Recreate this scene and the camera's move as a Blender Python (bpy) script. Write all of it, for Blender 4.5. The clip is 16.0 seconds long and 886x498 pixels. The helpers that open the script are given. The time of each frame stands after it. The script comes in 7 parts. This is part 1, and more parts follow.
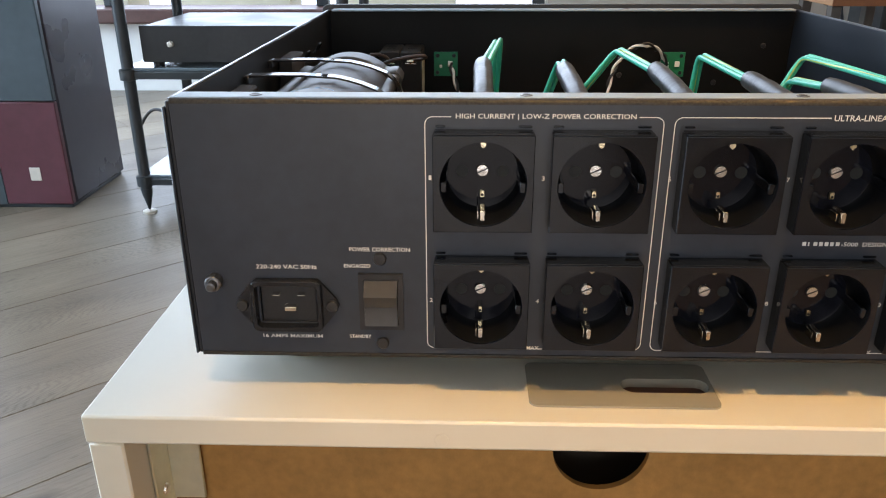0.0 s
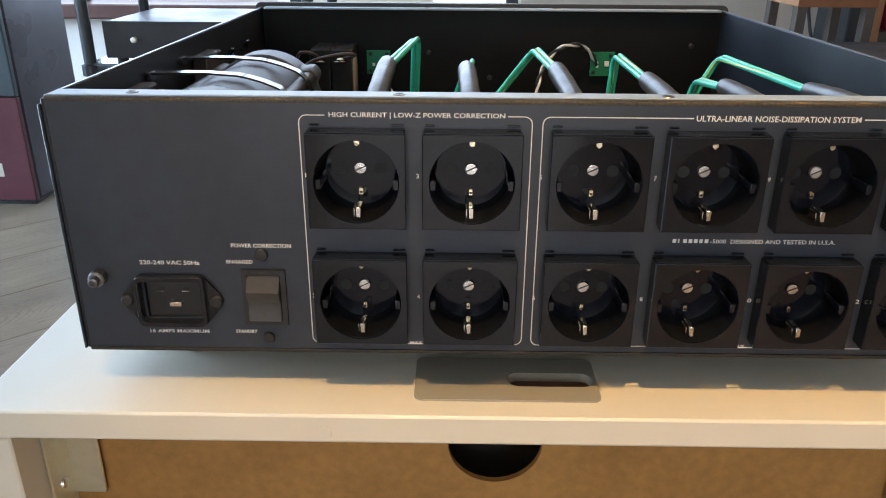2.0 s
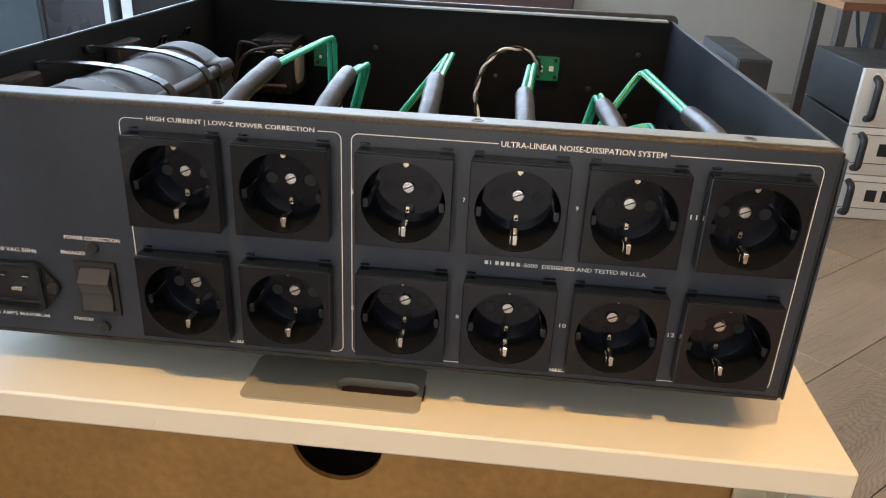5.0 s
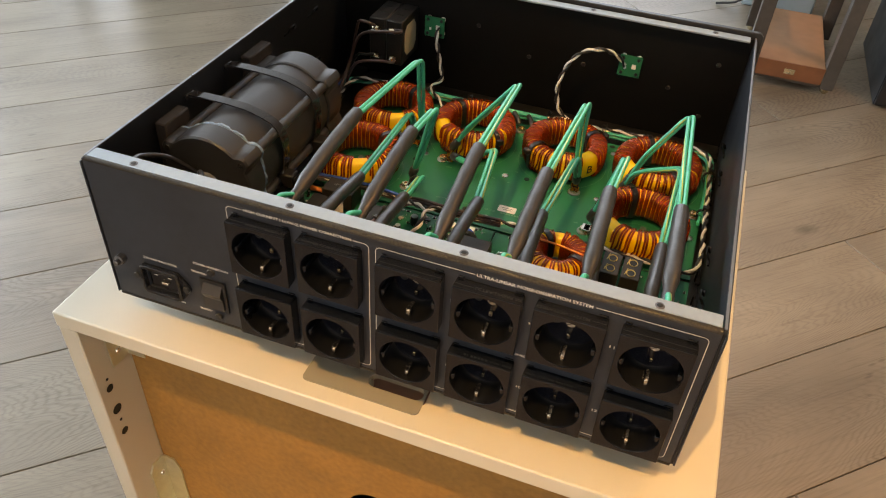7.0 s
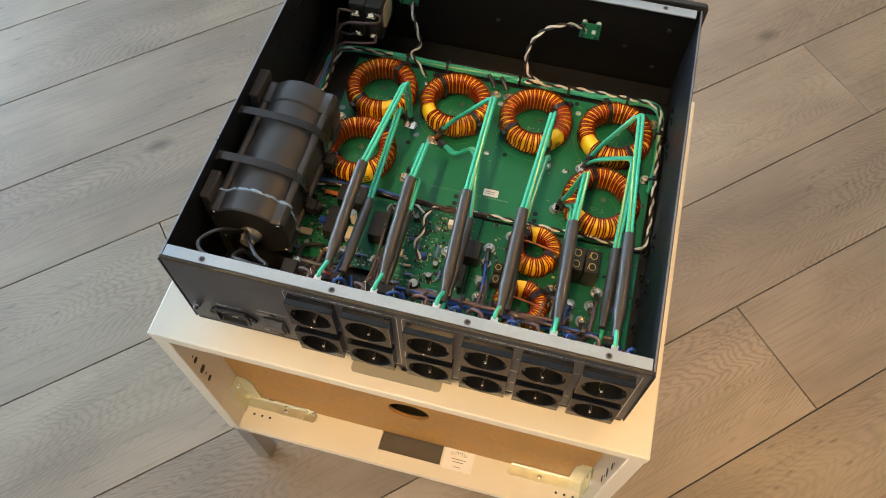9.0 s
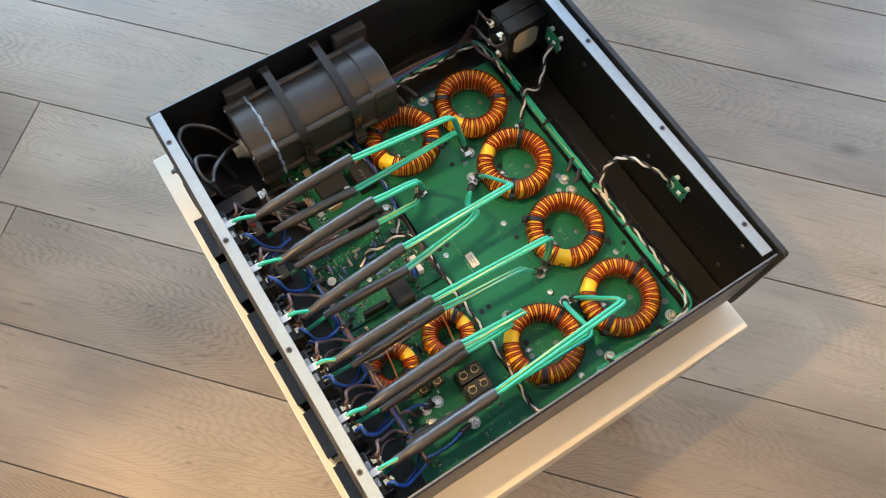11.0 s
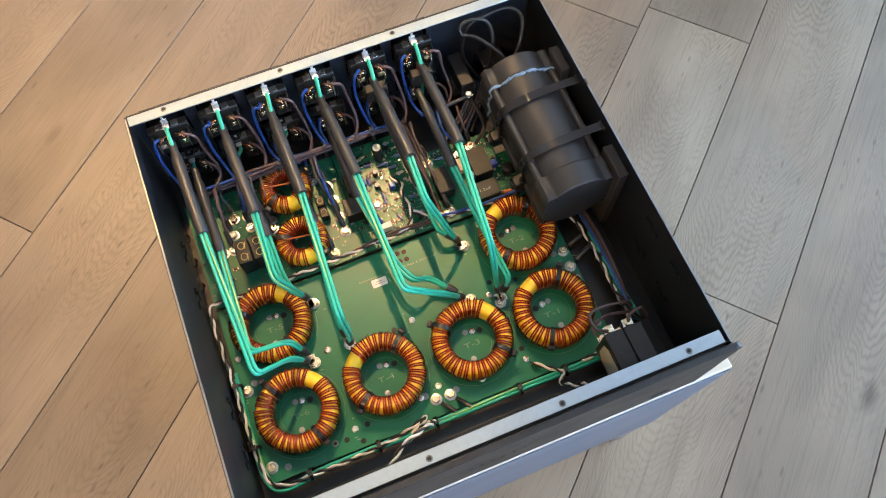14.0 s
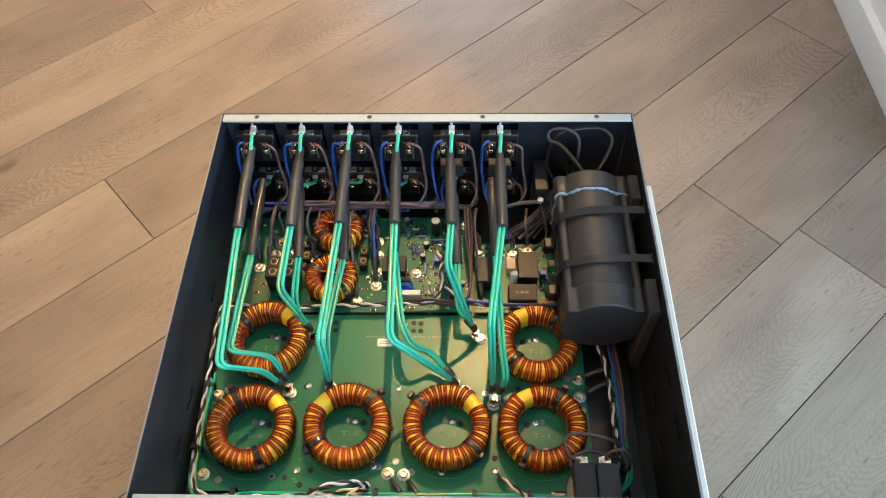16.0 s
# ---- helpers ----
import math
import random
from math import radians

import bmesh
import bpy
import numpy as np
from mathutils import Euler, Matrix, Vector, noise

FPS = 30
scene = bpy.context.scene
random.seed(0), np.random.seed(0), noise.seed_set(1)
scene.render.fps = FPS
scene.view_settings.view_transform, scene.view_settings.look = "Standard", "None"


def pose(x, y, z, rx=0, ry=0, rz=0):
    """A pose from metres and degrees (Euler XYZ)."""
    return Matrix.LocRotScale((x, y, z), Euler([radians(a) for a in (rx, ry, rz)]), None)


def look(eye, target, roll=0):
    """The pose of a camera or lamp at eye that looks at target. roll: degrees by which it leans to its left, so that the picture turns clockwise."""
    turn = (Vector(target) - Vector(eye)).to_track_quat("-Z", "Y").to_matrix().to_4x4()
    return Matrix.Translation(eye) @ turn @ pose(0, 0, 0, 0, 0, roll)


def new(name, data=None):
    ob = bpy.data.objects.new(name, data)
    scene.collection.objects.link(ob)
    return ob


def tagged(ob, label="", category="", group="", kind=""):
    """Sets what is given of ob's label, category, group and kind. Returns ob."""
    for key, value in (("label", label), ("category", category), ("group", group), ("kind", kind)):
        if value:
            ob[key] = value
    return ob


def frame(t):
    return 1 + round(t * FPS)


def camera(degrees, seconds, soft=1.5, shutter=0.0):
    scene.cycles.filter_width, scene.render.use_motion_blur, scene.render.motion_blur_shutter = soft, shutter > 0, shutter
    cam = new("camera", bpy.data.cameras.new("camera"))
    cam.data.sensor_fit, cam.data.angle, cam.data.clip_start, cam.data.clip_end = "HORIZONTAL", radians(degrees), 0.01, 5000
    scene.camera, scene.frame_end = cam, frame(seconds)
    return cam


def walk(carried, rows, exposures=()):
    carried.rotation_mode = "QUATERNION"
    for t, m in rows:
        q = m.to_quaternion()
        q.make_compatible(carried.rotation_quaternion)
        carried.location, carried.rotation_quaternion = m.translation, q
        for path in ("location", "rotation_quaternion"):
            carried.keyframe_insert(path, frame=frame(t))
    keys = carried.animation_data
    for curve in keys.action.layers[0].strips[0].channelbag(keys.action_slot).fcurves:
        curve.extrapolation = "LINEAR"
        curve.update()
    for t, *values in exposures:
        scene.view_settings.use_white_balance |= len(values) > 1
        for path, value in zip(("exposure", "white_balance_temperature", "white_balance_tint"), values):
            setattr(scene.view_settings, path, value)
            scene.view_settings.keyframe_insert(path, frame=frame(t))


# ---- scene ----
cam = camera(60.1, 16.0, 1.1)
EXPOSURES = [(0.0, -0.02, 7500, 18), (4.2, 0.08, 6550, 14), (6.3, -0.05, 8900, 20), (8.3, -0.08, 9300, 19), (9.2, 0.09, 7200, 13), (11.5, 0.30, 6850, 15), (13.0, 0.24, 6700, 15), (14.0, 0.29, 6700, 15), (16.0, 0.26, 6800, 13)]
PATH = [
    (0, (-0.087, -0.558, 0.762), (-0.149, 1.288, -0.004), -0.2),
    (0.5, (-0.074, -0.561, 0.766), (-0.126, 1.282, -0.011), -0.1),
    (1, (-0.06, -0.564, 0.766), (-0.103, 1.281, -0.005), 0.0),
    (1.5, (-0.046, -0.565, 0.764), (-0.079, 1.284, 0.001), 0.2),
    (2, (-0.037, -0.563, 0.764), (-0.056, 1.282, -0.008), 0.4),
    (2.5, (-0.022, -0.561, 0.762), (-0.032, 1.285, -0.008), 0.6),
    (3, (-0.012, -0.56, 0.766), (0.004, 1.281, -0.015), 0.8),
    (3.5, (0.003, -0.564, 0.766), (0.023, 1.278, -0.013), 1.0),
    (4, (0.018, -0.561, 0.77), (0.041, 1.277, -0.02), 1.3),
    (4.2, (0.029, -0.561, 0.77), (0.04, 1.277, -0.019), 1.4),
    (6.3, (0.145, -0.552, 0.901), (-0.29, 1.076, -0.175), 4.2),
    (6.5, (0.154, -0.552, 0.933), (-0.301, 1.026, -0.209), 3.9),
    (7, (0.158, -0.567, 1.004), (-0.301, 0.892, -0.285), 3.7),
    (7.5, (0.155, -0.579, 1.086), (-0.264, 0.767, -0.332), 3.1),
    (8, (0.149, -0.577, 1.184), (-0.197, 0.658, -0.35), 2.2),
    (8.5, (0.128, -0.548, 1.252), (-0.144, 0.544, -0.402), 1.2),
    (9, (0.105, -0.472, 1.298), (-0.133, 0.461, -0.455), 0.2),
    (9.2, (0.095, -0.435, 1.311), (-0.143, 0.444, -0.469), -0.0),
    (11.3, (0.281, -0.143, 1.347), (-0.377, 0.167, -0.516), 1.2),
    (11.5, (0.274, -0.105, 1.341), (-0.398, 0.14, -0.527), 1.4),
    (12, (0.253, -0.009, 1.349), (-0.42, 0.018, -0.534), -0.6),
    (12.5, (0.241, 0.088, 1.347), (-0.395, -0.103, -0.539), -1.2),
    (13, (0.227, 0.185, 1.357), (-0.343, -0.215, -0.518), -0.6),
    (13.5, (0.162, 0.246, 1.346), (-0.277, -0.344, -0.514), -0.9),
    (14, (0.073, 0.276, 1.35), (-0.189, -0.42, -0.507), -1.4),
    (14.5, (0.017, 0.298, 1.351), (-0.095, -0.489, -0.484), -2.1),
    (15, (-0.024, 0.331, 1.342), (-0.035, -0.564, -0.446), -2.5),
    (15.5, (-0.036, 0.349, 1.303), (-0.01, -0.658, -0.425), -1.6),
    (16, (-0.035, 0.379, 1.283), (0.005, -0.78, -0.346), -1.5),
]
walk(cam, [(t, look(eye, target, roll)) for t, eye, target, roll in PATH], EXPOSURES)

# ---- world, daylight, lamps ----
world = bpy.data.worlds.new("world")
scene.world = world
world.use_nodes = True
wn = world.node_tree.nodes
sky = wn.new("ShaderNodeTexSky")
sky.sky_type, sky.sun_disc = "NISHITA", False
sky.sun_elevation, sky.sun_rotation = radians(38), radians(-60)
wn["Background"].inputs["Strength"].default_value = 0.12
world.node_tree.links.new(sky.outputs[0], wn["Background"].inputs[0])


def area_lamp(name, m, power, sx, sy, colour, disc=False):
    d = bpy.data.lights.new(name, "AREA")
    d.energy, d.color, d.size = power, colour, sx
    d.shape = "DISK" if disc else "RECTANGLE"
    if not disc:
        d.size_y = sy
    o = new(name, d)
    o.matrix_world = m
    return o


WARM, AMBER = (1.0, 0.65, 0.27), (1.0, 0.56, 0.18)
# daylight in the shop windows: north, west and south
area_lamp("window_daylight", look((-1.9, 3.42, 1.5), (-1.9, 0, 1.0)), 110, 4.4, 2.1, (0.50, 0.72, 1.0))
area_lamp("west_window_daylight", look((-4.55, 0.9, 1.5), (0, 0.6, 0.6)), 335, 3.6, 2.2, (0.48, 0.72, 1.0))
area_lamp("south_window_daylight", look((-0.04, -3.62, 1.05), (-0.04, 0, 0.9)), 36, 1.28, 1.9, (0.84, 0.92, 1.0))
# warm ceiling spots: place, where the beam meets the floor, power, half angle of the beam, tone
SPOTS = [((-0.14, -1.10), (1.1, -0.30), 150, 28.5, WARM), ((0.72, -1.10), (0.72, -1.10), 64, 31.5, AMBER), ((1.5, 0.8), (1.1, 0.5), 74, 38, AMBER),
         ((-0.9, -2.3), (-0.7, -2.1), 34, 34, AMBER), ((1.2, -2.4), (1.0, -2.2), 80, 38, AMBER)]
for (sx, sy), (ax, ay), power, half, tone in SPOTS:
    d = bpy.data.lights.new("spot_light", "SPOT")
    d.energy, d.color, d.shadow_soft_size, d.spot_size, d.spot_blend = power, tone, 0.014, radians(2 * half), 0.25
    new("spot_light", d).matrix_world = look((sx, sy, 2.655), (ax, ay, 0))


# ---- materials ----
def mat(name):
    m = bpy.data.materials.new(name)
    m.use_nodes = True
    return m, m.node_tree.nodes, m.node_tree.links, m.node_tree.nodes["Principled BSDF"]


def surface(name, colour, rough=0.5, metal=0.0, spread=0.12, scale=60.0, bump=0.0, bump_scale=300.0, rough_spread=0.08, coat=0.0, spec=0.5, object_random=0.0):
    """A painted, moulded or metal surface with two scales of variation in tone, gloss and relief."""
    m, n, l, b = mat(name)
    tc = n.new("ShaderNodeTexCoord")
    big = n.new("ShaderNodeTexNoise")
    big.inputs["Scale"].default_value, big.inputs["Detail"].default_value = scale * 0.15, 5
    fine = n.new("ShaderNodeTexNoise")
    fine.inputs["Scale"].default_value, fine.inputs["Detail"].default_value = scale, 6
    l.new(tc.outputs["Object"], big.inputs["Vector"])
    l.new(tc.outputs["Object"], fine.inputs["Vector"])
    add = n.new("ShaderNodeMath")
    add.operation = "ADD"
    l.new(big.outputs[0], add.inputs[0])
    l.new(fine.outputs[0], add.inputs[1])
    ramp = n.new("ShaderNodeMapRange")
    ramp.inputs["From Min"].default_value, ramp.inputs["From Max"].default_value = 0.6, 1.4
    ramp.inputs["To Min"].default_value, ramp.inputs["To Max"].default_value = 1 - spread, 1 + spread
    l.new(add.outputs[0], ramp.inputs["Value"])
    mul = n.new("ShaderNodeVectorMath")
    mul.operation = "SCALE"
    mul.inputs[0].default_value = colour
    last = ramp.outputs[0]
    if object_random:
        oi = n.new("ShaderNodeObjectInfo")
        rr = n.new("ShaderNodeMapRange")
        rr.inputs["To Min"].default_value, rr.inputs["To Max"].default_value = 1 - object_random, 1 + object_random
        l.new(oi.outputs["Random"], rr.inputs["Value"])
        pm = n.new("ShaderNodeMath")
        pm.operation = "MULTIPLY"
        l.new(last, pm.inputs[0])
        l.new(rr.outputs[0], pm.inputs[1])
        last = pm.outputs[0]
    l.new(last, mul.inputs["Scale"])
    l.new(mul.outputs[0], b.inputs["Base Color"])
    rr = n.new("ShaderNodeMapRange")
    rr.inputs["From Min"].default_value, rr.inputs["From Max"].default_value = 0.3, 0.7
    rr.inputs["To Min"].default_value, rr.inputs["To Max"].default_value = max(0.02, rough - rough_spread), min(1, rough + rough_spread)
    l.new(big.outputs[0], rr.inputs["Value"])
    l.new(rr.outputs[0], b.inputs["Roughness"])
    b.inputs["Metallic"].default_value = metal
    b.inputs["Coat Weight"].default_value = coat
    b.inputs["Specular IOR Level"].default_value = spec
    if bump:
        bn = n.new("ShaderNodeTexNoise")
        bn.inputs["Scale"].default_value, bn.inputs["Detail"].default_value = bump_scale, 3
        l.new(tc.outputs["Object"], bn.inputs["Vector"])
        bp = n.new("ShaderNodeBump")
        bp.inputs["Strength"].default_value, bp.inputs["Distance"].default_value = bump, 0.001
        l.new(bn.outputs[0], bp.inputs["Height"])
        l.new(bp.outputs[0], b.inputs["Normal"])
    return m


WORN_EDGE = surface("worn_speckled_edge", (0.034, 0.030, 0.024), 0.38, 0.5, 0.95, 5200, 0.2, 5200, 0.1)
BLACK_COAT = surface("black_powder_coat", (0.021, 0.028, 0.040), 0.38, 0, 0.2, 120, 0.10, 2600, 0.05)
# rear panel's black coat, darkened so the side walls carry their shade
SIDE_SHADE_BLACK = surface("black_side_sheet_shade", (0.009, 0.012, 0.017), 0.40, 0, 0.25, 60, 0.10, 2600, 0.06)
FRONT_BLACK = surface("satin_front_panel", (0.014, 0.015, 0.017), 0.38, 0, 0.2, 120, 0.12, 2600, 0.05)
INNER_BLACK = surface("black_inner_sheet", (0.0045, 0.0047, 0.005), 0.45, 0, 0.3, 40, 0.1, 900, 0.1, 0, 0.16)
ALU = surface("bare_aluminium", (0.31, 0.38, 0.43), 0.55, 0.55, 0.08, 200, 0.12, 1500, 0.08)
TAB_METAL = surface("tinned_tab", (0.66, 0.68, 0.70), 0.32, 0.75, 0.06, 200)
EDGE_ALU = surface("aluminium_edge", (0.26, 0.27, 0.29), 0.34, 0.8, 0.1, 200)
WELL_BLACK = surface("satin_black_plastic", (0.006, 0.007, 0.009), 0.30, 0, 0.2, 50, 0.0, 120, 0.04, 0, 0.22)
WELL_FLOOR = surface("glossy_well_floor", (0.005, 0.006, 0.010), 0.09, 0, 0.2, 50, 0.0, 120, 0.02, 0, 0.32)
GLOSS_BLACK = surface("glossy_black_plastic", (0.005, 0.007, 0.011), 0.05, 0, 0.2, 50, 0.0, 120, 0.02)
BLACK_PLASTIC = surface("black_plastic", (0.016, 0.016, 0.017), 0.42, 0, 0.25, 80, 0.1, 900)
RELAY_BLACK = surface("relay_black", (0.018, 0.018, 0.018), 0.42, 0, 0.3, 150, 0.1, 900, 0.08, 0, 0.3)
PLATE_BLACK = surface("satin_chassis_floor", (0.009, 0.009, 0.0088), 0.34, 0, 0.3, 40, 0.1, 900, 0.08, 0, 0.5)
CAP_BLACK = surface("capacitor_plastic", (0.024, 0.025, 0.027), 0.44, 0, 0.2, 60, 0.12, 700, 0.06, 0, 0.5)
SLEEVE = surface("heat_shrink", (0.026, 0.026, 0.027), 0.38, 0, 0.25, 120, 0.3, 260, 0.08, 0, 0.7)
SOFT_DARK = surface("dark_foam", (0.022, 0.019, 0.018), 0.8, 0, 0.3, 200, 0.3, 900)
DARK_METAL = surface("dark_grey_metal", (0.16, 0.16, 0.165), 0.35, 0.9, 0.2, 300)
SCREW = surface("zinc_screw", (0.70, 0.69, 0.66), 0.26, 1.0, 0.15, 300, 0.1, 900)
WASHER = surface("steel_washer", (0.42, 0.42, 0.40), 0.30, 0.9, 0.2, 300)
BRASS = surface("yellow_passivated_bolt", (0.78, 0.68, 0.47), 0.24, 1.0, 0.2, 300, 0.1, 900)
NICKEL = surface("nickel_contact", (0.74, 0.70, 0.62), 0.2, 1.0, 0.1, 300)
PRINT = surface("white_print", (0.78, 0.77, 0.72), 0.6, 0, 0.05, 300)
SILK = surface("silkscreen", (0.12, 0.27, 0.17), 0.5, 0, 0.1, 300)
PAD = surface("bare_pad", (0.26, 0.28, 0.26), 0.32, 0.85, 0.1, 300)
PCB = surface("green_solder_mask", (0.009, 0.165, 0.084), 0.33, 0, 0.14, 25, 0.08, 38, 0.06, 0.0, 0.32)
PCB_DARK = surface("dark_green_solder_mask", (0.007, 0.122, 0.066), 0.31, 0, 0.2, 60, 0.03, 60, 0.04, 0.0, 0.24)
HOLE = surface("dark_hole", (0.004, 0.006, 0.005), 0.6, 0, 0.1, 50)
COPPER = surface("enamelled_copper", (0.40, 0.052, 0.008), 0.17, 0.55, 0.45, 160, 0.05, 400, 0.05, 0.45)
COPPER_BRIGHT = surface("bright_copper", (0.62, 0.20, 0.06), 0.28, 0.9, 0.2, 160)
CORE = surface("yellow_core", (0.95, 0.62, 0.030), 0.40, 0, 0.12, 90, 0.1, 300)
TIE = surface("cable_tie", (0.012, 0.012, 0.013), 0.32, 0, 0.2, 200)
BROWN_WIRE = surface("brown_wire", (0.055, 0.032, 0.028), 0.42, 0, 0.2, 200)
MAUVE_WIRE = surface("mauve_brown_wire", (0.10, 0.065, 0.070), 0.42, 0, 0.2, 200)
BLUE_WIRE = surface("blue_wire", (0.012, 0.062, 0.30), 0.36, 0, 0.2, 200)
WHITE_WIRE = surface("white_wire", (0.72, 0.70, 0.66), 0.42, 0, 0.1, 200)
DARK_WIRE = surface("black_wire", (0.014, 0.014, 0.016), 0.4, 0, 0.2, 200)
GREY_WIRE = surface("grey_wire", (0.06, 0.065, 0.075), 0.45, 0, 0.2, 200)
GLUE = surface("clear_glue", (0.20, 0.30, 0.42), 0.22, 0, 0.3, 300, 0.4, 500, 0.05, 0.5)
LABEL_WHITE = surface("paper_label", (0.74, 0.74, 0.72), 0.6, 0, 0.05, 400)
LABEL_TAN = surface("tan_label", (0.45, 0.40, 0.30), 0.5, 0, 0.1, 300)
GOLD_INK = surface("gold_ink", (0.55, 0.40, 0.12), 0.4, 0.2, 0.15, 300)
BLUE_PLASTIC = surface("blue_plastic", (0.015, 0.07, 0.42), 0.3, 0, 0.15, 300)
RED_PLASTIC = surface("dark_red_capacitor", (0.25, 0.018, 0.012), 0.3, 0, 0.2, 300)
ORANGE_PART = surface("orange_resistor", (0.55, 0.17, 0.05), 0.4, 0, 0.2, 300)
BLUE_PART = surface("blue_resistor", (0.10, 0.16, 0.40), 0.4, 0, 0.2, 300)
TABLE_WHITE = surface("white_lacquer", (0.65, 0.616, 0.515), 0.34, 0, 0.025, 30, 0.03, 800, 0.05)
FROST = surface("grey_glass_cover_plate", (0.30, 0.285, 0.235), 0.06, 0, 0.05, 40, 0.0, 300, 0.02, 0, 1.0)
SMOKE_AND_SHADE = surface("smoked_insert_and_inner_shade", (0.08, 0.075, 0.07), 0.24, 0, 0.1, 40, 0.03, 300)
HDF = surface("brown_hardboard", (0.34, 0.172, 0.045), 0.55, 0, 0.26, 160, 0.15, 700, 0.08)
ZINC = surface("galvanised_bracket", (0.66, 0.67, 0.56), 0.34, 0.9, 0.15, 80, 0.1, 500, 0.1)
LEG_STEEL = surface("brushed_steel_leg", (0.40, 0.40, 0.39), 0.34, 0.9, 0.12, 120)
PALE_BLUE = surface("pale_blue_board", (0.50, 0.66, 0.76), 0.6, 0, 0.05, 30)
# blue-grey of the front board carries the bluish shade on it
FRONT_BOARD = surface("front_lacquer_blue_shade", (0.13, 0.165, 0.23), 0.34, 0, 0.03, 30, 0.03, 800, 0.05)
DARK_GAP = surface("dark_opening", (0.010, 0.010, 0.011), 0.6, 0, 0.2, 50)
WALL_WHITE = surface("white_wall_paint", (0.78, 0.765, 0.73), 0.7, 0, 0.03, 20, 0.1, 200)
WALL_BEIGE = surface("beige_wall_paint", (0.50, 0.44, 0.37), 0.75, 0, 0.05, 20, 0.1, 200)
CEILING = surface("ceiling_paint", (0.78, 0.77, 0.75), 0.8, 0, 0.03, 10)
SILL = surface("reddish_brown_sill", (0.10, 0.045, 0.038), 0.4, 0, 0.2, 40)
SPK_SLATE = surface("slate_lacquer", (0.060, 0.085, 0.100), 0.35, 0, 0.15, 30)
SPK_RED = surface("dark_red_lacquer", (0.105, 0.030, 0.042), 0.38, 0, 0.2, 30)
SPK_SIDE = surface("dark_violet_lacquer", (0.050, 0.045, 0.060), 0.3, 0, 0.15, 30)
RACK_BLACK = surface("rack_black", (0.022, 0.028, 0.032), 0.4, 0, 0.2, 60)
STAND_DARK = surface("stand_dark_wood", (0.075, 0.062, 0.052), 0.45, 0, 0.2, 60)
BAMBOO = surface("bamboo_shelf", (0.40, 0.20, 0.10), 0.42, 0, 0.15, 30)
CHERRY = surface("reddish_shelf_edge", (0.24, 0.085, 0.035), 0.42, 0, 0.2, 40)
SILVER = surface("silver_fascia", (0.72, 0.68, 0.60), 0.4, 0.3, 0.05, 200)
DISPLAY = surface("dark_green_display", (0.010, 0.032, 0.018), 0.15, 0, 0.1, 100)
RED_CLOTH = surface("red_cabinet", (0.35, 0.025, 0.05), 0.5, 0, 0.15, 30)
CREAM = surface("cream_awning", (0.80, 0.72, 0.55), 0.6, 0, 0.1, 5)
STREET = surface("street_paving", (0.35, 0.35, 0.36), 0.8, 0, 0.15, 3)


def green_insulation():
    """Green insulation with one thin yellow stripe winding round it."""
    m, n, l, b = mat("green_yellow_insulation")
    uv = n.new("ShaderNodeUVMap")
    sep = n.new("ShaderNodeSeparateXYZ")
    l.new(uv.outputs[0], sep.inputs[0])
    k = n.new("ShaderNodeMath")
    k.operation = "MULTIPLY_ADD"
    k.inputs[1].default_value = 0.035
    l.new(sep.outputs[0], k.inputs[0])
    l.new(sep.outputs[1], k.inputs[2])
    f = n.new("ShaderNodeMath")
    f.operation = "FRACT"
    l.new(k.outputs[0], f.inputs[0])
    lt = n.new("ShaderNodeMath")
    lt.operation = "LESS_THAN"
    lt.inputs[1].default_value = 0.10
    l.new(f.outputs[0], lt.inputs[0])
    nz = n.new("ShaderNodeTexNoise")
    nz.inputs["Scale"].default_value = 220
    tc = n.new("ShaderNodeTexCoord")
    l.new(tc.outputs["Object"], nz.inputs["Vector"])
    va = n.new("ShaderNodeMixRGB")
    va.inputs[1].default_value, va.inputs[2].default_value = (0.012, 0.36, 0.24, 1), (0.022, 0.48, 0.33, 1)
    l.new(nz.outputs[0], va.inputs[0])
    mx = n.new("ShaderNodeMixRGB")
    mx.inputs[2].default_value = (0.46, 0.54, 0.14, 1)
    oi = n.new("ShaderNodeObjectInfo")
    some = n.new("ShaderNodeMath")
    some.operation = "GREATER_THAN"
    some.inputs[1].default_value = 0.55
    l.new(oi.outputs["Random"], some.inputs[0])
    both = n.new("ShaderNodeMath")
    both.operation = "MULTIPLY"
    l.new(lt.outputs[0], both.inputs[0])
    l.new(some.outputs[0], both.inputs[1])
    l.new(both.outputs[0], mx.inputs[0])
    l.new(va.outputs[0], mx.inputs[1])
    l.new(mx.outputs[0], b.inputs["Base Color"])
    b.inputs["Roughness"].default_value = 0.33
    return m


GREEN_WIRE = green_insulation()


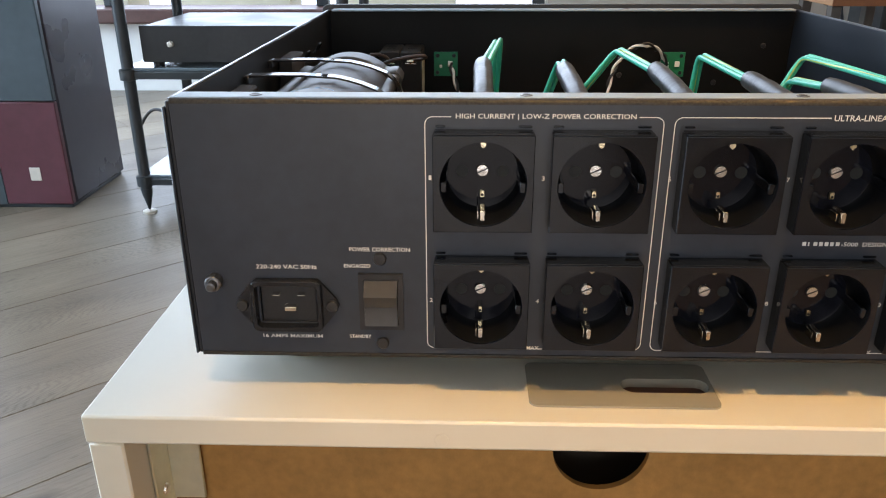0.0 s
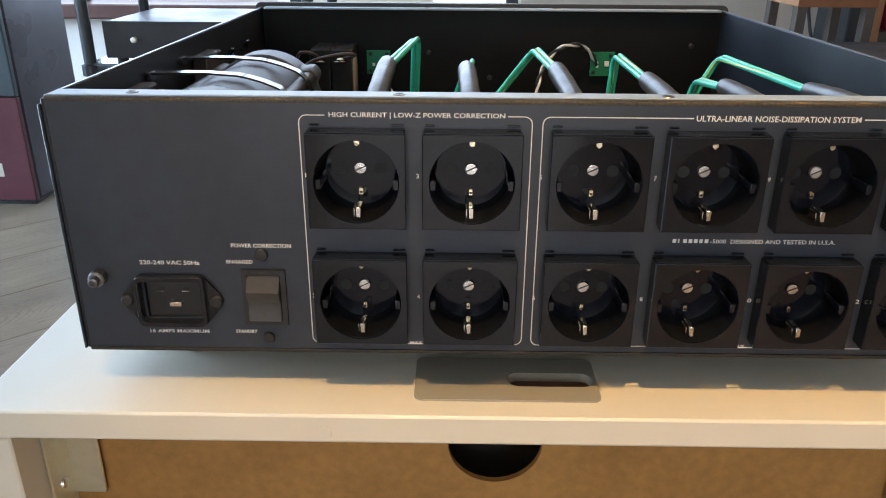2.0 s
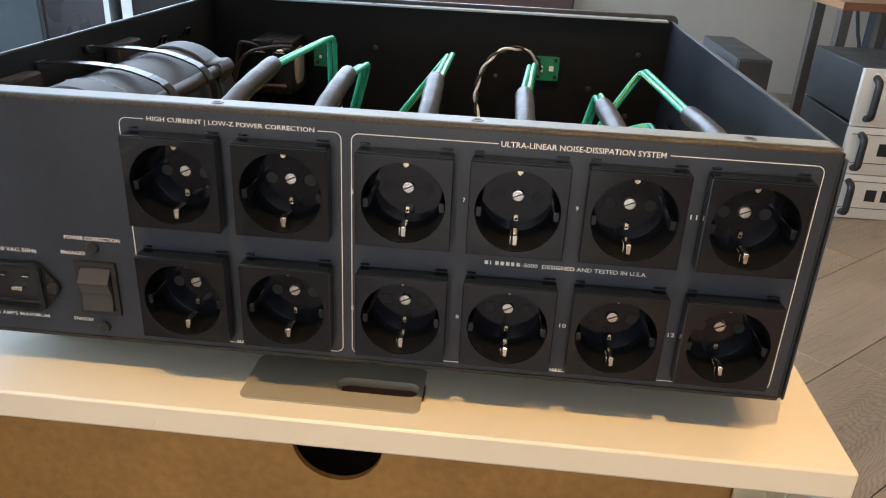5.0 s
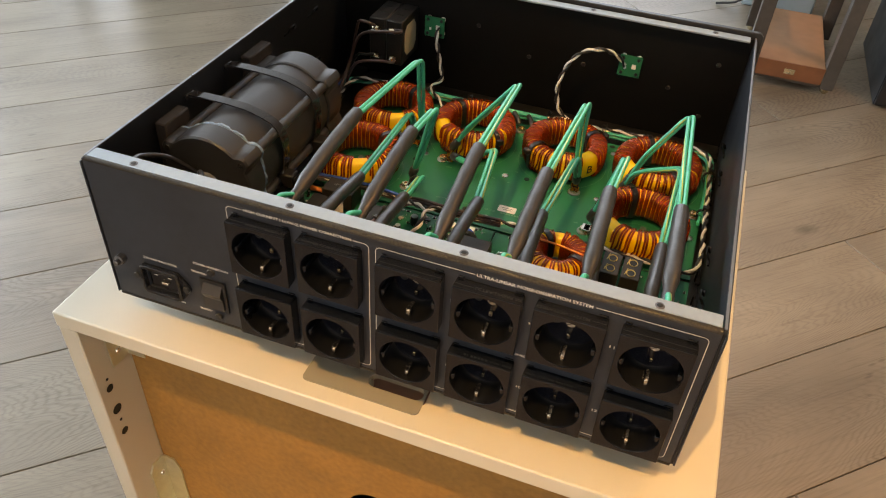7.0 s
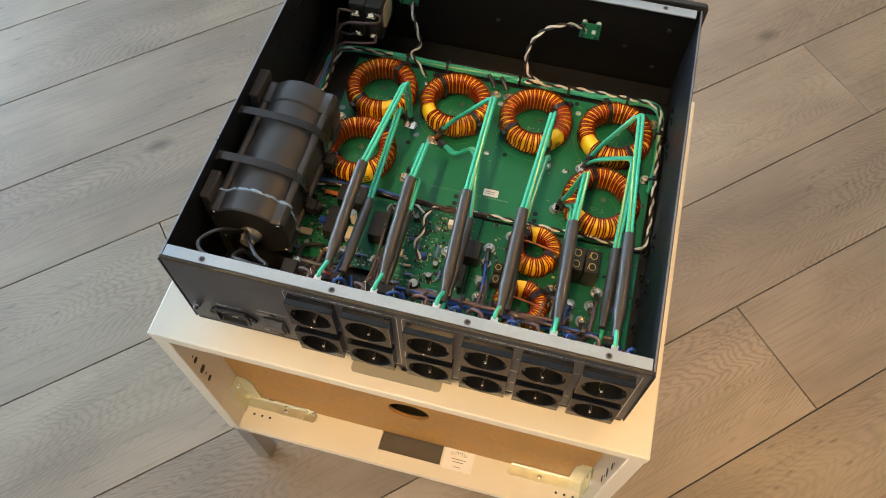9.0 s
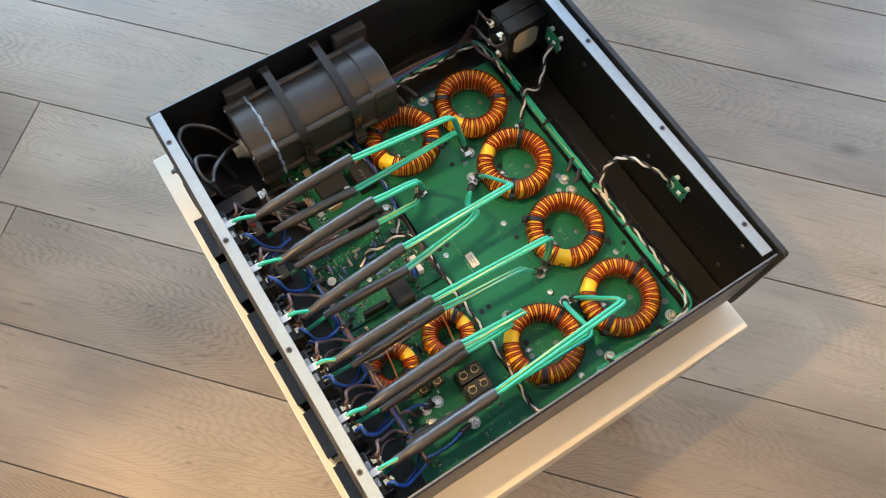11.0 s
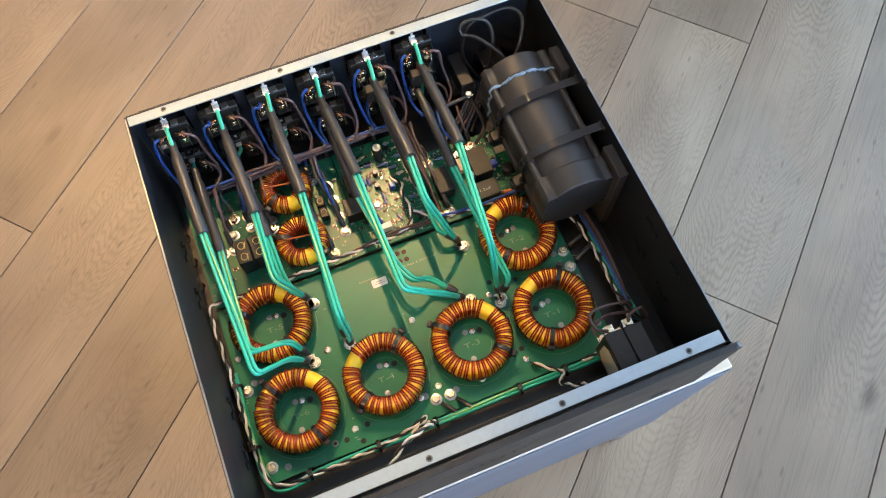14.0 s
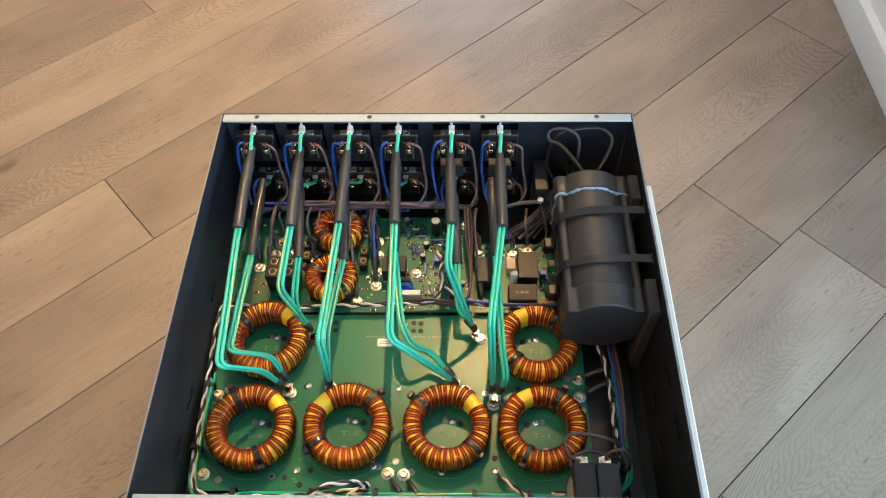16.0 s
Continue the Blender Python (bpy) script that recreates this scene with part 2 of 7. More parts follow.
def oak():
    """Grey-brown oiled oak: long grain, cathedral figure, knots and stains, its own tone for each plank."""
    m, n, l, b = mat("oiled_oak_plank")
    tc = n.new("ShaderNodeTexCoord")
    oi = n.new("ShaderNodeObjectInfo")
    sh = n.new("ShaderNodeVectorMath")
    sh.operation = "MULTIPLY_ADD"
    sh.inputs[1].default_value = (1, 1, 1)
    cmb = n.new("ShaderNodeCombineXYZ")
    rs = n.new("ShaderNodeMath")
    rs.operation = "MULTIPLY"
    rs.inputs[1].default_value = 37.0
    l.new(oi.outputs["Random"], rs.inputs[0])
    for i in range(3):
        l.new(rs.outputs[0], cmb.inputs[i])
    l.new(tc.outputs["Object"], sh.inputs[0])
    l.new(cmb.outputs[0], sh.inputs[2])

    def noise_tex(scale, vec, detail=4, distort=0.0):
        mp = n.new("ShaderNodeMapping")
        mp.inputs["Scale"].default_value = vec
        l.new(sh.outputs[0], mp.inputs["Vector"])
        t = n.new("ShaderNodeTexNoise")
        t.inputs["Scale"].default_value, t.inputs["Detail"].default_value, t.inputs["Distortion"].default_value = scale, detail, distort
        l.new(mp.outputs[0], t.inputs["Vector"])
        return t.outputs[0]

    def math_node(op, a, b=None):
        k = n.new("ShaderNodeMath")
        k.operation = op
        for q, v in enumerate((a, b)):
            if v is None:
                continue
            if isinstance(v, (int, float)):
                k.inputs[q].default_value = v
            else:
                l.new(v, k.inputs[q])
        return k.outputs[0]

    def ranged(v, a, b):
        mr = n.new("ShaderNodeMapRange")
        mr.inputs["From Min"].default_value, mr.inputs["From Max"].default_value = a, b
        l.new(v, mr.inputs["Value"])
        return mr.outputs[0]

    # nested arches along the plank: x + k * y^2, warped, each plank with its own centre line
    sep = n.new("ShaderNodeSeparateXYZ")
    l.new(tc.outputs["Object"], sep.inputs[0])
    shift = math_node("MULTIPLY", math_node("SUBTRACT", math_node("FRACT", rs.outputs[0]), 0.5), 0.12)
    yy = math_node("ADD", sep.outputs[1], shift)
    warp = noise_tex(2.6, (1.0, 5.0, 1.0), 4, 0.5)
    fine_warp = noise_tex(30.0, (0.5, 2.0, 1.0), 3)
    arch = math_node("ADD", sep.outputs[0], math_node("MULTIPLY", math_node("MULTIPLY", yy, yy), 24.0))
    arch = math_node("ADD", arch, math_node("MULTIPLY", warp, 0.34))
    arch = math_node("ADD", arch, math_node("MULTIPLY", fine_warp, 0.006))
    wave = math_node("SINE", math_node("MULTIPLY", arch, 2 * math.pi * 46))
    figure = math_node("POWER", ranged(wave, -1, 1), 2.2)
    patch = ranged(noise_tex(1.7, (1.0, 1.2, 1.0), 2), 0.43, 0.62)
    figure = math_node("MULTIPLY", figure, patch)
    grain = noise_tex(1.0, (9, 300, 9), 6, 0.3)
    blot = noise_tex(3.2, (1.0, 2.4, 1.0), 6, 0.4)
    r = n.new("ShaderNodeValToRGB")
    r.color_ramp.elements[0].position, r.color_ramp.elements[0].color = 0.28, (0.178, 0.140, 0.102, 1)
    r.color_ramp.elements[1].position, r.color_ramp.elements[1].color = 0.72, (0.285, 0.228, 0.166, 1)
    l.new(blot, r.inputs[0])

    def darker(col, fac, amount, tint=(0.42, 0.38, 0.35, 1)):
        mx = n.new("ShaderNodeMixRGB")
        mx.blend_type = "MULTIPLY"
        mx.inputs[2].default_value = tint
        l.new(math_node("MULTIPLY", fac, amount), mx.inputs[0])
        l.new(col, mx.inputs[1])
        return mx.outputs[0]

    c = darker(r.outputs[0], figure, 0.44)
    c = darker(c, ranged(grain, 0.50, 0.72), 0.36)

    def spots(scale, lo, hi):
        vo = n.new("ShaderNodeTexVoronoi")
        mp = n.new("ShaderNodeMapping")
        mp.inputs["Scale"].default_value = scale
        l.new(sh.outputs[0], mp.inputs["Vector"])
        l.new(mp.outputs[0], vo.inputs["Vector"])
        vo.inputs["Scale"].default_value = 1.0
        return ranged(vo.outputs["Distance"], hi, lo)

    c = darker(c, spots((2.4, 5.0, 1.0), 0.02, 0.095), 0.8)
    few = ranged(noise_tex(5.0, (1.0, 1.0, 1.0), 2), 0.52, 0.60)
    c = darker(c, math_node("MULTIPLY", spots((16.0, 60.0, 1.0), 0.08, 0.20), few), 0.55)
    tone = n.new("ShaderNodeMapRange")
    tone.inputs["To Min"].default_value, tone.inputs["To Max"].default_value = 0.82, 1.18
    l.new(oi.outputs["Random"], tone.inputs["Value"])
    ts = n.new("ShaderNodeVectorMath")
    ts.operation = "SCALE"
    l.new(c, ts.inputs[0])
    l.new(tone.outputs[0], ts.inputs["Scale"])
    l.new(ts.outputs[0], b.inputs["Base Color"])
    ro = n.new("ShaderNodeMapRange")
    ro.inputs["To Min"].default_value, ro.inputs["To Max"].default_value = 0.28, 0.46
    l.new(grain, ro.inputs["Value"])
    l.new(ro.outputs[0], b.inputs["Roughness"])
    bp = n.new("ShaderNodeBump")
    bp.inputs["Strength"].default_value, bp.inputs["Distance"].default_value = 0.22, 0.001
    l.new(grain, bp.inputs["Height"])
    l.new(bp.outputs[0], b.inputs["Normal"])
    return m


OAK = oak()


def glow(name, colour, strength):
    m, n, l, b = mat(name)
    b.inputs["Base Color"].default_value = (*colour, 1)
    b.inputs["Emission Color"].default_value = (*colour, 1)
    b.inputs["Emission Strength"].default_value = strength
    return m


LAMP_GLOW = glow("lamp_lens", (1.0, 0.80, 0.52), 14.0)
STREET_GLOW = glow("street_glow_board", (0.62, 0.78, 1.0), 2.2)


# ---- mesh helpers ----
class Geo:
    """Collects vertices and faces for one mesh."""

    def __init__(self):
        self.v, self.f, self.uv = [], [], {}

    def add(self, verts, faces):
        k = len(self.v)
        self.v += [tuple(p) for p in verts]
        self.f += [tuple(i + k for i in q) for q in faces]
        return self

    def box(self, x0, x1, y0, y1, z0, z1, bevel=0.0, seg=1, m=None):
        bm = bmesh.new()
        bmesh.ops.create_cube(bm, size=1)
        for p in bm.verts:
            p.co = Vector(((x0 + x1) / 2 + p.co.x * (x1 - x0), (y0 + y1) / 2 + p.co.y * (y1 - y0), (z0 + z1) / 2 + p.co.z * (z1 - z0)))
        if bevel:
            bmesh.ops.bevel(bm, geom=bm.edges[:], offset=bevel, segments=seg, profile=0.7, affect="EDGES")
        bm.verts.index_update()
        self.add([(m @ p.co) if m else p.co for p in bm.verts], [[q.index for q in f.verts] for f in bm.faces])
        bm.free()
        return self

    def lathe(self, profile, m=None, n=24, close=True):
        """Turns a profile of (radius, height) round the z axis."""
        verts, faces = [], []
        for r, z in profile:
            for i in range(n):
                a = 2 * math.pi * i / n
                verts.append(Vector((r * math.cos(a), r * math.sin(a), z)))
        for j in range(len(profile) - 1):
            for i in range(n):
                faces.append((j * n + i, j * n + (i + 1) % n, (j + 1) * n + (i + 1) % n, (j + 1) * n + i))
        if close:
            faces.append(tuple(range(n - 1, -1, -1)))
            faces.append(tuple((len(profile) - 1) * n + i for i in range(n)))
        return self.add([(m @ p) if m else p for p in verts], faces)

    def tube(self, pts, r, n=8, closed=False, radii=None):
        """A tube along points, with u along it in metres and v round it."""
        pts = [Vector(p) for p in pts]
        cnt = len(pts)
        rings, up = [], None
        for i, p in enumerate(pts):
            a = pts[(i - 1) % cnt] if closed or i else p
            c = pts[(i + 1) % cnt] if closed or i < cnt - 1 else p
            d = (c - a)
            d = d.normalized() if d.length > 1e-9 else Vector((0, 0, 1))
            if up is None:
                up = d.orthogonal().normalized()
            up = (up - d * up.dot(d))
            up = up.normalized() if up.length > 1e-6 else d.orthogonal().normalized()
            s = d.cross(up)
            rr = radii[i] if radii else r
            rings.append([p + (up * math.cos(2 * math.pi * k / n) + s * math.sin(2 * math.pi * k / n)) * rr for k in range(n)])
        base, k0 = len(self.v), len(self.f)
        self.v += [tuple(q) for ring in rings for q in ring]
        u = [0.0]
        for i in range(1, cnt):
            u.append(u[-1] + (pts[i] - pts[i - 1]).length * 100)
        for i in range(cnt if closed else cnt - 1):
            j = (i + 1) % cnt
            for k in range(n):
                k2 = (k + 1) % n
                self.uv[len(self.f)] = [(u[i], k / n), (u[i], (k + 1) / n), (u[j], (k + 1) / n), (u[j], k / n)]
                self.f.append((base + i * n + k, base + i * n + k2, base + j * n + k2, base + j * n + k))
        if not closed:
            self.f.append(tuple(base + k for k in range(n - 1, -1, -1)))
            self.f.append(tuple(base + (cnt - 1) * n + k for k in range(n)))
        return self

    def prism(self, poly, z0, z1, m=None):
        k = len(poly)
        verts = [Vector((x, y, z0)) for x, y in poly] + [Vector((x, y, z1)) for x, y in poly]
        faces = [tuple(range(k - 1, -1, -1)), tuple(range(k, 2 * k))] + [(i, (i + 1) % k, k + (i + 1) % k, k + i) for i in range(k)]
        return self.add([(m @ p) if m else p for p in verts], faces)

    def mesh(self, name, material, sharp=40):
        me = bpy.data.meshes.new(name)
        me.from_pydata(self.v, [], self.f)
        if self.uv:
            lay = me.uv_layers.new(name="UVMap")
            for fi, co in self.uv.items():
                for li, c in zip(me.polygons[fi].loop_indices, co):
                    lay.data[li].uv = c
        me.materials.append(material)
        me.polygons.foreach_set("use_smooth", [True] * len(me.polygons))
        me.update()
        me.set_sharp_from_angle(angle=radians(sharp))
        return me


def thing(name, label, category, group="", at=(0, 0, 0), kind=""):
    o = new(name)
    o.empty_display_size = 0.02
    o.location = at
    return tagged(o, label, category, group, kind)


def part(name, geo, material, parent=None, label="", sharp=40, origin=None):
    """Links geometry as one mesh object, given in world coordinates, under a thing or a part."""
    if origin is not None:
        geo.v = [tuple(Vector(p) - Vector(origin)) for p in geo.v]
    o = new(name, geo.mesh(name, material, sharp))
    world_at = Vector(origin) if origin is not None else Vector((0, 0, 0))
    if parent is not None:
        o.parent = parent
        base, q = Vector((0, 0, 0)), parent
        while q is not None:
            base += q.location
            q = q.parent
        o.location = world_at - base
    else:
        o.location = world_at
    return tagged(o, label) if label else o


def structure(name, geo, material, label):
    return tagged(part(name, geo, material), label, "", "", "structure")


def smooth_path(pts, step=0.004):
    """A soft curve through points."""
    pts = [Vector(p) for p in pts]
    ext = [pts[0] * 2 - pts[1]] + pts + [pts[-1] * 2 - pts[-2]]
    out = []
    for i in range(1, len(ext) - 2):
        p0, p1, p2, p3 = ext[i - 1], ext[i], ext[i + 1], ext[i + 2]
        k = max(2, int((p2 - p1).length / step))
        for j in range(k):
            t = j / k
            out.append(0.5 * ((2 * p1) + (p2 - p0) * t + (2 * p0 - 5 * p1 + 4 * p2 - p3) * t * t + (3 * p1 - p0 - 3 * p2 + p3) * t ** 3))
    out.append(pts[-1])
    return out


def bent_path(pts, radius=0.006, step=0.006):
    """Straight runs with rounded bends."""
    pts = [Vector(p) for p in pts]
    out = [pts[0]]
    for i in range(1, len(pts) - 1):
        a, b, c = pts[i - 1], pts[i], pts[i + 1]
        ra = min(radius, (a - b).length * 0.45, (c - b).length * 0.45)
        p, q = b + (a - b).normalized() * ra, b + (c - b).normalized() * ra
        for k in range(6):
            t = k / 5
            out.append(p.lerp(b, t).lerp(b.lerp(q, t), t))
    out.append(pts[-1])
    fine = [out[0]]
    for p in out[1:]:
        k = max(1, int((p - fine[-1]).length / (step * 3)))
        a = fine[-1]
        fine += [a.lerp(p, (j + 1) / k) for j in range(k)]
    return fine


def rot_to(at, direction):
    """A pose at a place whose z axis points along direction."""
    return Matrix.Translation(at) @ Vector(direction).to_track_quat("Z", "Y").to_matrix().to_4x4()


def lettering(name, text, at, size, width, material, parent, m=None, bold=0.02):
    """Words as a flat mesh, centred at a place; by default standing in the xz plane and facing -y."""
    cu = bpy.data.curves.new(name, "FONT")
    cu.body, cu.size, cu.offset, cu.extrude, cu.resolution_u = text, 1.0, bold, 0.0, 2
    cu.align_x, cu.align_y = "CENTER", "CENTER"
    tmp = bpy.data.objects.new(name, cu)
    me = bpy.data.meshes.new_from_object(tmp)
    bpy.data.objects.remove(tmp)
    me.materials.clear()
    me.materials.append(material)
    xs, ys = [p.co.x for p in me.vertices], [p.co.y for p in me.vertices]
    w, h = max(xs) - min(xs), max(ys) - min(ys)
    cx, cy = (max(xs) + min(xs)) / 2, (max(ys) + min(ys)) / 2
    sx, sy = (width / w), size / h
    turn = m if m is not None else pose(0, 0, 0, 90, 0, 0)
    for p in me.vertices:
        p.co = turn @ Vector(((p.co.x - cx) * sx, (p.co.y - cy) * sy, 0))
    o = new(name, me)
    o.parent = parent
    base, q = Vector((0, 0, 0)), parent
    while q is not None:
        base += q.location
        q = q.parent
    o.location = Vector(at) - base
    return o


# ---- the room ----
X0, X1, Y0, Y1, ZC = -4.5, 3.6, -3.6, 3.4, 2.7
TOP = 0.542                      # table top height


def wall_with_opening(name, axis, at, thick, a0, a1, o0, o1, s0, s1, material, label):
    """A wall along x (axis 'x') or y with one opening o0..o1 from height s0 to s1."""
    g = Geo()
    spans = [(a0, o0, 0, ZC), (o1, a1, 0, ZC), (o0, o1, 0, s0), (o0, o1, s1, ZC)]
    for b0, b1, z0, z1 in spans:
        if b1 - b0 < 1e-6 or z1 - z0 < 1e-6:
            continue
        if axis == "x":
            g.box(b0, b1, at, at + thick, z0, z1)
        else:
            g.box(at, at + thick, b0, b1, z0, z1)
    return structure(name, g, material, label)


wall_with_opening("wall_north", "x", Y1, 0.2, X0 - 0.2, 0.3, -4.1, 0.3, 0.41, 2.55, WALL_WHITE, "white painted wall under a wide shop window")
wall_with_opening("wall_west", "y", X0 - 0.2, 0.2, Y0, Y1, -1.0, 2.8, 0.35, 2.6, WALL_WHITE, "white painted wall with a glazed opening")
wall_with_opening("wall_south", "x", Y0 - 0.2, 0.2, X0 - 0.2, X1 + 0.2, -0.70, 0.62, 0.06, 2.10, WALL_WHITE, "white painted wall with a tall glazed doorway")
structure("wall_north_east", Geo().box(0.3, X1 + 0.2, Y1, Y1 + 0.2, 0, ZC), WALL_BEIGE, "plain beige painted wall beside the shop window")
structure("wall_east", Geo().box(X1, X1 + 0.2, Y0, Y1, 0, ZC), WALL_BEIGE, "plain beige painted wall")
structure("ceiling", Geo().box(X0 - 0.2, X1 + 0.2, Y0 - 0.2, Y1 + 0.2, ZC, ZC + 0.1), CEILING, "plain white ceiling")
structure("ground", Geo().box(-14, 12, -12, 14, -0.2, -0.05), STREET, "grey paving under and around the shop")
structure("floor", Geo().box(X0 - 0.2, X1 + 0.2, Y0 - 0.2, Y1 + 0.2, -0.05, -0.016), DARK_GAP, "dark screed under the oak planks")
FLOOR = bpy.data.objects["floor"]
# window frame and sill
win = thing("window_1", "wide shop window in a dark frame over a brown sill", "", at=(-1.9, Y1, 0.41), kind="structure")
part("window_sill", Geo().box(-4.15, 0.35, Y1 - 0.10, Y1 + 0.16, 0.345, 0.415, 0.008), SILL, win, "reddish brown sill")
for k in range(5):
    wx = -4.08 + k * 1.085
    part("window_frame", Geo().box(wx - 0.03, wx + 0.03, Y1 + 0.05, Y1 + 0.11, 0.416, 2.55, 0.004), RACK_BLACK, win)
# self-lit board gives the daylight brightness of the street beyond the window
structure("backdrop", Geo().box(-13, 10, 9.0, 9.1, -0.05, 7.0), STREET_GLOW, "bright overcast street in the distance")
for k in range(5):
    bx = -5.2 + k * 1.15
    bench = thing("planter_box", "cream coloured planter box standing on the paving outside", "planter", "planters outside", (bx, 5.2, -0.05))
    part("box", Geo().box(bx - 0.42, bx + 0.42, 5.0, 5.4, -0.05, 0.42, 0.03, 2), CREAM, bench)
    part("rim", Geo().box(bx - 0.46, bx + 0.46, 4.96, 5.44, 0.42, 0.50, 0.02, 2), CREAM, bench)

# white wall end with its skirting, south-west of the table
structure("wall_pier", Geo().box(-1.9, -1.045, Y0, -0.815, 0, ZC), WALL_WHITE, "white painted wall end with a skirting board")
structure("baseboard", Geo().box(-1.92, -1.022, Y0, -0.79, 0, 0.085, 0.004, 2), WALL_WHITE, "white skirting board with a rounded top edge")

# ceiling spots
for (sx, sy), aim, power, half, tone in SPOTS:
    dl = thing("ceiling_spot", "round white recessed ceiling spot, switched on", "ceiling lamp", "ceiling spots", (sx, sy, 2.66))
    part("trim_ring", Geo().lathe([(0.062, 2.70), (0.066, 2.672), (0.060, 2.664), (0.050, 2.664), (0.048, 2.70)], pose(sx, sy, 0), 32, False), TABLE_WHITE, dl)
    part("lens", Geo().lathe([(0.048, 2.690), (0.046, 2.684), (0.001, 2.682)], pose(sx, sy, 0), 32, False), LAMP_GLOW, dl)


# ---- the side table ----
TX0, TX1, TY0, TY1 = -0.277, 0.2575, -0.247, 0.2152
table = thing("side_table", "white lacquered box table on short steel legs, open at its rear", "side table", at=(-0.01, -0.015, 0))


def slab_with_slot(g, x0, x1, y0, y1, z0, z1, a0, a1, b0, b1):
    """A board with one rectangular slot through it."""
    xs, ys = [x0, a0, a1, x1], [y0, b0, b1, y1]
    idx = {}
    verts, faces = [], []

    def vid(i, j, k):
        if (i, j, k) not in idx:
            idx[i, j, k] = len(verts)
            verts.append((xs[i], ys[j], (z0, z1)[k]))
        return idx[i, j, k]
    for i in range(3):
        for j in range(3):
            if (i, j) == (1, 1):
                continue
            faces.append((vid(i, j, 1), vid(i + 1, j, 1), vid(i + 1, j + 1, 1), vid(i, j + 1, 1)))
            faces.append((vid(i, j, 0), vid(i, j + 1, 0), vid(i + 1, j + 1, 0), vid(i + 1, j, 0)))
            for (di, dj, p, q) in ((0, -1, (i, j), (i + 1, j)), (1, 0, (i + 1, j), (i + 1, j + 1)), (0, 1, (i + 1, j + 1), (i, j + 1)), (-1, 0, (i, j + 1), (i, j))):
                ni, nj = i + di, j + dj
                if not (0 <= ni < 3 and 0 <= nj < 3) or (ni, nj) == (1, 1):
                    faces.append((vid(*p, 0), vid(*q, 0), vid(*q, 1), vid(*p, 1)))
    return g.add(verts, faces)


def rounded(w, d, r, n=5):
    pts = []
    for cx, cy, a in ((w - r, d - r, 0), (r - w, d - r, 90), (r - w, r - d, 180), (w - r, r - d, 270)):
        for k in range(n + 1):
            t = radians(a + 90 * k / n)
            pts.append((cx + r * math.cos(t), cy + r * math.sin(t)))
    return pts


top_ob = part("tabletop", slab_with_slot(Geo(), TX0, TX1, TY0, TY1, TOP - 0.0165, TOP, -0.0055, 0.0420, -0.2205, -0.2055), TABLE_WHITE, table)
bv = top_ob.modifiers.new("edge", "BEVEL")
bv.width, bv.segments, bv.limit_method = 0.0014, 2, "ANGLE"
# smoked glass plate let into the rear of the top, over a slot with a worn lip
po, pi = rounded(0.0480, 0.0207, 0.0045), rounded(0.0225, 0.0066, 0.0060)
po, pi = [(x - 0.0068, y - 0.2126) for x, y in po], [(x + 0.0166, y - 0.2138) for x, y in pi]
n = len(po)
plate = part("cable_plate", Geo().add([(x, y, TOP + dz) for ring, dz in ((po, 0.0002), (po, 0.0012), (pi, 0.0012), (pi, -0.004)) for x, y in ring], [(r * n + k, r * n + (k + 1) % n, (r + 1) * n + (k + 1) % n, (r + 1) * n + k) for r in range(3) for k in range(n)]), FROST, table, "grey glass cable cover plate with a slot")
part("slot_lining", Geo().box(-0.0052, 0.0417, -0.2068, -0.2058, TOP - 0.018, TOP - 0.0002).box(-0.0052, 0.0417, -0.2202, -0.2192, TOP - 0.018, TOP - 0.0002), SILL, plate, "brown lining of the cable slot")
BZ = 0.182                        # underside of the box
part("side_board", Geo().box(TX0 + 0.0005, TX0 + 0.0185, TY0 + 0.0008, TY1 - 0.016, BZ, TOP - 0.0168, 0.0012), TABLE_WHITE, table)
part("side_board", Geo().box(TX1 - 0.0185, TX1 - 0.0005, TY0 + 0.0008, TY1 - 0.016, BZ, TOP - 0.0168, 0.0012), TABLE_WHITE, table)
bottom = slab_with_slot(Geo(), TX0 + 0.0187, TX1 - 0.0187, TY0 + 0.0010, TY1 - 0.017, BZ, BZ + 0.015, -0.053, 0.038, -0.226, -0.187)
part("bottom_board", bottom, TABLE_WHITE, table)
part("front_board", Geo().box(TX0 + 0.0005, TX1 - 0.0005, TY1 - 0.0155, TY1 - 0.0005, BZ, TOP - 0.0185, 0.0015).box(TX0 + 0.0003, TX1 - 0.0003, TY1 + 0.0001, TY1 + 0.0016, BZ + 0.0005, TOP - 0.0045, 0.0005), FRONT_BOARD, table, "blue-grey front board")


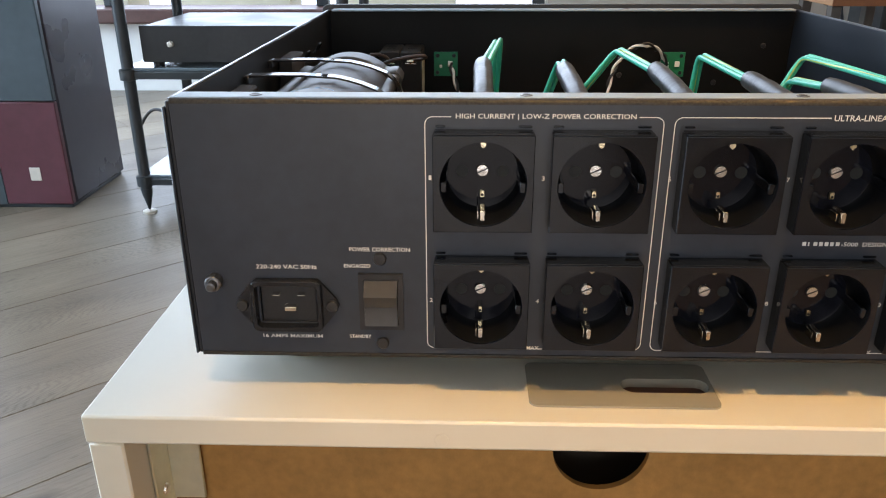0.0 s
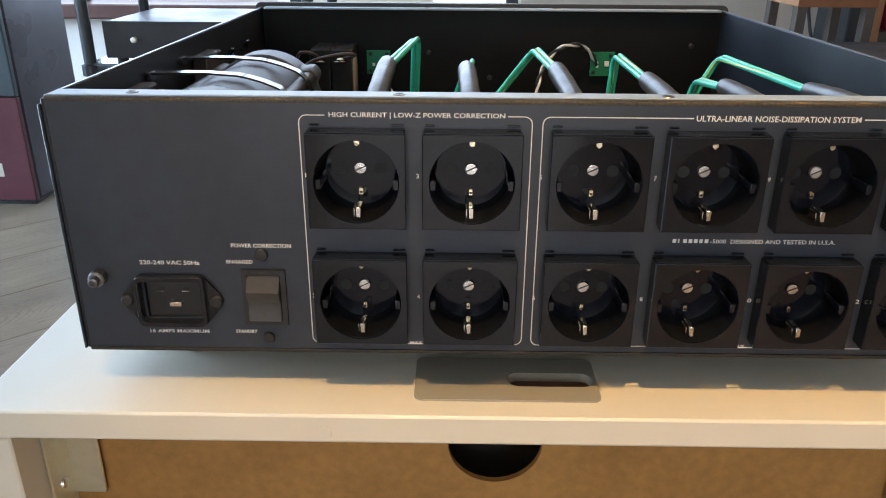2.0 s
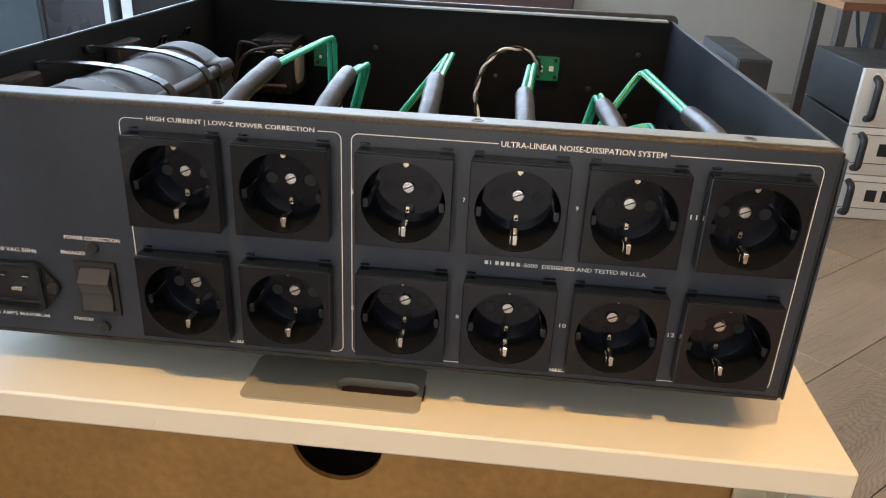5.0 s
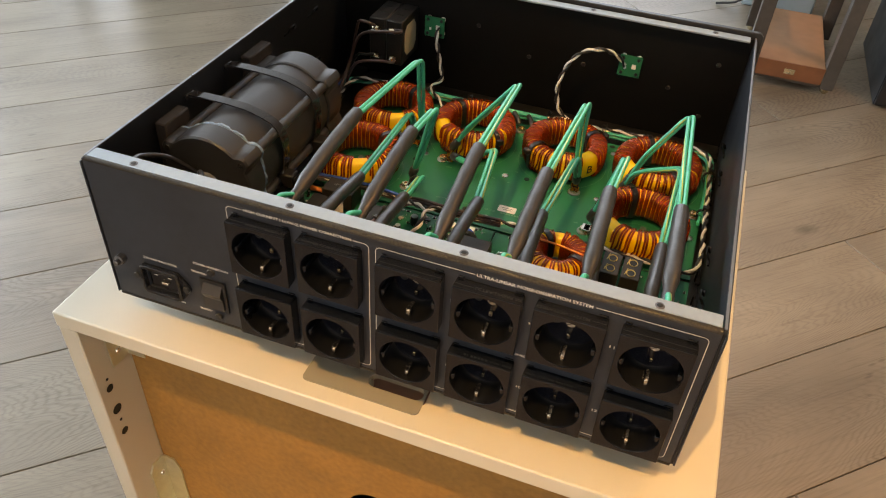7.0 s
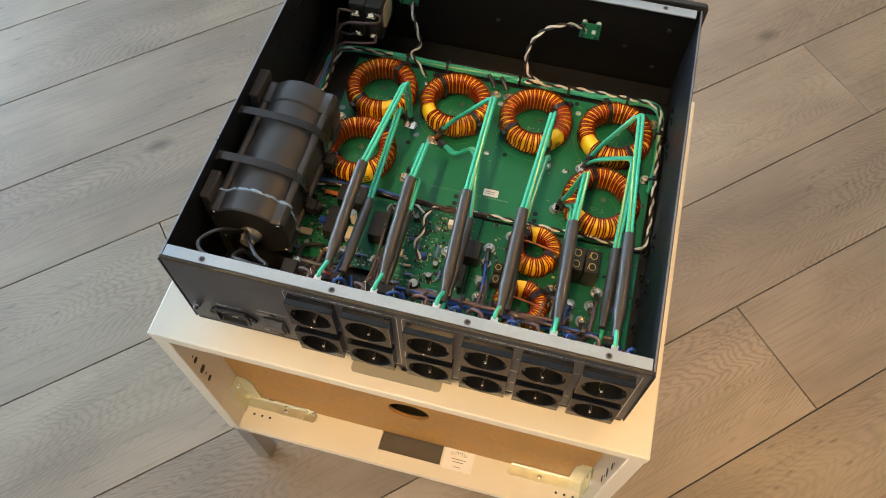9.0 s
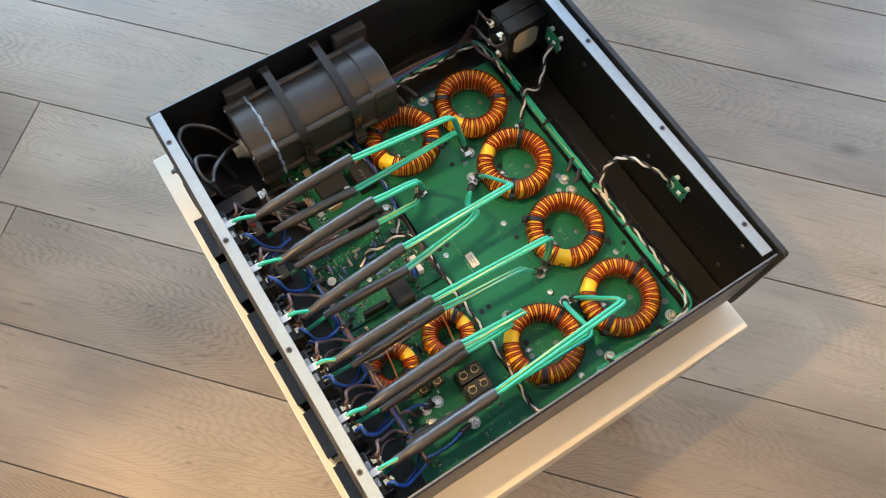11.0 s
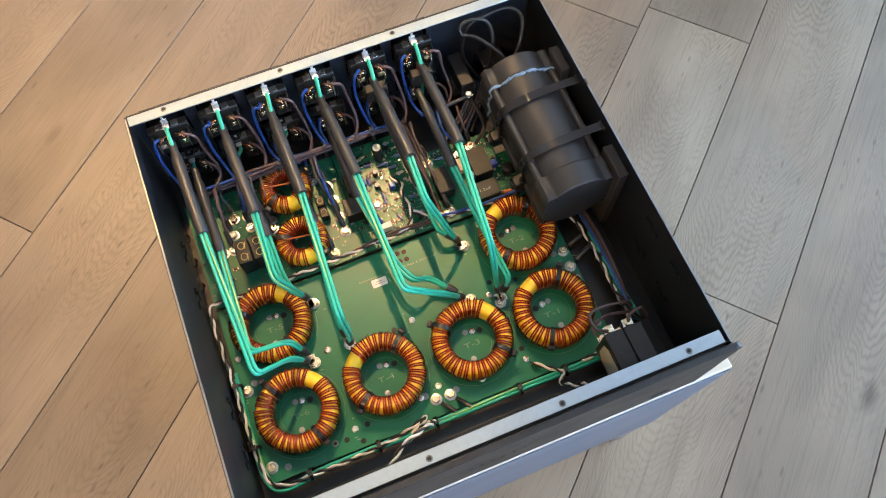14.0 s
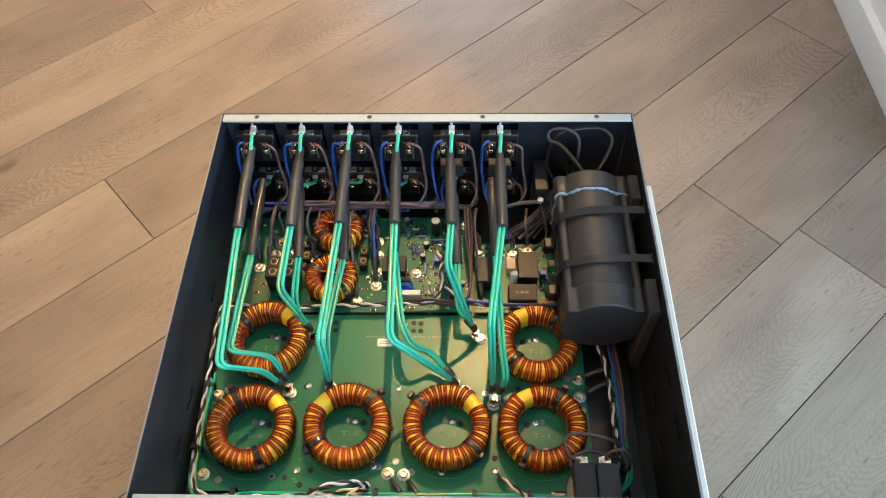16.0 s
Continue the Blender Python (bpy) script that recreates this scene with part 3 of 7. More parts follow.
def back_board(g, x0, x1, z0, z1, y, t, holes, n=40):
    """A thin upright board with round holes: one column of wall for each hole."""
    cx = holes[0][0]
    zs = sorted(h[1] for h in holes)
    r = holes[0][2]
    cuts = [z0] + [(zs[i] + zs[i + 1]) / 2 for i in range(len(zs) - 1)] + [z1]
    for i, zc in enumerate(zs):
        lo, hi = cuts[i], cuts[i + 1]
        outer, inner = [], []
        for k in range(n):
            a = 2 * math.pi * k / n + 0.01
            c, s = math.cos(a), math.sin(a)
            tx = ((x1 - cx) if c > 0 else (x0 - cx)) / c if abs(c) > 1e-9 else 1e9
            tz = ((hi - zc) if s > 0 else (lo - zc)) / s if abs(s) > 1e-9 else 1e9
            d = min(tx, tz)
            outer.append((cx + d * c, zc + d * s))
            inner.append((cx + r * c, zc + r * s))
        for x, z in ((x0, lo), (x1, lo), (x1, hi), (x0, hi)):
            j = min(range(n), key=lambda q: (outer[q][0] - x) ** 2 + (outer[q][1] - z) ** 2)
            outer[j] = (x, z)
        verts = [(x, y, z) for x, z in outer] + [(x, y, z) for x, z in inner] + [(x, y + t, z) for x, z in inner] + [(x, y + t, z) for x, z in outer]
        faces = []
        for k in range(n):
            q = (k + 1) % n
            faces += [(k, q, n + q, n + k), (n + k, n + q, 2 * n + q, 2 * n + k), (2 * n + k, 2 * n + q, 3 * n + q, 3 * n + k)]
        g.add(verts, faces)
    return g


part("back_board", back_board(Geo(), TX0 + 0.019, TX1 - 0.019, BZ + 0.0155, TOP - 0.0172, -0.199, 0.004, [(-0.010, 0.326, 0.0272), (-0.010, 0.4905, 0.0272)]), HDF, table, "brown hardboard back with two round cable holes", 30)
# dark sheet inside the box, standing in for the shade behind the cable holes
part("inner_shade_sheet", Geo().box(TX0 + 0.02, TX1 - 0.02, -0.150, -0.148, BZ + 0.0155, TOP - 0.0172), SMOKE_AND_SHADE, table)


def bracket(x, s):
    """Angle bracket in a rear bottom corner: an upright wing on the side board and a long foot on the bottom."""
    g = Geo()
    z = BZ + 0.0153
    m = pose(x, -0.199, z, 0, 0, 0)
    g.prism([(0, 0), (s * 0.102, 0), (s * 0.106, -0.004), (s * 0.106, -0.0115), (s * 0.102, -0.0150), (0, -0.0150)][::int(s)], 0.0, 0.0022, m)
    up = Matrix.Translation((x, -0.199, z)) @ Matrix(((0, 0, s, 0), (1, 0, 0, 0), (0, 1, 0, 0), (0, 0, 0, 1)))
    g.prism([(-0.0235, 0), (0, 0), (0, 0.090), (-0.004, 0.096), (-0.018, 0.096), (-0.0235, 0.088)], 0.0, 0.0022, up)
    g.box(min(x, x + s * 0.102), max(x, x + s * 0.102), -0.2012, -0.199, z, z + 0.012, 0.0008)
    face = Matrix.Translation((x, -0.1995, z)) @ pose(0, 0, 0, 90, 0, 0)
    g.prism([(s * 0.0023, 0.0125), (s * 0.021, 0.0125), (s * 0.021, 0.078), (s * 0.015, 0.092), (s * 0.0023, 0.094)][::int(s)], 0.0, 0.0018, face)
    return g


for bx, s in ((TX0 + 0.0187, 1), (TX1 - 0.0187, -1)):
    br = part("corner_bracket", bracket(bx, s), ZINC, table, "galvanised angle bracket", 25)
    for mx, mz in ((0.06, 0.0), (0.0, 0.07)):
        c = (bx + s * (mx + (0.0022 if mz else 0)), -0.2075, BZ + 0.0175 + mz)
        part("screw", Geo().lathe([(0.0036, 0), (0.0032, 0.0012), (0.0014, 0.0018)], rot_to(c, (s, 0, 0) if mz else (0, 0, 1)), 14), SCREW, br)
    part("wall_rail", Geo().box(min(bx, bx + s * 0.020), max(bx, bx + s * 0.020), -0.2035, -0.2012, 0.455, TOP - 0.0172, 0.0008).box(min(bx, bx + s * 0.0018), max(bx, bx + s * 0.0018), -0.224, -0.2012, 0.455, TOP - 0.0172, 0.0006), ZINC, table, "galvanised upright rail")
    part("screw", Geo().lathe([(0.0036, 0), (0.0032, 0.0012), (0.0014, 0.0018)], rot_to((bx + s * 0.0018, -0.213, 0.47), (s, 0, 0)), 14), SCREW, table)
for hz, hr in ((0.438, 0.0042), (0.408, 0.0055), (0.375, 0.0042), (0.450, 0.0016), (0.392, 0.0016)):
    for hx, s in ((TX0 + 0.0187, 1), (TX1 - 0.0187, -1)):
        part("dowel_hole", Geo().lathe([(hr, 0), (hr * 0.97, 0.0003)], rot_to((hx, -0.2335, hz), (s, 0, 0)), 20), HOLE, table)
for k in range(3):
    for hx in (-0.243, 0.205):
        part("dowel_hole", Geo().lathe([(0.0018, 0), (0.0017, 0.0003)], pose(hx + k * 0.012, -0.2225, BZ + 0.0151), 12), HOLE, table)
part("cover_plug", Geo().lathe([(0.0035, 0), (0.0033, 0.0002)], rot_to((-0.0985, TY0 - 0.0001, TOP - 0.0105), (0, -1, 0)), 16), TABLE_WHITE, table)
# glass shelf plate and maker's card on the bottom board
part("rear_insert", Geo().box(-0.0525, 0.0375, -0.2255, -0.1875, BZ + 0.004, BZ + 0.008), SMOKE_AND_SHADE, table, "smoked grey insert in the bottom board")
card = part("printed_card", Geo().prism(rounded(0.0215, 0.0200, 0.0006), BZ + 0.0152, BZ + 0.0156, pose(0.0625, -0.2085, 0)), LABEL_WHITE, table, "white printed card")
for k in range(4):
    g = Geo()
    cx = 0.0525 + k * 0.0062
    for dx in (-0.0017, 0.0017):
        g.box(cx + dx - 0.00025, cx + dx + 0.00025, -0.2065, -0.2025, BZ + 0.0156, BZ + 0.0158)
    yy = -0.2025 if k in (1, 2) else -0.2065
    g.box(cx - 0.0021, cx + 0.0021, yy - 0.00025, yy + 0.00025, BZ + 0.0156, BZ + 0.0158)
    part("printed_mark", g, DARK_METAL, card)
for k, (w, yy) in enumerate(((0.022, -0.2125), (0.015, -0.2165), (0.010, -0.2235))):
    part("printed_line", Geo().box(0.0625 - w / 2, 0.0625 + w / 2, yy - 0.0004, yy + 0.0004, BZ + 0.0156, BZ + 0.0158), GREY_WIRE, card)
for lx in (TX0 + 0.016, TX1 - 0.016):
    for ly in (TY0 + 0.016, TY1 - 0.016):
        part("leg", Geo().box(lx - 0.0125, lx + 0.0125, ly - 0.0125, ly + 0.0125, 0.004, BZ - 0.0003, 0.002, 2), LEG_STEEL, table)
        part("foot_pad", Geo().lathe([(0.010, 0), (0.0105, 0.004)], pose(lx, ly, 0.0), 16), BLACK_PLASTIC, table)


# ---- the open mains conditioner ----
unit = thing("power_conditioner", "black mains conditioner with its lid off, copper toroids inside", "power conditioner", at=(0, 0, TOP))
ZB, ZT, RY = 0.565, 0.694, -0.2222
UX = [-0.080, -0.0275, 0.030, 0.0825, 0.135, 0.188]
UZ, LZ = 0.6575, 0.5965


def pierced_panel(g, x0, x1, z0, z1, y0, y1, holes):
    """An upright sheet with rectangular cut-outs (a0, a1, b0, b1)."""
    xs = sorted({x0, x1, *[h[0] for h in holes], *[h[1] for h in holes]})
    zs = sorted({z0, z1, *[h[2] for h in holes], *[h[3] for h in holes]})
    nx, nz = len(xs) - 1, len(zs) - 1

    def solid(i, j):
        if not (0 <= i < nx and 0 <= j < nz):
            return False
        cx, cz = (xs[i] + xs[i + 1]) / 2, (zs[j] + zs[j + 1]) / 2
        return not any(a < cx < b and c < cz < d for a, b, c, d in holes)
    idx, verts, faces = {}, [], []

    def vid(i, j, k):
        if (i, j, k) not in idx:
            idx[i, j, k] = len(verts)
            verts.append((xs[i], (y0, y1)[k], zs[j]))
        return idx[i, j, k]
    for i in range(nx):
        for j in range(nz):
            if not solid(i, j):
                continue
            faces.append((vid(i, j, 0), vid(i + 1, j, 0), vid(i + 1, j + 1, 0), vid(i, j + 1, 0)))
            faces.append((vid(i, j, 1), vid(i, j + 1, 1), vid(i + 1, j + 1, 1), vid(i + 1, j, 1)))
            for di, dj, p, q in ((0, -1, (i, j), (i + 1, j)), (1, 0, (i + 1, j), (i + 1, j + 1)), (0, 1, (i + 1, j + 1), (i, j + 1)), (-1, 0, (i, j + 1), (i, j))):
                if not solid(i + di, j + dj):
                    faces.append((vid(*p, 1), vid(*q, 1), vid(*q, 0), vid(*p, 0)))
    return g.add(verts, faces)


holes = [(x - 0.0205, x + 0.0205, z - 0.0205, z + 0.0205) for x in UX for z in (UZ, LZ)]
holes += [(-0.1885, -0.1605, 0.5825, 0.6035), (-0.1385, -0.1185, 0.5805, 0.6090)]
rear = part("rear_panel", pierced_panel(Geo(), -0.2205, 0.2205, ZB, ZT - 0.0025, RY, RY + 0.002, holes), BLACK_COAT, unit, "black coated rear panel with printed lettering")
bendg = Geo()
prof = [(RY + 0.0025 - 0.0025 * math.cos(radians(a)), ZT - 0.0025 + 0.0024 * math.sin(radians(a))) for a in range(0, 91, 15)]
prof += [(RY + 0.0045, ZT - 0.0001), (RY + 0.0045, ZT - 0.0016), (RY + 0.002, ZT - 0.0025)]
bendg.add([(x, y, z) for x in (-0.2205, 0.2205) for y, z in prof], [tuple(range(len(prof)))[::-1], tuple(range(len(prof), 2 * len(prof)))] + [(k, (k + 1) % len(prof), len(prof) + (k + 1) % len(prof), len(prof) + k) for k in range(len(prof))])
part("rear_bend", bendg, WORN_EDGE, rear, "rounded worn top bend")
part("rear_lower_bend", Geo().box(-0.2205, 0.2205, RY - 0.0007, RY + 0.0012, ZB - 0.0014, ZB + 0.0006, 0.0006, 2), WORN_EDGE, rear, "rounded lower bend")
part("rear_flange", Geo().box(-0.2195, 0.2195, RY + 0.0035, -0.2078, ZT - 0.0016, ZT + 0.0002, 0.0003), ALU, unit, "bare aluminium top flange")
part("front_flange", Geo().box(-0.2165, 0.2165, 0.1930, 0.2048, ZT - 0.0016, ZT + 0.0002, 0.0003), ALU, unit, "bare aluminium top flange")
for s in (-1, 1):
    part("side_panel", Geo().box(min(s * 0.2208, s * 0.2226), max(s * 0.2208, s * 0.2226), RY + 0.0008, 0.2070, ZB, ZT - 0.0016, 0.0004), SIDE_SHADE_BLACK, unit)
    part("side_edge", Geo().box(min(s * 0.2209, s * 0.2225), max(s * 0.2209, s * 0.2225), RY + 0.004, 0.2066, ZT - 0.0015, ZT - 0.0008), EDGE_ALU, unit, "bright cut edge")
    part("side_lip", Geo().box(min(s * 0.2226, s * 0.2240), max(s * 0.2226, s * 0.2240), RY - 0.0004, 0.2070, ZB - 0.001, ZT - 0.004, 0.0005), BLACK_COAT, unit)
    for k, cy in enumerate((-0.10, -0.045, 0.075, 0.125)):
        for cz in (0.612, 0.668):
            if (s < 0 and cy < 0.0) or (s > 0 and cz > 0.65):
                continue
            x = s * 0.2200
            g = Geo().tube(bent_path([(x, cy - 0.012, cz - 0.002), (x, cy - 0.005, cz - 0.002), (x - s * 0.0032, cy - 0.005, cz + 0.004), (x - s * 0.0032, cy + 0.005, cz + 0.004), (x, cy + 0.005, cz - 0.002), (x, cy + 0.012, cz - 0.002)], 0.0015), 0.0010, 6)
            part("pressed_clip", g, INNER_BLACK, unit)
part("bottom_plate", Geo().box(-0.2226, 0.2226, RY + 0.001, 0.2076, ZB - 0.001, ZB + 0.001, 0.0004), PLATE_BLACK, unit)
part("floor_ridge", Geo().box(-0.2085, -0.1935, -0.10, 0.2030, ZB + 0.001, ZB + 0.0085, 0.0008), PLATE_BLACK, unit)
part("floor_ridge", Geo().box(-0.19, 0.22, 0.1750, 0.2030, ZB + 0.001, ZB + 0.0055, 0.0008), PLATE_BLACK, unit)
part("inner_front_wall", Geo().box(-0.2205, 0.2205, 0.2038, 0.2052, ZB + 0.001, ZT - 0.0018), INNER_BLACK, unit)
FY0, FY1 = 0.2084, 0.2146
fp = Geo()
outline = rounded(0.2285, 0.0725, 0.006)
fp.prism(outline, 0.0, FY1 - FY0, Matrix.Translation((0, FY1, 0.6250)) @ pose(0, 0, 0, 90, 0, 0))
front = part("front_panel", fp, FRONT_BLACK, unit, "black front panel with rounded corners")
bv = front.modifiers.new("edge", "BEVEL")
bv.width, bv.segments, bv.limit_method = 0.0009, 2, "ANGLE"
for face in front.data.polygons:
    face.use_smooth = False
part("display_opening", Geo().box(-0.1865, -0.1675, FY1 - 0.001, FY1 + 0.0002, 0.576, 0.592), HOLE, front)
for k in range(6):
    part("indicator_hole", Geo().lathe([(0.0016, 0), (0.0015, 0.0003)], rot_to((0.027 - k * 0.0108, FY1, 0.616), (0, 1, 0)), 12), HOLE, front)
# hole-coloured filler puts the shade into the gap behind the front panel
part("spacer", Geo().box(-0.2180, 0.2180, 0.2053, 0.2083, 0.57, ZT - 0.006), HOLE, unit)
for lx in (-0.18, 0.18):
    for ly in (-0.17, 0.17):
        part("foot", Geo().lathe([(0.017, TOP + 0.0002), (0.019, TOP + 0.004), (0.0205, ZB - 0.001)], pose(lx, ly, 0), 28), BLACK_PLASTIC, unit, "round black foot")


def slotted_screw(at, d, r, parent, material=SCREW, h=0.0012):
    """A low screw head with a slot."""
    m = rot_to(at, d)
    o = part("screw", Geo().lathe([(r, 0), (r, h * 0.6), (r * 0.85, h), (0.0003, h * 1.05)], m, 20), material, parent)
    return o


for sx in (-0.183, -0.061, 0.061, 0.183):
    for sy in (-0.2145, 0.2000):
        m = pose(sx, sy, ZT + 0.0002)
        o = part("flange_screw", Geo().lathe([(0.0030, 0), (0.0027, 0.0004), (0.0019, 0.0005), (0.0017, 0.0001)], m, 16), DARK_METAL, unit)
        part("socket_recess", Geo().lathe([(0.0018, 0.00032), (0.0017, 0.00040)], m, 12), HOLE, o)


# -- mains sockets --
def socket(x, z):
    """An earthed mains socket: square face, deep round well, guides, contacts, screw and shutter holes."""
    yf, yw, half, R, n = RY - 0.0100, RY + 0.0095, 0.0225, 0.0194, 48
    sq, ci = [], []
    for k in range(n):
        a = 2 * math.pi * k / n + math.pi / n
        c, s = math.cos(a), math.sin(a)
        d = half / max(abs(c), abs(s))
        sq.append((d * c, d * s))
        ci.append((R * c, R * s))
    for q, (u, w) in enumerate(((half, half), (-half, half), (-half, -half), (half, -half))):
        j = min(range(n), key=lambda i: (sq[i][0] - u) ** 2 + (sq[i][1] - w) ** 2)
        sq[j] = (u, w)
    rows = [[(x + a * 0.985, RY - 0.0002, z + b * 0.985) for a, b in sq], [(x + a, yf + 0.0004, z + b) for a, b in sq], [(x + a * 0.985, yf, z + b * 0.985) for a, b in sq],
            [(x + a * 1.012, yf, z + b * 1.012) for a, b in ci], [(x + a, yf + 0.0006, z + b) for a, b in ci]]
    well = [rows[-1], [(x + a * 0.985, yw - 0.0050, z + b * 0.985) for a, b in ci], [(x + a * 0.95, yw - 0.0018, z + b * 0.95) for a, b in ci], [(x + a * 0.86, yw, z + b * 0.86) for a, b in ci]]

    def rings(levels):
        return Geo().add([p for r in levels for p in r], [(r * n + (k + 1) % n, r * n + k, (r + 1) * n + k, (r + 1) * n + (k + 1) % n)[::-1] for r in range(len(levels) - 1) for k in range(n)])
    s = part("mains_socket", rings(rows), GLOSS_BLACK, unit, "glossy black earthed mains socket", 35)
    part("well", rings(well), WELL_BLACK, s, "", 50)
    part("well_floor", Geo().add(well[-1], [tuple(range(n))]), WELL_FLOOR, s)
    for sgn in (-1, 1):
        part("guide", Geo().box(x + sgn * 0.0178 - 0.0014, x + sgn * 0.0178 + 0.0014, yf + 0.002, yw, z - 0.0042, z + 0.0008, 0.0004), GLOSS_BLACK, s)
        part("pin_hole", Geo().lathe([(0.0029, 0), (0.0028, 0.0002)], rot_to((x + sgn * 0.0095, yw - 0.0001, z + 0.001), (0, -1, 0)), 20), HOLE, s)
    slotted_screw((x, yw, z + 0.0015), (0, -1, 0), 0.0031, s)
    part("slot", Geo().box(-0.0027, 0.0027, -0.0003, 0.0003, 0, 0.0001, m=rot_to((x, yw - 0.00125, z + 0.0015), (0, -1, 0)) @ pose(0, 0, 0, 0, 0, 25)), DARK_WIRE, s)
    part("earth_contact", Geo().box(x - 0.0013, x + 0.0013, yf + 0.0036, yf + 0.0046, z - 0.0183, z - 0.0130, 0.0004).box(x - 0.0012, x + 0.0012, yf + 0.0047, yf + 0.0135, z - 0.0140, z - 0.0132, 0.0002).box(x - 0.0024, x - 0.0018, yf + 0.0058, yf + 0.0130, z - 0.0182, z - 0.0142, 0.0001), NICKEL, s, "nickel earth contact")
    part("earth_contact", Geo().prism([(-0.0012, 0.0016), (-0.0012, -0.0008), (0, -0.0018), (0.0012, -0.0008), (0.0012, 0.0016)], 0, 0.0009, Matrix.Translation((x, yf + 0.0085, z + 0.0168)) @ pose(0, 0, 0, 90, 0, 0)), BRASS, s, "small pointed earth contact")
    inner = part("inner_contact", Geo().box(x - 0.0011, x + 0.0011, yw - 0.0016, yw, z - 0.0115, z - 0.0080, 0.0003), BRASS, s)
    part("contact_hole", Geo().lathe([(0.0007, 0), (0.0006, 0.0002)], rot_to((x, yw - 0.0016, z - 0.0102), (0, -1, 0)), 10), HOLE, inner)
    part("top_latch", Geo().box(x - 0.0218, x + 0.0218, yf + 0.0006, RY - 0.0003, z + 0.0226, z + 0.0231, 0.0001).box(x - 0.0215, x - 0.0170, RY - 0.0014, RY - 0.0003, z + 0.0241, z + 0.0250, 0.0003).box(x + 0.0155, x + 0.0215, RY - 0.0014, RY - 0.0003, z + 0.0241, z + 0.0250, 0.0003), GLOSS_BLACK, s)
    return s


for x in UX:
    socket(x, UZ)
    socket(x, LZ)

# -- inlet, switch, earth post --
ICX, ICZ = -0.1745, 0.593
ring_o, ring_i = rounded(0.0174, 0.0138, 0.0035), rounded(0.0150, 0.0110, 0.0022)
n = len(ring_o)
rv = [(ICX + a, RY - 0.0003, ICZ + b) for a, b in ring_o] + [(ICX + a, RY - 0.0042, ICZ + b) for a, b in ring_o] + [(ICX + a * 0.975, RY - 0.0048, ICZ + b * 0.97) for a, b in ring_o] + [(ICX + a * 1.02, RY - 0.0048, ICZ + b * 1.025) for a, b in ring_i] + [(ICX + a, RY - 0.0042, ICZ + b) for a, b in ring_i] + [(ICX + a, RY + 0.0120, ICZ + b) for a, b in ring_i]
rf = [(j * n + k, j * n + (k + 1) % n, (j + 1) * n + (k + 1) % n, (j + 1) * n + k) for j in range(5) for k in range(n)] + [tuple(5 * n + k for k in range(n))]
INLET_BLACK = surface("inlet_plastic", (0.010, 0.012, 0.016), 0.24, 0, 0.2, 80, 0.05, 900)
inlet = part("mains_inlet", Geo().add(rv, rf), INLET_BLACK, unit, "black mains inlet with three flat pins")
for q in (-1, 1):
    ear = [(q * 0.0165, -0.0118), (q * 0.0175, -0.0115), (q * 0.0240, -0.0035), (q * 0.0255, 0.0), (q * 0.0240, 0.0035), (q * 0.0175, 0.0115), (q * 0.0165, 0.0118)][::q]
    part("inlet_ear", Geo().add([(ICX + u, RY - 0.0003, ICZ + w) for u, w in ear] + [(ICX + u, RY - 0.0022, ICZ + w) for u, w in ear], [tuple(range(7, 14)), *[(k, (k + 1) % 7, 7 + (k + 1) % 7, 7 + k) for k in range(7)]]), INLET_BLACK, inlet)

for a, b, w, h in ((-0.0058, 0.0048, 0.0020, 0.0004), (0.0068, 0.0048, 0.0020, 0.0004), (0.0010, -0.0026, 0.0030, 0.0012)):
    part("pin", Geo().box(ICX + a - w, ICX + a + w, RY - 0.0015, RY + 0.012, ICZ + b - h, ICZ + b + h, 0.0003), NICKEL, inlet)
for a in (-0.0222, 0.0222):
    slotted_screw((ICX + a, RY - 0.0022, ICZ), (0, -1, 0), 0.0030, inlet, BLACK_PLASTIC, 0.0016)
SCX, SCZ = -0.1285, 0.5948
sw = part("switch_frame", pierced_panel(Geo(), SCX - 0.0108, SCX + 0.0108, SCZ - 0.0150, SCZ + 0.0150, RY - 0.0020, RY - 0.0002, [(SCX - 0.0083, SCX + 0.0083, SCZ - 0.0123, SCZ + 0.0123)]), BLACK_PLASTIC, unit, "black rocker switch pressed to its upper end")
rk = [(-0.0118, -0.0042), (-0.0080, -0.0036), (-0.0020, -0.0034), (0.0035, -0.0060), (0.0047, -0.0062), (0.0118, -0.0014), (0.0118, 0.004), (-0.0118, 0.004)]
part("rocker", Geo().add([(SCX + s * 0.0080, RY + y, SCZ + z) for s in (-1, 1) for z, y in rk], [tuple(range(8)), tuple(range(15, 7, -1))] + [(8 + k, 8 + (k + 1) % 8, (k + 1) % 8, k) for k in range(8)]), surface("satin_rocker", (0.035, 0.035, 0.035), 0.36, 0, 0.15, 200, 0.1, 900), sw, "", 20)
for zz in (0.6175, 0.5718):
    slotted_screw((-0.1285, RY - 0.0002, zz), (0, -1, 0), 0.0032, unit, BLACK_PLASTIC, 0.0016)
post = part("earth_post", Geo().lathe([(0.0042, 0), (0.0042, 0.0045), (0.0036, 0.0050), (0.0025, 0.0052), (0.0025, 0.0085), (0.0016, 0.0090)], rot_to((-0.2095, RY, 0.605), (0, -1, 0)), 10), DARK_METAL, unit, "knurled earth post", 25)

# -- printed lettering and frames on the rear panel --
LY = RY - 0.00025


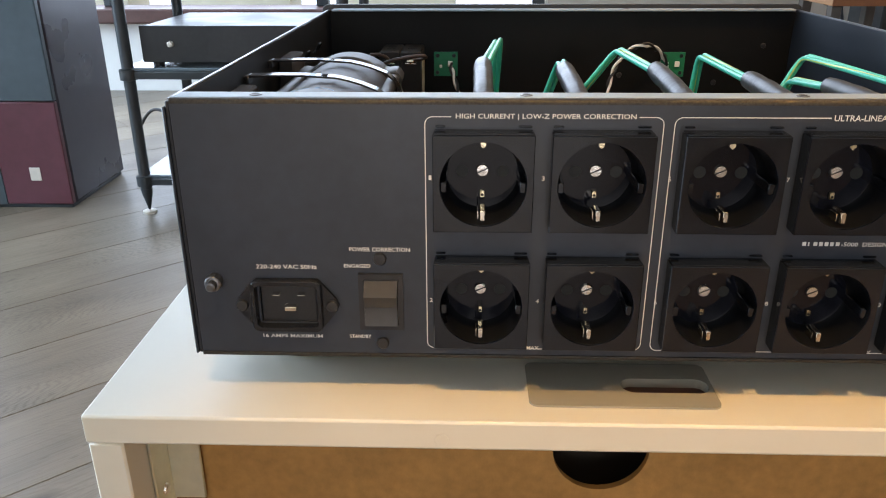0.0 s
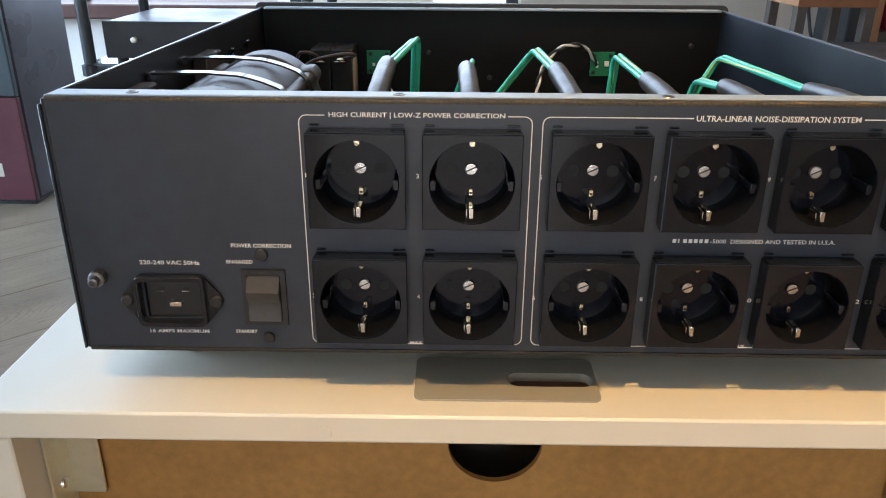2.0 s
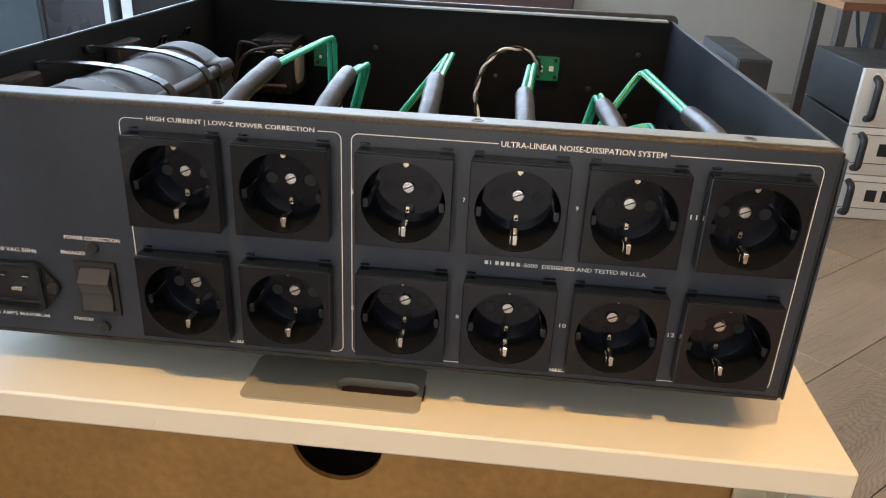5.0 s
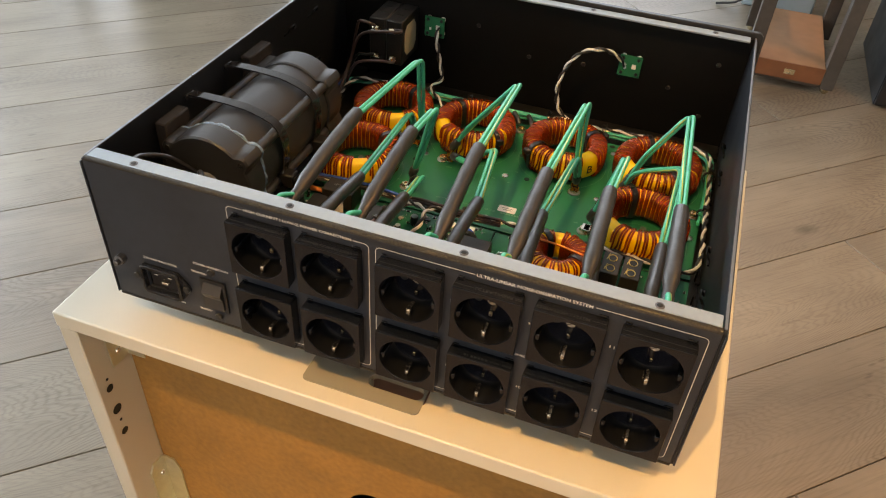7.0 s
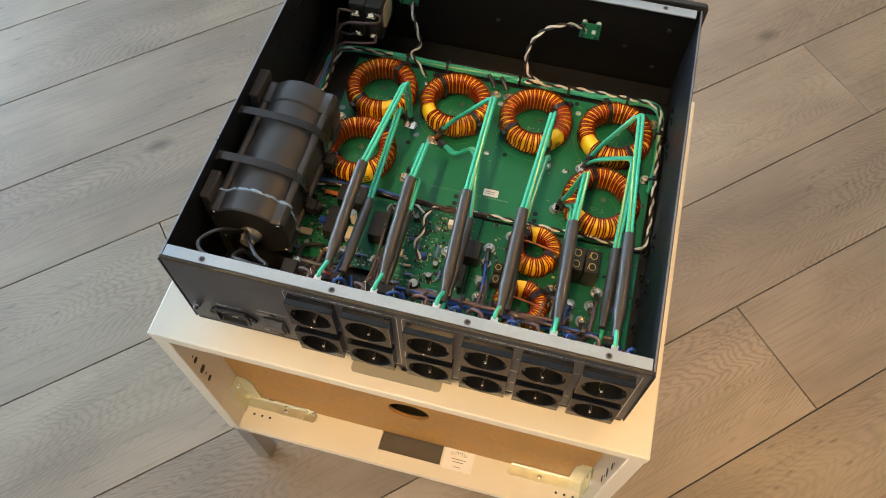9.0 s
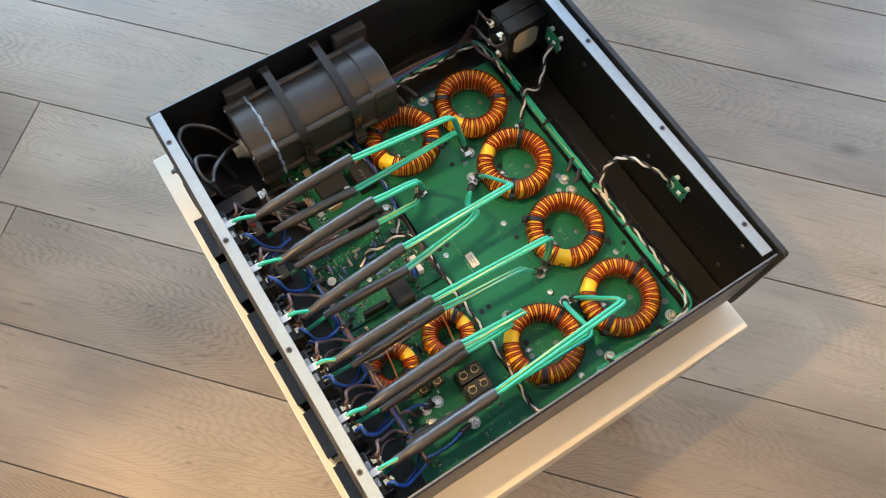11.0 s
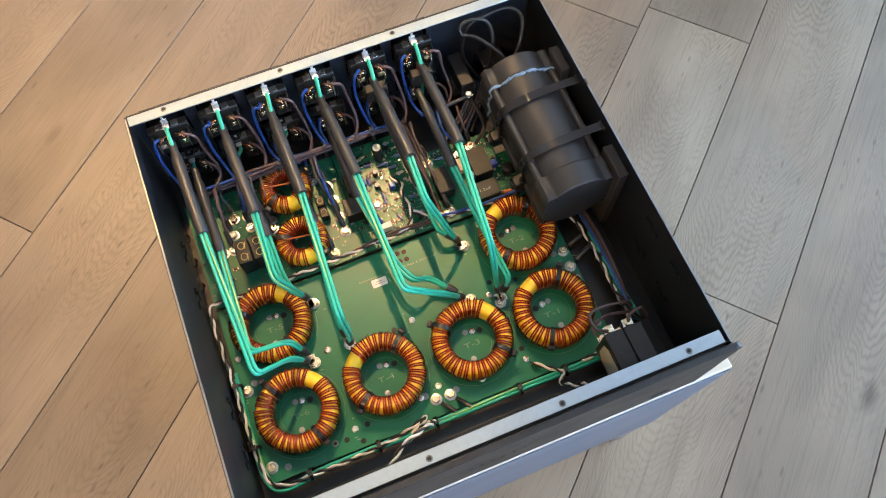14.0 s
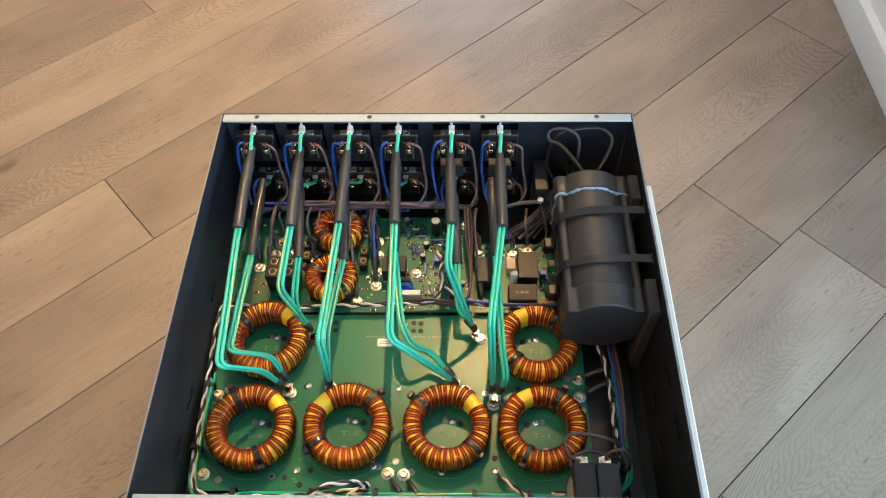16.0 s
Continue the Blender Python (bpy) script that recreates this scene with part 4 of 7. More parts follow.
def line_path(pts):
    g = Geo()
    for (xa, za), (xb, zb) in zip(pts, pts[1:]):
        d = Vector((xb - xa, zb - za))
        nrm = Vector((-d.y, d.x)).normalized() * 0.00021
        d = d.normalized() * 0.0001
        g.add([(xa - nrm.x - d.x, LY, za - nrm.y - d.y), (xb - nrm.x + d.x, LY, zb - nrm.y + d.y), (xb + nrm.x + d.x, LY, zb + nrm.y + d.y), (xa + nrm.x - d.x, LY, za + nrm.y - d.y)], [(0, 1, 2, 3)])
    return g


def arc(cx, cz, r, a0, a1):
    return [(cx + r * math.cos(radians(a0 + (a1 - a0) * k / 6)), cz + r * math.sin(radians(a0 + (a1 - a0) * k / 6))) for k in range(7)]


for x0, x1, gap0, gap1 in ((-0.1062, -0.0006, -0.0945, -0.0115), (0.0042, 0.2150, 0.0715, 0.1480)):
    zt, zb, r = 0.6862, 0.5692, 0.0035
    part("printed_frame", line_path([(gap0, zt)] + arc(x0 + r, zt - r, r, 90, 180) + arc(x0 + r, zb + r, r, 180, 270) + arc(x1 - r, zb + r, r, 270, 360) + arc(x1 - r, zt - r, r, 0, 90) + [(gap1, zt)]), PRINT, rear)
TEXTS = [("HIGH CURRENT | LOW-Z POWER CORRECTION", -0.0527, 0.6862, 0.0029, 0.0795), ("ULTRA-LINEAR NOISE-DISSIPATION SYSTEM", 0.1095, 0.6862, 0.0027, 0.0735),
         ("220-240 VAC 50Hz", -0.1740, 0.6128, 0.0022, 0.0295), ("16 AMPS MAXIMUM", -0.1736, 0.5750, 0.0020, 0.0300), ("POWER CORRECTION", -0.1285, 0.6222, 0.0021, 0.0290),
         ("ENGAGED", -0.1396, 0.6136, 0.0019, 0.0128), ("STANDBY", -0.1396, 0.5752, 0.0019, 0.0108), ("-5000  DESIGNED AND TESTED IN U.S.A.", 0.1168, 0.6270, 0.0021, 0.0595),
         ("MAX", -0.0537, 0.5698, 0.0019, 0.0062), ("MAX", 0.1092, 0.5698, 0.0019, 0.0062)]
for k, x in enumerate(UX):
    nx = x - 0.0250 + (0.0009 if k == 0 else -0.0005 if k == 2 else 0)
    TEXTS.append((str(2 * k + 1), nx, 0.6580, 0.0022, 0.0013 if k < 5 else 0.0032))
    TEXTS.append((str(2 * k + 2), nx, 0.5958, 0.0022, 0.0015 if k < 4 else 0.0034))
for body, x, z, h, w in TEXTS:
    lettering("printed_lettering", body, (x, LY - 0.0001, z), h, w, PRINT, rear, bold=0.012)
for k, w in enumerate((0.0019, 0.0007, 0.0019, 0.0019, 0.0019, 0.0017, 0.0019)):
    xx = 0.0692 + k * 0.00255
    part("printed_mark", Geo().box(xx, xx + w * 0.9, LY - 0.00012, LY, 0.6261, 0.6280), PRINT, rear)


# ---- inside the conditioner ----
PZ = 0.575                       # upper face of the boards


def board(name, x0, x1, y0, y1, z, material, label):
    b = part(name, Geo().box(x0, x1, y0, y1, z - 0.0016, z, 0.0002), material, unit, label)
    for px in (x0 + 0.006, (x0 + x1) / 2, x1 - 0.006):
        for py in (y0 + 0.006, y1 - 0.006):
            part("standoff", Geo().lathe([(0.0032, ZB + 0.001), (0.0032, z - 0.0017)], pose(px, py, 0), 8), SCREW, b)
    return b


main = board("main_board", -0.163, 0.2125, -0.0375, 0.1520, PZ, PCB, "green circuit board carrying the large toroids")
left_b = board("output_board", 0.0800, 0.2125, -0.1690, -0.0410, PZ, PCB_DARK, "dark green output board with small toroids")
mid_b = board("control_board", -0.0500, 0.0400, -0.1690, -0.0410, PZ + 0.001, PCB_DARK, "dark green control board with many small parts")
right_b = board("input_board", -0.1600, -0.0530, -0.1320, -0.0410, PZ, PCB_DARK, "dark green input board with relays")
strip_b = board("link_board", 0.0410, 0.0790, -0.1690, -0.0410, PZ, PCB_DARK, "narrow green board with terminal bolts")


def bolt(x, y, z, parent, r=0.0048, material=SCREW):
    """A hex bolt on a washer on a bare pad."""
    a = rnd_in.uniform(0, 60)
    o = part("terminal_bolt", Geo().lathe([(r * 1.42, 0.0002), (r * 1.42, 0.0012), (r * 1.05, 0.0015)], pose(x, y, z), 20), WASHER, parent)
    part("hex_head", Geo().lathe([(r, 0.0015), (r, 0.0042), (r * 0.90, 0.0048), (r * 0.56, 0.0049), (r * 0.50, 0.0030), (0.0002, 0.0030)], pose(x, y, z, rnd_in.uniform(-4, 4), rnd_in.uniform(-4, 4), a), 6), material, o, "", 25)
    return o


def washer(x, y, z, parent, r=0.0034, hole=0.0016):
    o = part("solder_pad", Geo().lathe([(r, 0.0001), (r, 0.0006), (hole, 0.0007), (hole, 0.0002)], pose(x, y, z), 18), PAD, parent)
    return o


def via(x, y, z, parent, r=0.0028):
    part("board_hole", Geo().lathe([(r, 0.0001), (r * 0.96, 0.0004)], pose(x, y, z), 16), HOLE, parent)


def small_screw(x, y, z, parent):
    o = part("board_screw", Geo().lathe([(0.0034, 0.0001), (0.0031, 0.0012), (0.0016, 0.0017), (0.0013, 0.0008)], pose(x, y, z), 16), SCREW, parent)
    return o


rnd_in = random.Random(5)
LUGS = [(-0.070, 0.065), (-0.059, -0.009), (-0.042, 0.050), (0.093, 0.048), (0.114, -0.008), (0.133, 0.053)]
for x, y in LUGS + [(0.031, 0.135), (0.016, 0.136), (0.206, 0.056), (-0.156, 0.037), (-0.156, 0.056), (0.205, 0.137)]:
    bolt(x, y, PZ, main, 0.0043, BRASS)
for x, y in ((0.024, 0.048), (0.117, 0.132), (0.024, 0.123), (0.022, -0.026), (-0.070, 0.131), (-0.150, -0.028), (0.116, 0.045), (-0.020, 0.133), (0.045, 0.128), (0.206, 0.02)):
    small_screw(x, y, PZ, main)
for x, y in ((-0.145, 0.036), (-0.158, 0.070), (-0.156, 0.124), (0.040, 0.128), (0.0085, 0.133), (0.190, 0.142), (0.197, 0.050), (0.140, 0.138), (-0.062, 0.053)):
    washer(x, y, PZ, main)
for x, y in ((0.012, -0.028), (0.0045, -0.0275), (0.012, -0.0185), (0.0045, -0.0185), (0.095, -0.028), (0.0945, -0.019), (0.140, 0.138), (0.104, 0.132), (0.128, 0.139), (-0.070, 0.119), (0.118, 0.046), (-0.095, 0.047), (0.045, 0.051), (0.113, 0.146), (0.03, 0.09), (-0.068, 0.04)):
    via(x, y, PZ, main)

# printed words on the main board (read from the front of the unit)
FLAT = pose(0, 0, 0, 0, 0, 180)
for k in range(10):
    part("printed_mark", Geo().box(0.0600 - k * 0.0026, 0.0617 - k * 0.0026, -0.0123, -0.0105, PZ + 0.0001, PZ + 0.0002), SILK, main)
lettering("board_lettering", "PCB-1070 Rev 2 2014-GP", (0.0020, -0.0115, PZ + 0.0003), 0.0024, 0.058, SILK, main, FLAT, 0.0)
part("white_label", Geo().prism(rounded(0.0085, 0.0046, 0.0012), PZ + 0.0001, PZ + 0.0004, pose(0.041, -0.0045, 0)), LABEL_WHITE, main, "white paper label with rounded corners")
for k, (w, dy) in enumerate(((0.011, 0.0012), (0.008, -0.0012))):
    part("printed_line", Geo().box(0.041 - w / 2, 0.041 + w / 2, -0.0045 + dy - 0.0004, -0.0045 + dy + 0.0004, PZ + 0.00041, PZ + 0.0005), PAD, main)


def toroid(x, y, r_in, r_out, h, turns, gap, ties, z0, wire, mark, parent, core_label="yellow core"):
    """A ring choke: rounded core, one wire wound round it in close turns, ties, and its printed circle on the board."""
    base = (x, y, z0)
    core_prof = []
    ci, co, hz = r_in + wire * 2, r_out - wire * 2, h - wire * 4
    for k in range(20):
        a = 2 * math.pi * k / 20
        px, pz = math.cos(a), math.sin(a)
        q = 2.6
        px, pz = math.copysign(abs(px) ** (2 / q), px), math.copysign(abs(pz) ** (2 / q), pz)
        core_prof.append(((ci + co) / 2 + px * (co - ci) / 2, wire * 2 + hz / 2 + pz * hz / 2))
    g = Geo()
    n = 56
    verts = [(x + r * math.cos(2 * math.pi * i / n), y + r * math.sin(2 * math.pi * i / n), z0 + z) for i in range(n) for r, z in core_prof]
    m = len(core_prof)
    g.add(verts, [(i * m + j, ((i + 1) % n) * m + j, ((i + 1) % n) * m + (j + 1) % m, i * m + (j + 1) % m) for i in range(n) for j in range(m)])
    core = part("toroid", g, CORE, parent, "yellow ring core wound with copper wire", 80, base)
    wg = Geo()
    span = 2 * math.pi - math.radians(20)
    pts = []
    mi, mo = r_in + wire, r_out - wire
    step = 2 * span / turns
    tight = (2.7 * wire / mo, min(1.9 * wire / mi, step * 0.5))
    for t in range(turns):
        pair, side = t // 2, t % 2 - 0.5
        if side < 0:
            jit = rnd_in.uniform(-0.13, 0.13) * step
        lift = rnd_in.uniform(0, wire * 0.9)
        for k in range(16):
            a = 2 * math.pi * k / 16
            px, pz = math.cos(a), math.sin(a)
            q = 3.2
            px, pz = math.copysign(abs(px) ** (2 / q), px), math.copysign(abs(pz) ** (2 / q), pz)
            rr = (mi + mo) / 2 + px * ((mo - mi) / 2 + (lift if px > 0 else 0))
            apart = tight[1] + (tight[0] - tight[1]) * (px + 1) / 2
            th = math.radians(gap + 10) + step * (pair + 0.5) + side * apart + (k / 16 - 0.5) * apart * 0.8 + jit * (px + 1) / 2
            pts.append((x + rr * math.cos(th), y + rr * math.sin(th), z0 + h / 2 + pz * (h / 2 - wire)))
    wg.tube(pts, wire, 6)
    wg.uv = {}
    part("winding", wg, COPPER, core, "enamelled copper winding", 80, base)
    if mark in ("T-1", "T-2", "T-4"):
        a = math.radians(gap)
        lettering("pen_mark", "B", (x + (co + 0.0003) * math.cos(a), y + (co + 0.0003) * math.sin(a), z0 + h * 0.5), 0.0085, 0.0062, DARK_WIRE, core, pose(0, 0, 0, 0, 0, gap + 90) @ pose(0, 0, 0, 90, 0, 0), 0.0)
    for a in ties:
        th = math.radians(a)
        band = Geo()
        pts = []
        prof = []
        for k in range(20):
            b = 2 * math.pi * k / 20
            px, pz = math.cos(b), math.sin(b)
            q = 3.4
            px, pz = math.copysign(abs(px) ** (2 / q), px), math.copysign(abs(pz) ** (2 / q), pz)
            prof.append(((r_in + r_out) / 2 + px * ((r_out - r_in) / 2 + 0.0008), h / 2 + pz * (h / 2 + 0.0008)))
        w = 0.0023
        verts = []
        for s in (-1, 1):
            for r, z in prof:
                verts.append((x + r * math.cos(th) - s * w * math.sin(th), y + r * math.sin(th) + s * w * math.cos(th), z0 + z))
            for r, z in prof:
                k = 0.0012
                r2 = (r_in + r_out) / 2 + (r - (r_in + r_out) / 2) * (1 - 2 * k / (r_out - r_in))
                verts.append((x + r2 * math.cos(th) - s * w * math.sin(th), y + r2 * math.sin(th) + s * w * math.cos(th), z0 + h / 2 + (z - h / 2) * (1 - 2 * k / h)))
        m = len(prof)
        band.add(verts, [(k, (k + 1) % m, 2 * m + (k + 1) % m, 2 * m + k) for k in range(m)] + [(k, m + k, m + (k + 1) % m, (k + 1) % m) for k in range(m)] + [(2 * m + k, 2 * m + (k + 1) % m, 3 * m + (k + 1) % m, 3 * m + k) for k in range(m)])
        tm = Matrix.Translation((x, y, z0)) @ pose(0, 0, 0, 0, 0, a)
        band.box(r_out + 0.0005, r_out + 0.0052, -0.0034, 0.0034, h * 0.68, h * 0.68 + 0.0058, 0.0008, 1, tm)
        part("cable_tie", band, TIE, core, "black cable tie", 40, base)
    if mark:
        lettering("board_lettering", mark, (x, y + 0.001, PZ + 0.0003), 0.0055, 0.017, SILK, main, FLAT, -0.005)
        g = Geo()
        n = 72
        verts = [(x + r * math.cos(2 * math.pi * k / n), y + r * math.sin(2 * math.pi * k / n), PZ + 0.0002) for r in (r_out + 0.0022, r_out + 0.0026) for k in range(n)]
        verts += [(x + r * math.cos(2 * math.pi * k / n), y + r * math.sin(2 * math.pi * k / n), PZ + 0.0002) for r in (r_in - 0.0022, r_in - 0.0026) for k in range(n)]
        g.add(verts, [(b + k, b + (k + 1) % n, b + n + (k + 1) % n, b + n + k) for b in (0, 2 * n) for k in range(n)])
        part("printed_ring", g, SILK, main)
        for dx, dy, kind in ((0.010, -0.012, 1), (0.002, -0.013, 0), (0.004, 0.016, 0), (-0.013, -0.010, 2)):
            q = -1 if mark in ("T-1", "T-2") else 1
            if kind == 2:
                via(x + q * dx, y + dy, PZ, main, 0.0032)
            elif kind == 1:
                small_screw(x + q * dx * -0.5, y + dy, PZ, main)
            else:
                washer(x + q * dx, y + dy, PZ, main, 0.0030, 0.0012)
    return core


BIG = [("T-2", -0.115, 0.0045, -60, (45, -132)), ("T-1", -0.115, 0.0955, -60, (61, -122)), ("T-3", -0.0245, 0.0945, -140, (136, -39)),
       ("T-4", 0.0705, 0.0945, -40, (38, -134)), ("T-5", 0.1605, 0.0020, -130, (114, -35)), ("T-6", 0.1625, 0.0970, -137, (113, -58))]
for mark, x, y, gap, ties in BIG:
    toroid(x, y, 0.0232, 0.0422, 0.0295, 70, gap, ties, PZ + 0.0018, 0.00090, mark, main)
for x, y, gap, ties in ((0.1005, -0.1400, 100, (-160, 40)), (0.1020, -0.0740, 100, (130, -20))):
    t = toroid(x, y, 0.0108, 0.0285, 0.0270, 44, gap, ties, PZ + 0.0015, 0.00085, "", left_b)
    part("winding_bar", Geo().tube([(x - 0.023, y + 0.004, PZ + 0.0292), (x, y + 0.001, PZ + 0.0300), (x + 0.023, y - 0.003, PZ + 0.0292)], 0.0009, 6), COPPER_BRIGHT, t)


# -- earth cables: a crimped tab, a sleeve, green wires to the bolts --
def sleeve(pts, r0, r1):
    p = smooth_path(pts, 0.006)
    k = len(p)
    rad = []
    for i in range(k):
        t = i / (k - 1)
        if t < 0.10:
            q = 0.66 + 0.08 * math.sin(t * 40)
        elif t < 0.2:
            q = 0.66 + (t - 0.10) * 3.4
        elif t > 0.965:
            q = 0.95
        elif 0.70 < t < 0.76:
            q = 1.03
        else:
            q = 1.0
        rad.append((r0 + (r1 - r0) * t) * q * (1 + 0.025 * math.sin(i * 1.7)))
    return Geo().tube(p, r0, 14, False, rad)


def earth_cable(tab, s, e, route, upper):
    """One cable: its wires run side by side from the sleeve to a ring terminal."""
    r = 0.0058 if upper else 0.0053
    mid = [(s[i] + e[i]) / 2 + (0.0, 0.0, 0.002)[i] for i in range(3)]
    if upper:
        s = (s[0], s[1] - 0.008, s[2] - 0.017)
        mid = [(s[i] + e[i]) / 2 + (0.0, 0.0, 0.002)[i] for i in range(3)]
    sl = part("heat_shrink_sleeve", sleeve([s, mid, e], r * 0.98, r), SLEEVE, unit, "black heat-shrink sleeve over green earth wires", 60)
    d = (Vector(e) - Vector(s)).normalized()
    head = Geo().tube(smooth_path([tab, (tab[0], tab[1] + 0.006, tab[2] + 0.001), Vector(s) + d * 0.01], 0.003), 0.0021, 8)
    part("green_wire", head, GREEN_WIRE, sl, "", 60)
    start = Vector(e) - d * 0.006
    n = 2
    for k in range(n):
        off = (k - (n - 1) / 2)
        pts = [start + Vector((off * 0.0038, 0, 0))]
        stop = Vector(route[-1]) + (Vector(route[-2]) - Vector(route[-1])).normalized() * 0.012
        for i, q in enumerate(route[:-1] + [stop]):
            f = 1.0 if i < len(route) - 1 else 0.35
            pts.append(Vector(q) + Vector((off * 0.0038 * f, off * 0.0018 * f, off * 0.0012)))
        part("green_wire", Geo().tube(bent_path(pts, 0.010, 0.004), 0.00186, 9), GREEN_WIRE, sl, "", 60)
    a, b = Vector(route[-2]), Vector(route[-1])
    dd = (b - a).normalized()
    part("terminal_boot", Geo().tube([b - dd * 0.017, b - dd * 0.015, b - dd * 0.007, b - dd * 0.004], 0.004, 10, False, [0.0034, 0.0043, 0.0040, 0.0024]), SLEEVE, sl, "black boot")
    part("ring_terminal", Geo().box(b.x - 0.0035, b.x + 0.0035, b.y - 0.003, b.y + 0.006, PZ + 0.0049, PZ + 0.0056), NICKEL, sl)


CABLES = [
    (0, (-0.079, -0.178, 0.688), (-0.078, -0.072, 0.685), [(-0.0645, 0.036, 0.687), (-0.067, 0.048, 0.640), (-0.069, 0.059, 0.588)], True),
    (0, (-0.071, -0.172, 0.642), (-0.074, -0.078, 0.627), [(-0.078, 0.030, 0.622), (-0.081, 0.056, 0.616), (-0.074, 0.060, 0.588)], False),
    (1, (-0.026, -0.178, 0.688), (-0.028, -0.077, 0.683), [(-0.025, -0.030, 0.681), (-0.043, -0.014, 0.620), (-0.054, -0.010, 0.586)], True),
    (1, (-0.029, -0.172, 0.634), (-0.034, -0.076, 0.616), [(-0.035, -0.036, 0.610), (-0.037, -0.026, 0.603), (-0.053, -0.014, 0.586)], False),
    (2, (0.0325, -0.182, 0.686), (0.028, -0.078, 0.683), [(0.027, 0.047, 0.678), (-0.018, 0.050, 0.618), (-0.036, 0.050, 0.587)], True),
    (2, (0.0330, -0.172, 0.642), (0.032, -0.079, 0.633), [(0.021, 0.004, 0.630), (0.010, 0.022, 0.616), (-0.006, 0.018, 0.600), (-0.033, 0.044, 0.587)], False),
    (3, (0.0850, -0.184, 0.688), (0.084, -0.082, 0.678), [(0.0905, 0.047, 0.674), (0.089, 0.054, 0.630), (0.092, 0.052, 0.588)], True),
    (3, (0.0900, -0.174, 0.646), (0.084, -0.071, 0.630), [(0.093, 0.018, 0.634), (0.0945, 0.034, 0.606), (0.0935, 0.045, 0.587)], False),
    (4, (0.1365, -0.182, 0.688), (0.133, -0.081, 0.674), [(0.1365, -0.013, 0.666), (0.124, -0.012, 0.612), (0.1155, -0.009, 0.587)], True),
    (4, (0.1390, -0.172, 0.642), (0.132, -0.075, 0.628), [(0.132, -0.030, 0.622), (0.128, -0.016, 0.604), (0.1175, -0.0095, 0.587)], False),
    (5, (0.1885, -0.180, 0.691), (0.1862, -0.080, 0.672), [(0.179, 0.071, 0.670), (0.150, 0.055, 0.628), (0.1355, 0.0535, 0.588)], True),
    (5, (0.1790, -0.168, 0.645), (0.181, -0.076, 0.631), [(0.184, 0.038, 0.635), (0.146, 0.036, 0.622), (0.134, 0.048, 0.588)], False),
]
for k, s, e, route, upper in CABLES:
    x = UX[k]
    earth_cable((x, -0.2005, 0.6825) if upper else (x + 0.0 * s[0] - 0.004, -0.2005, 0.6085), s, e, route, upper)


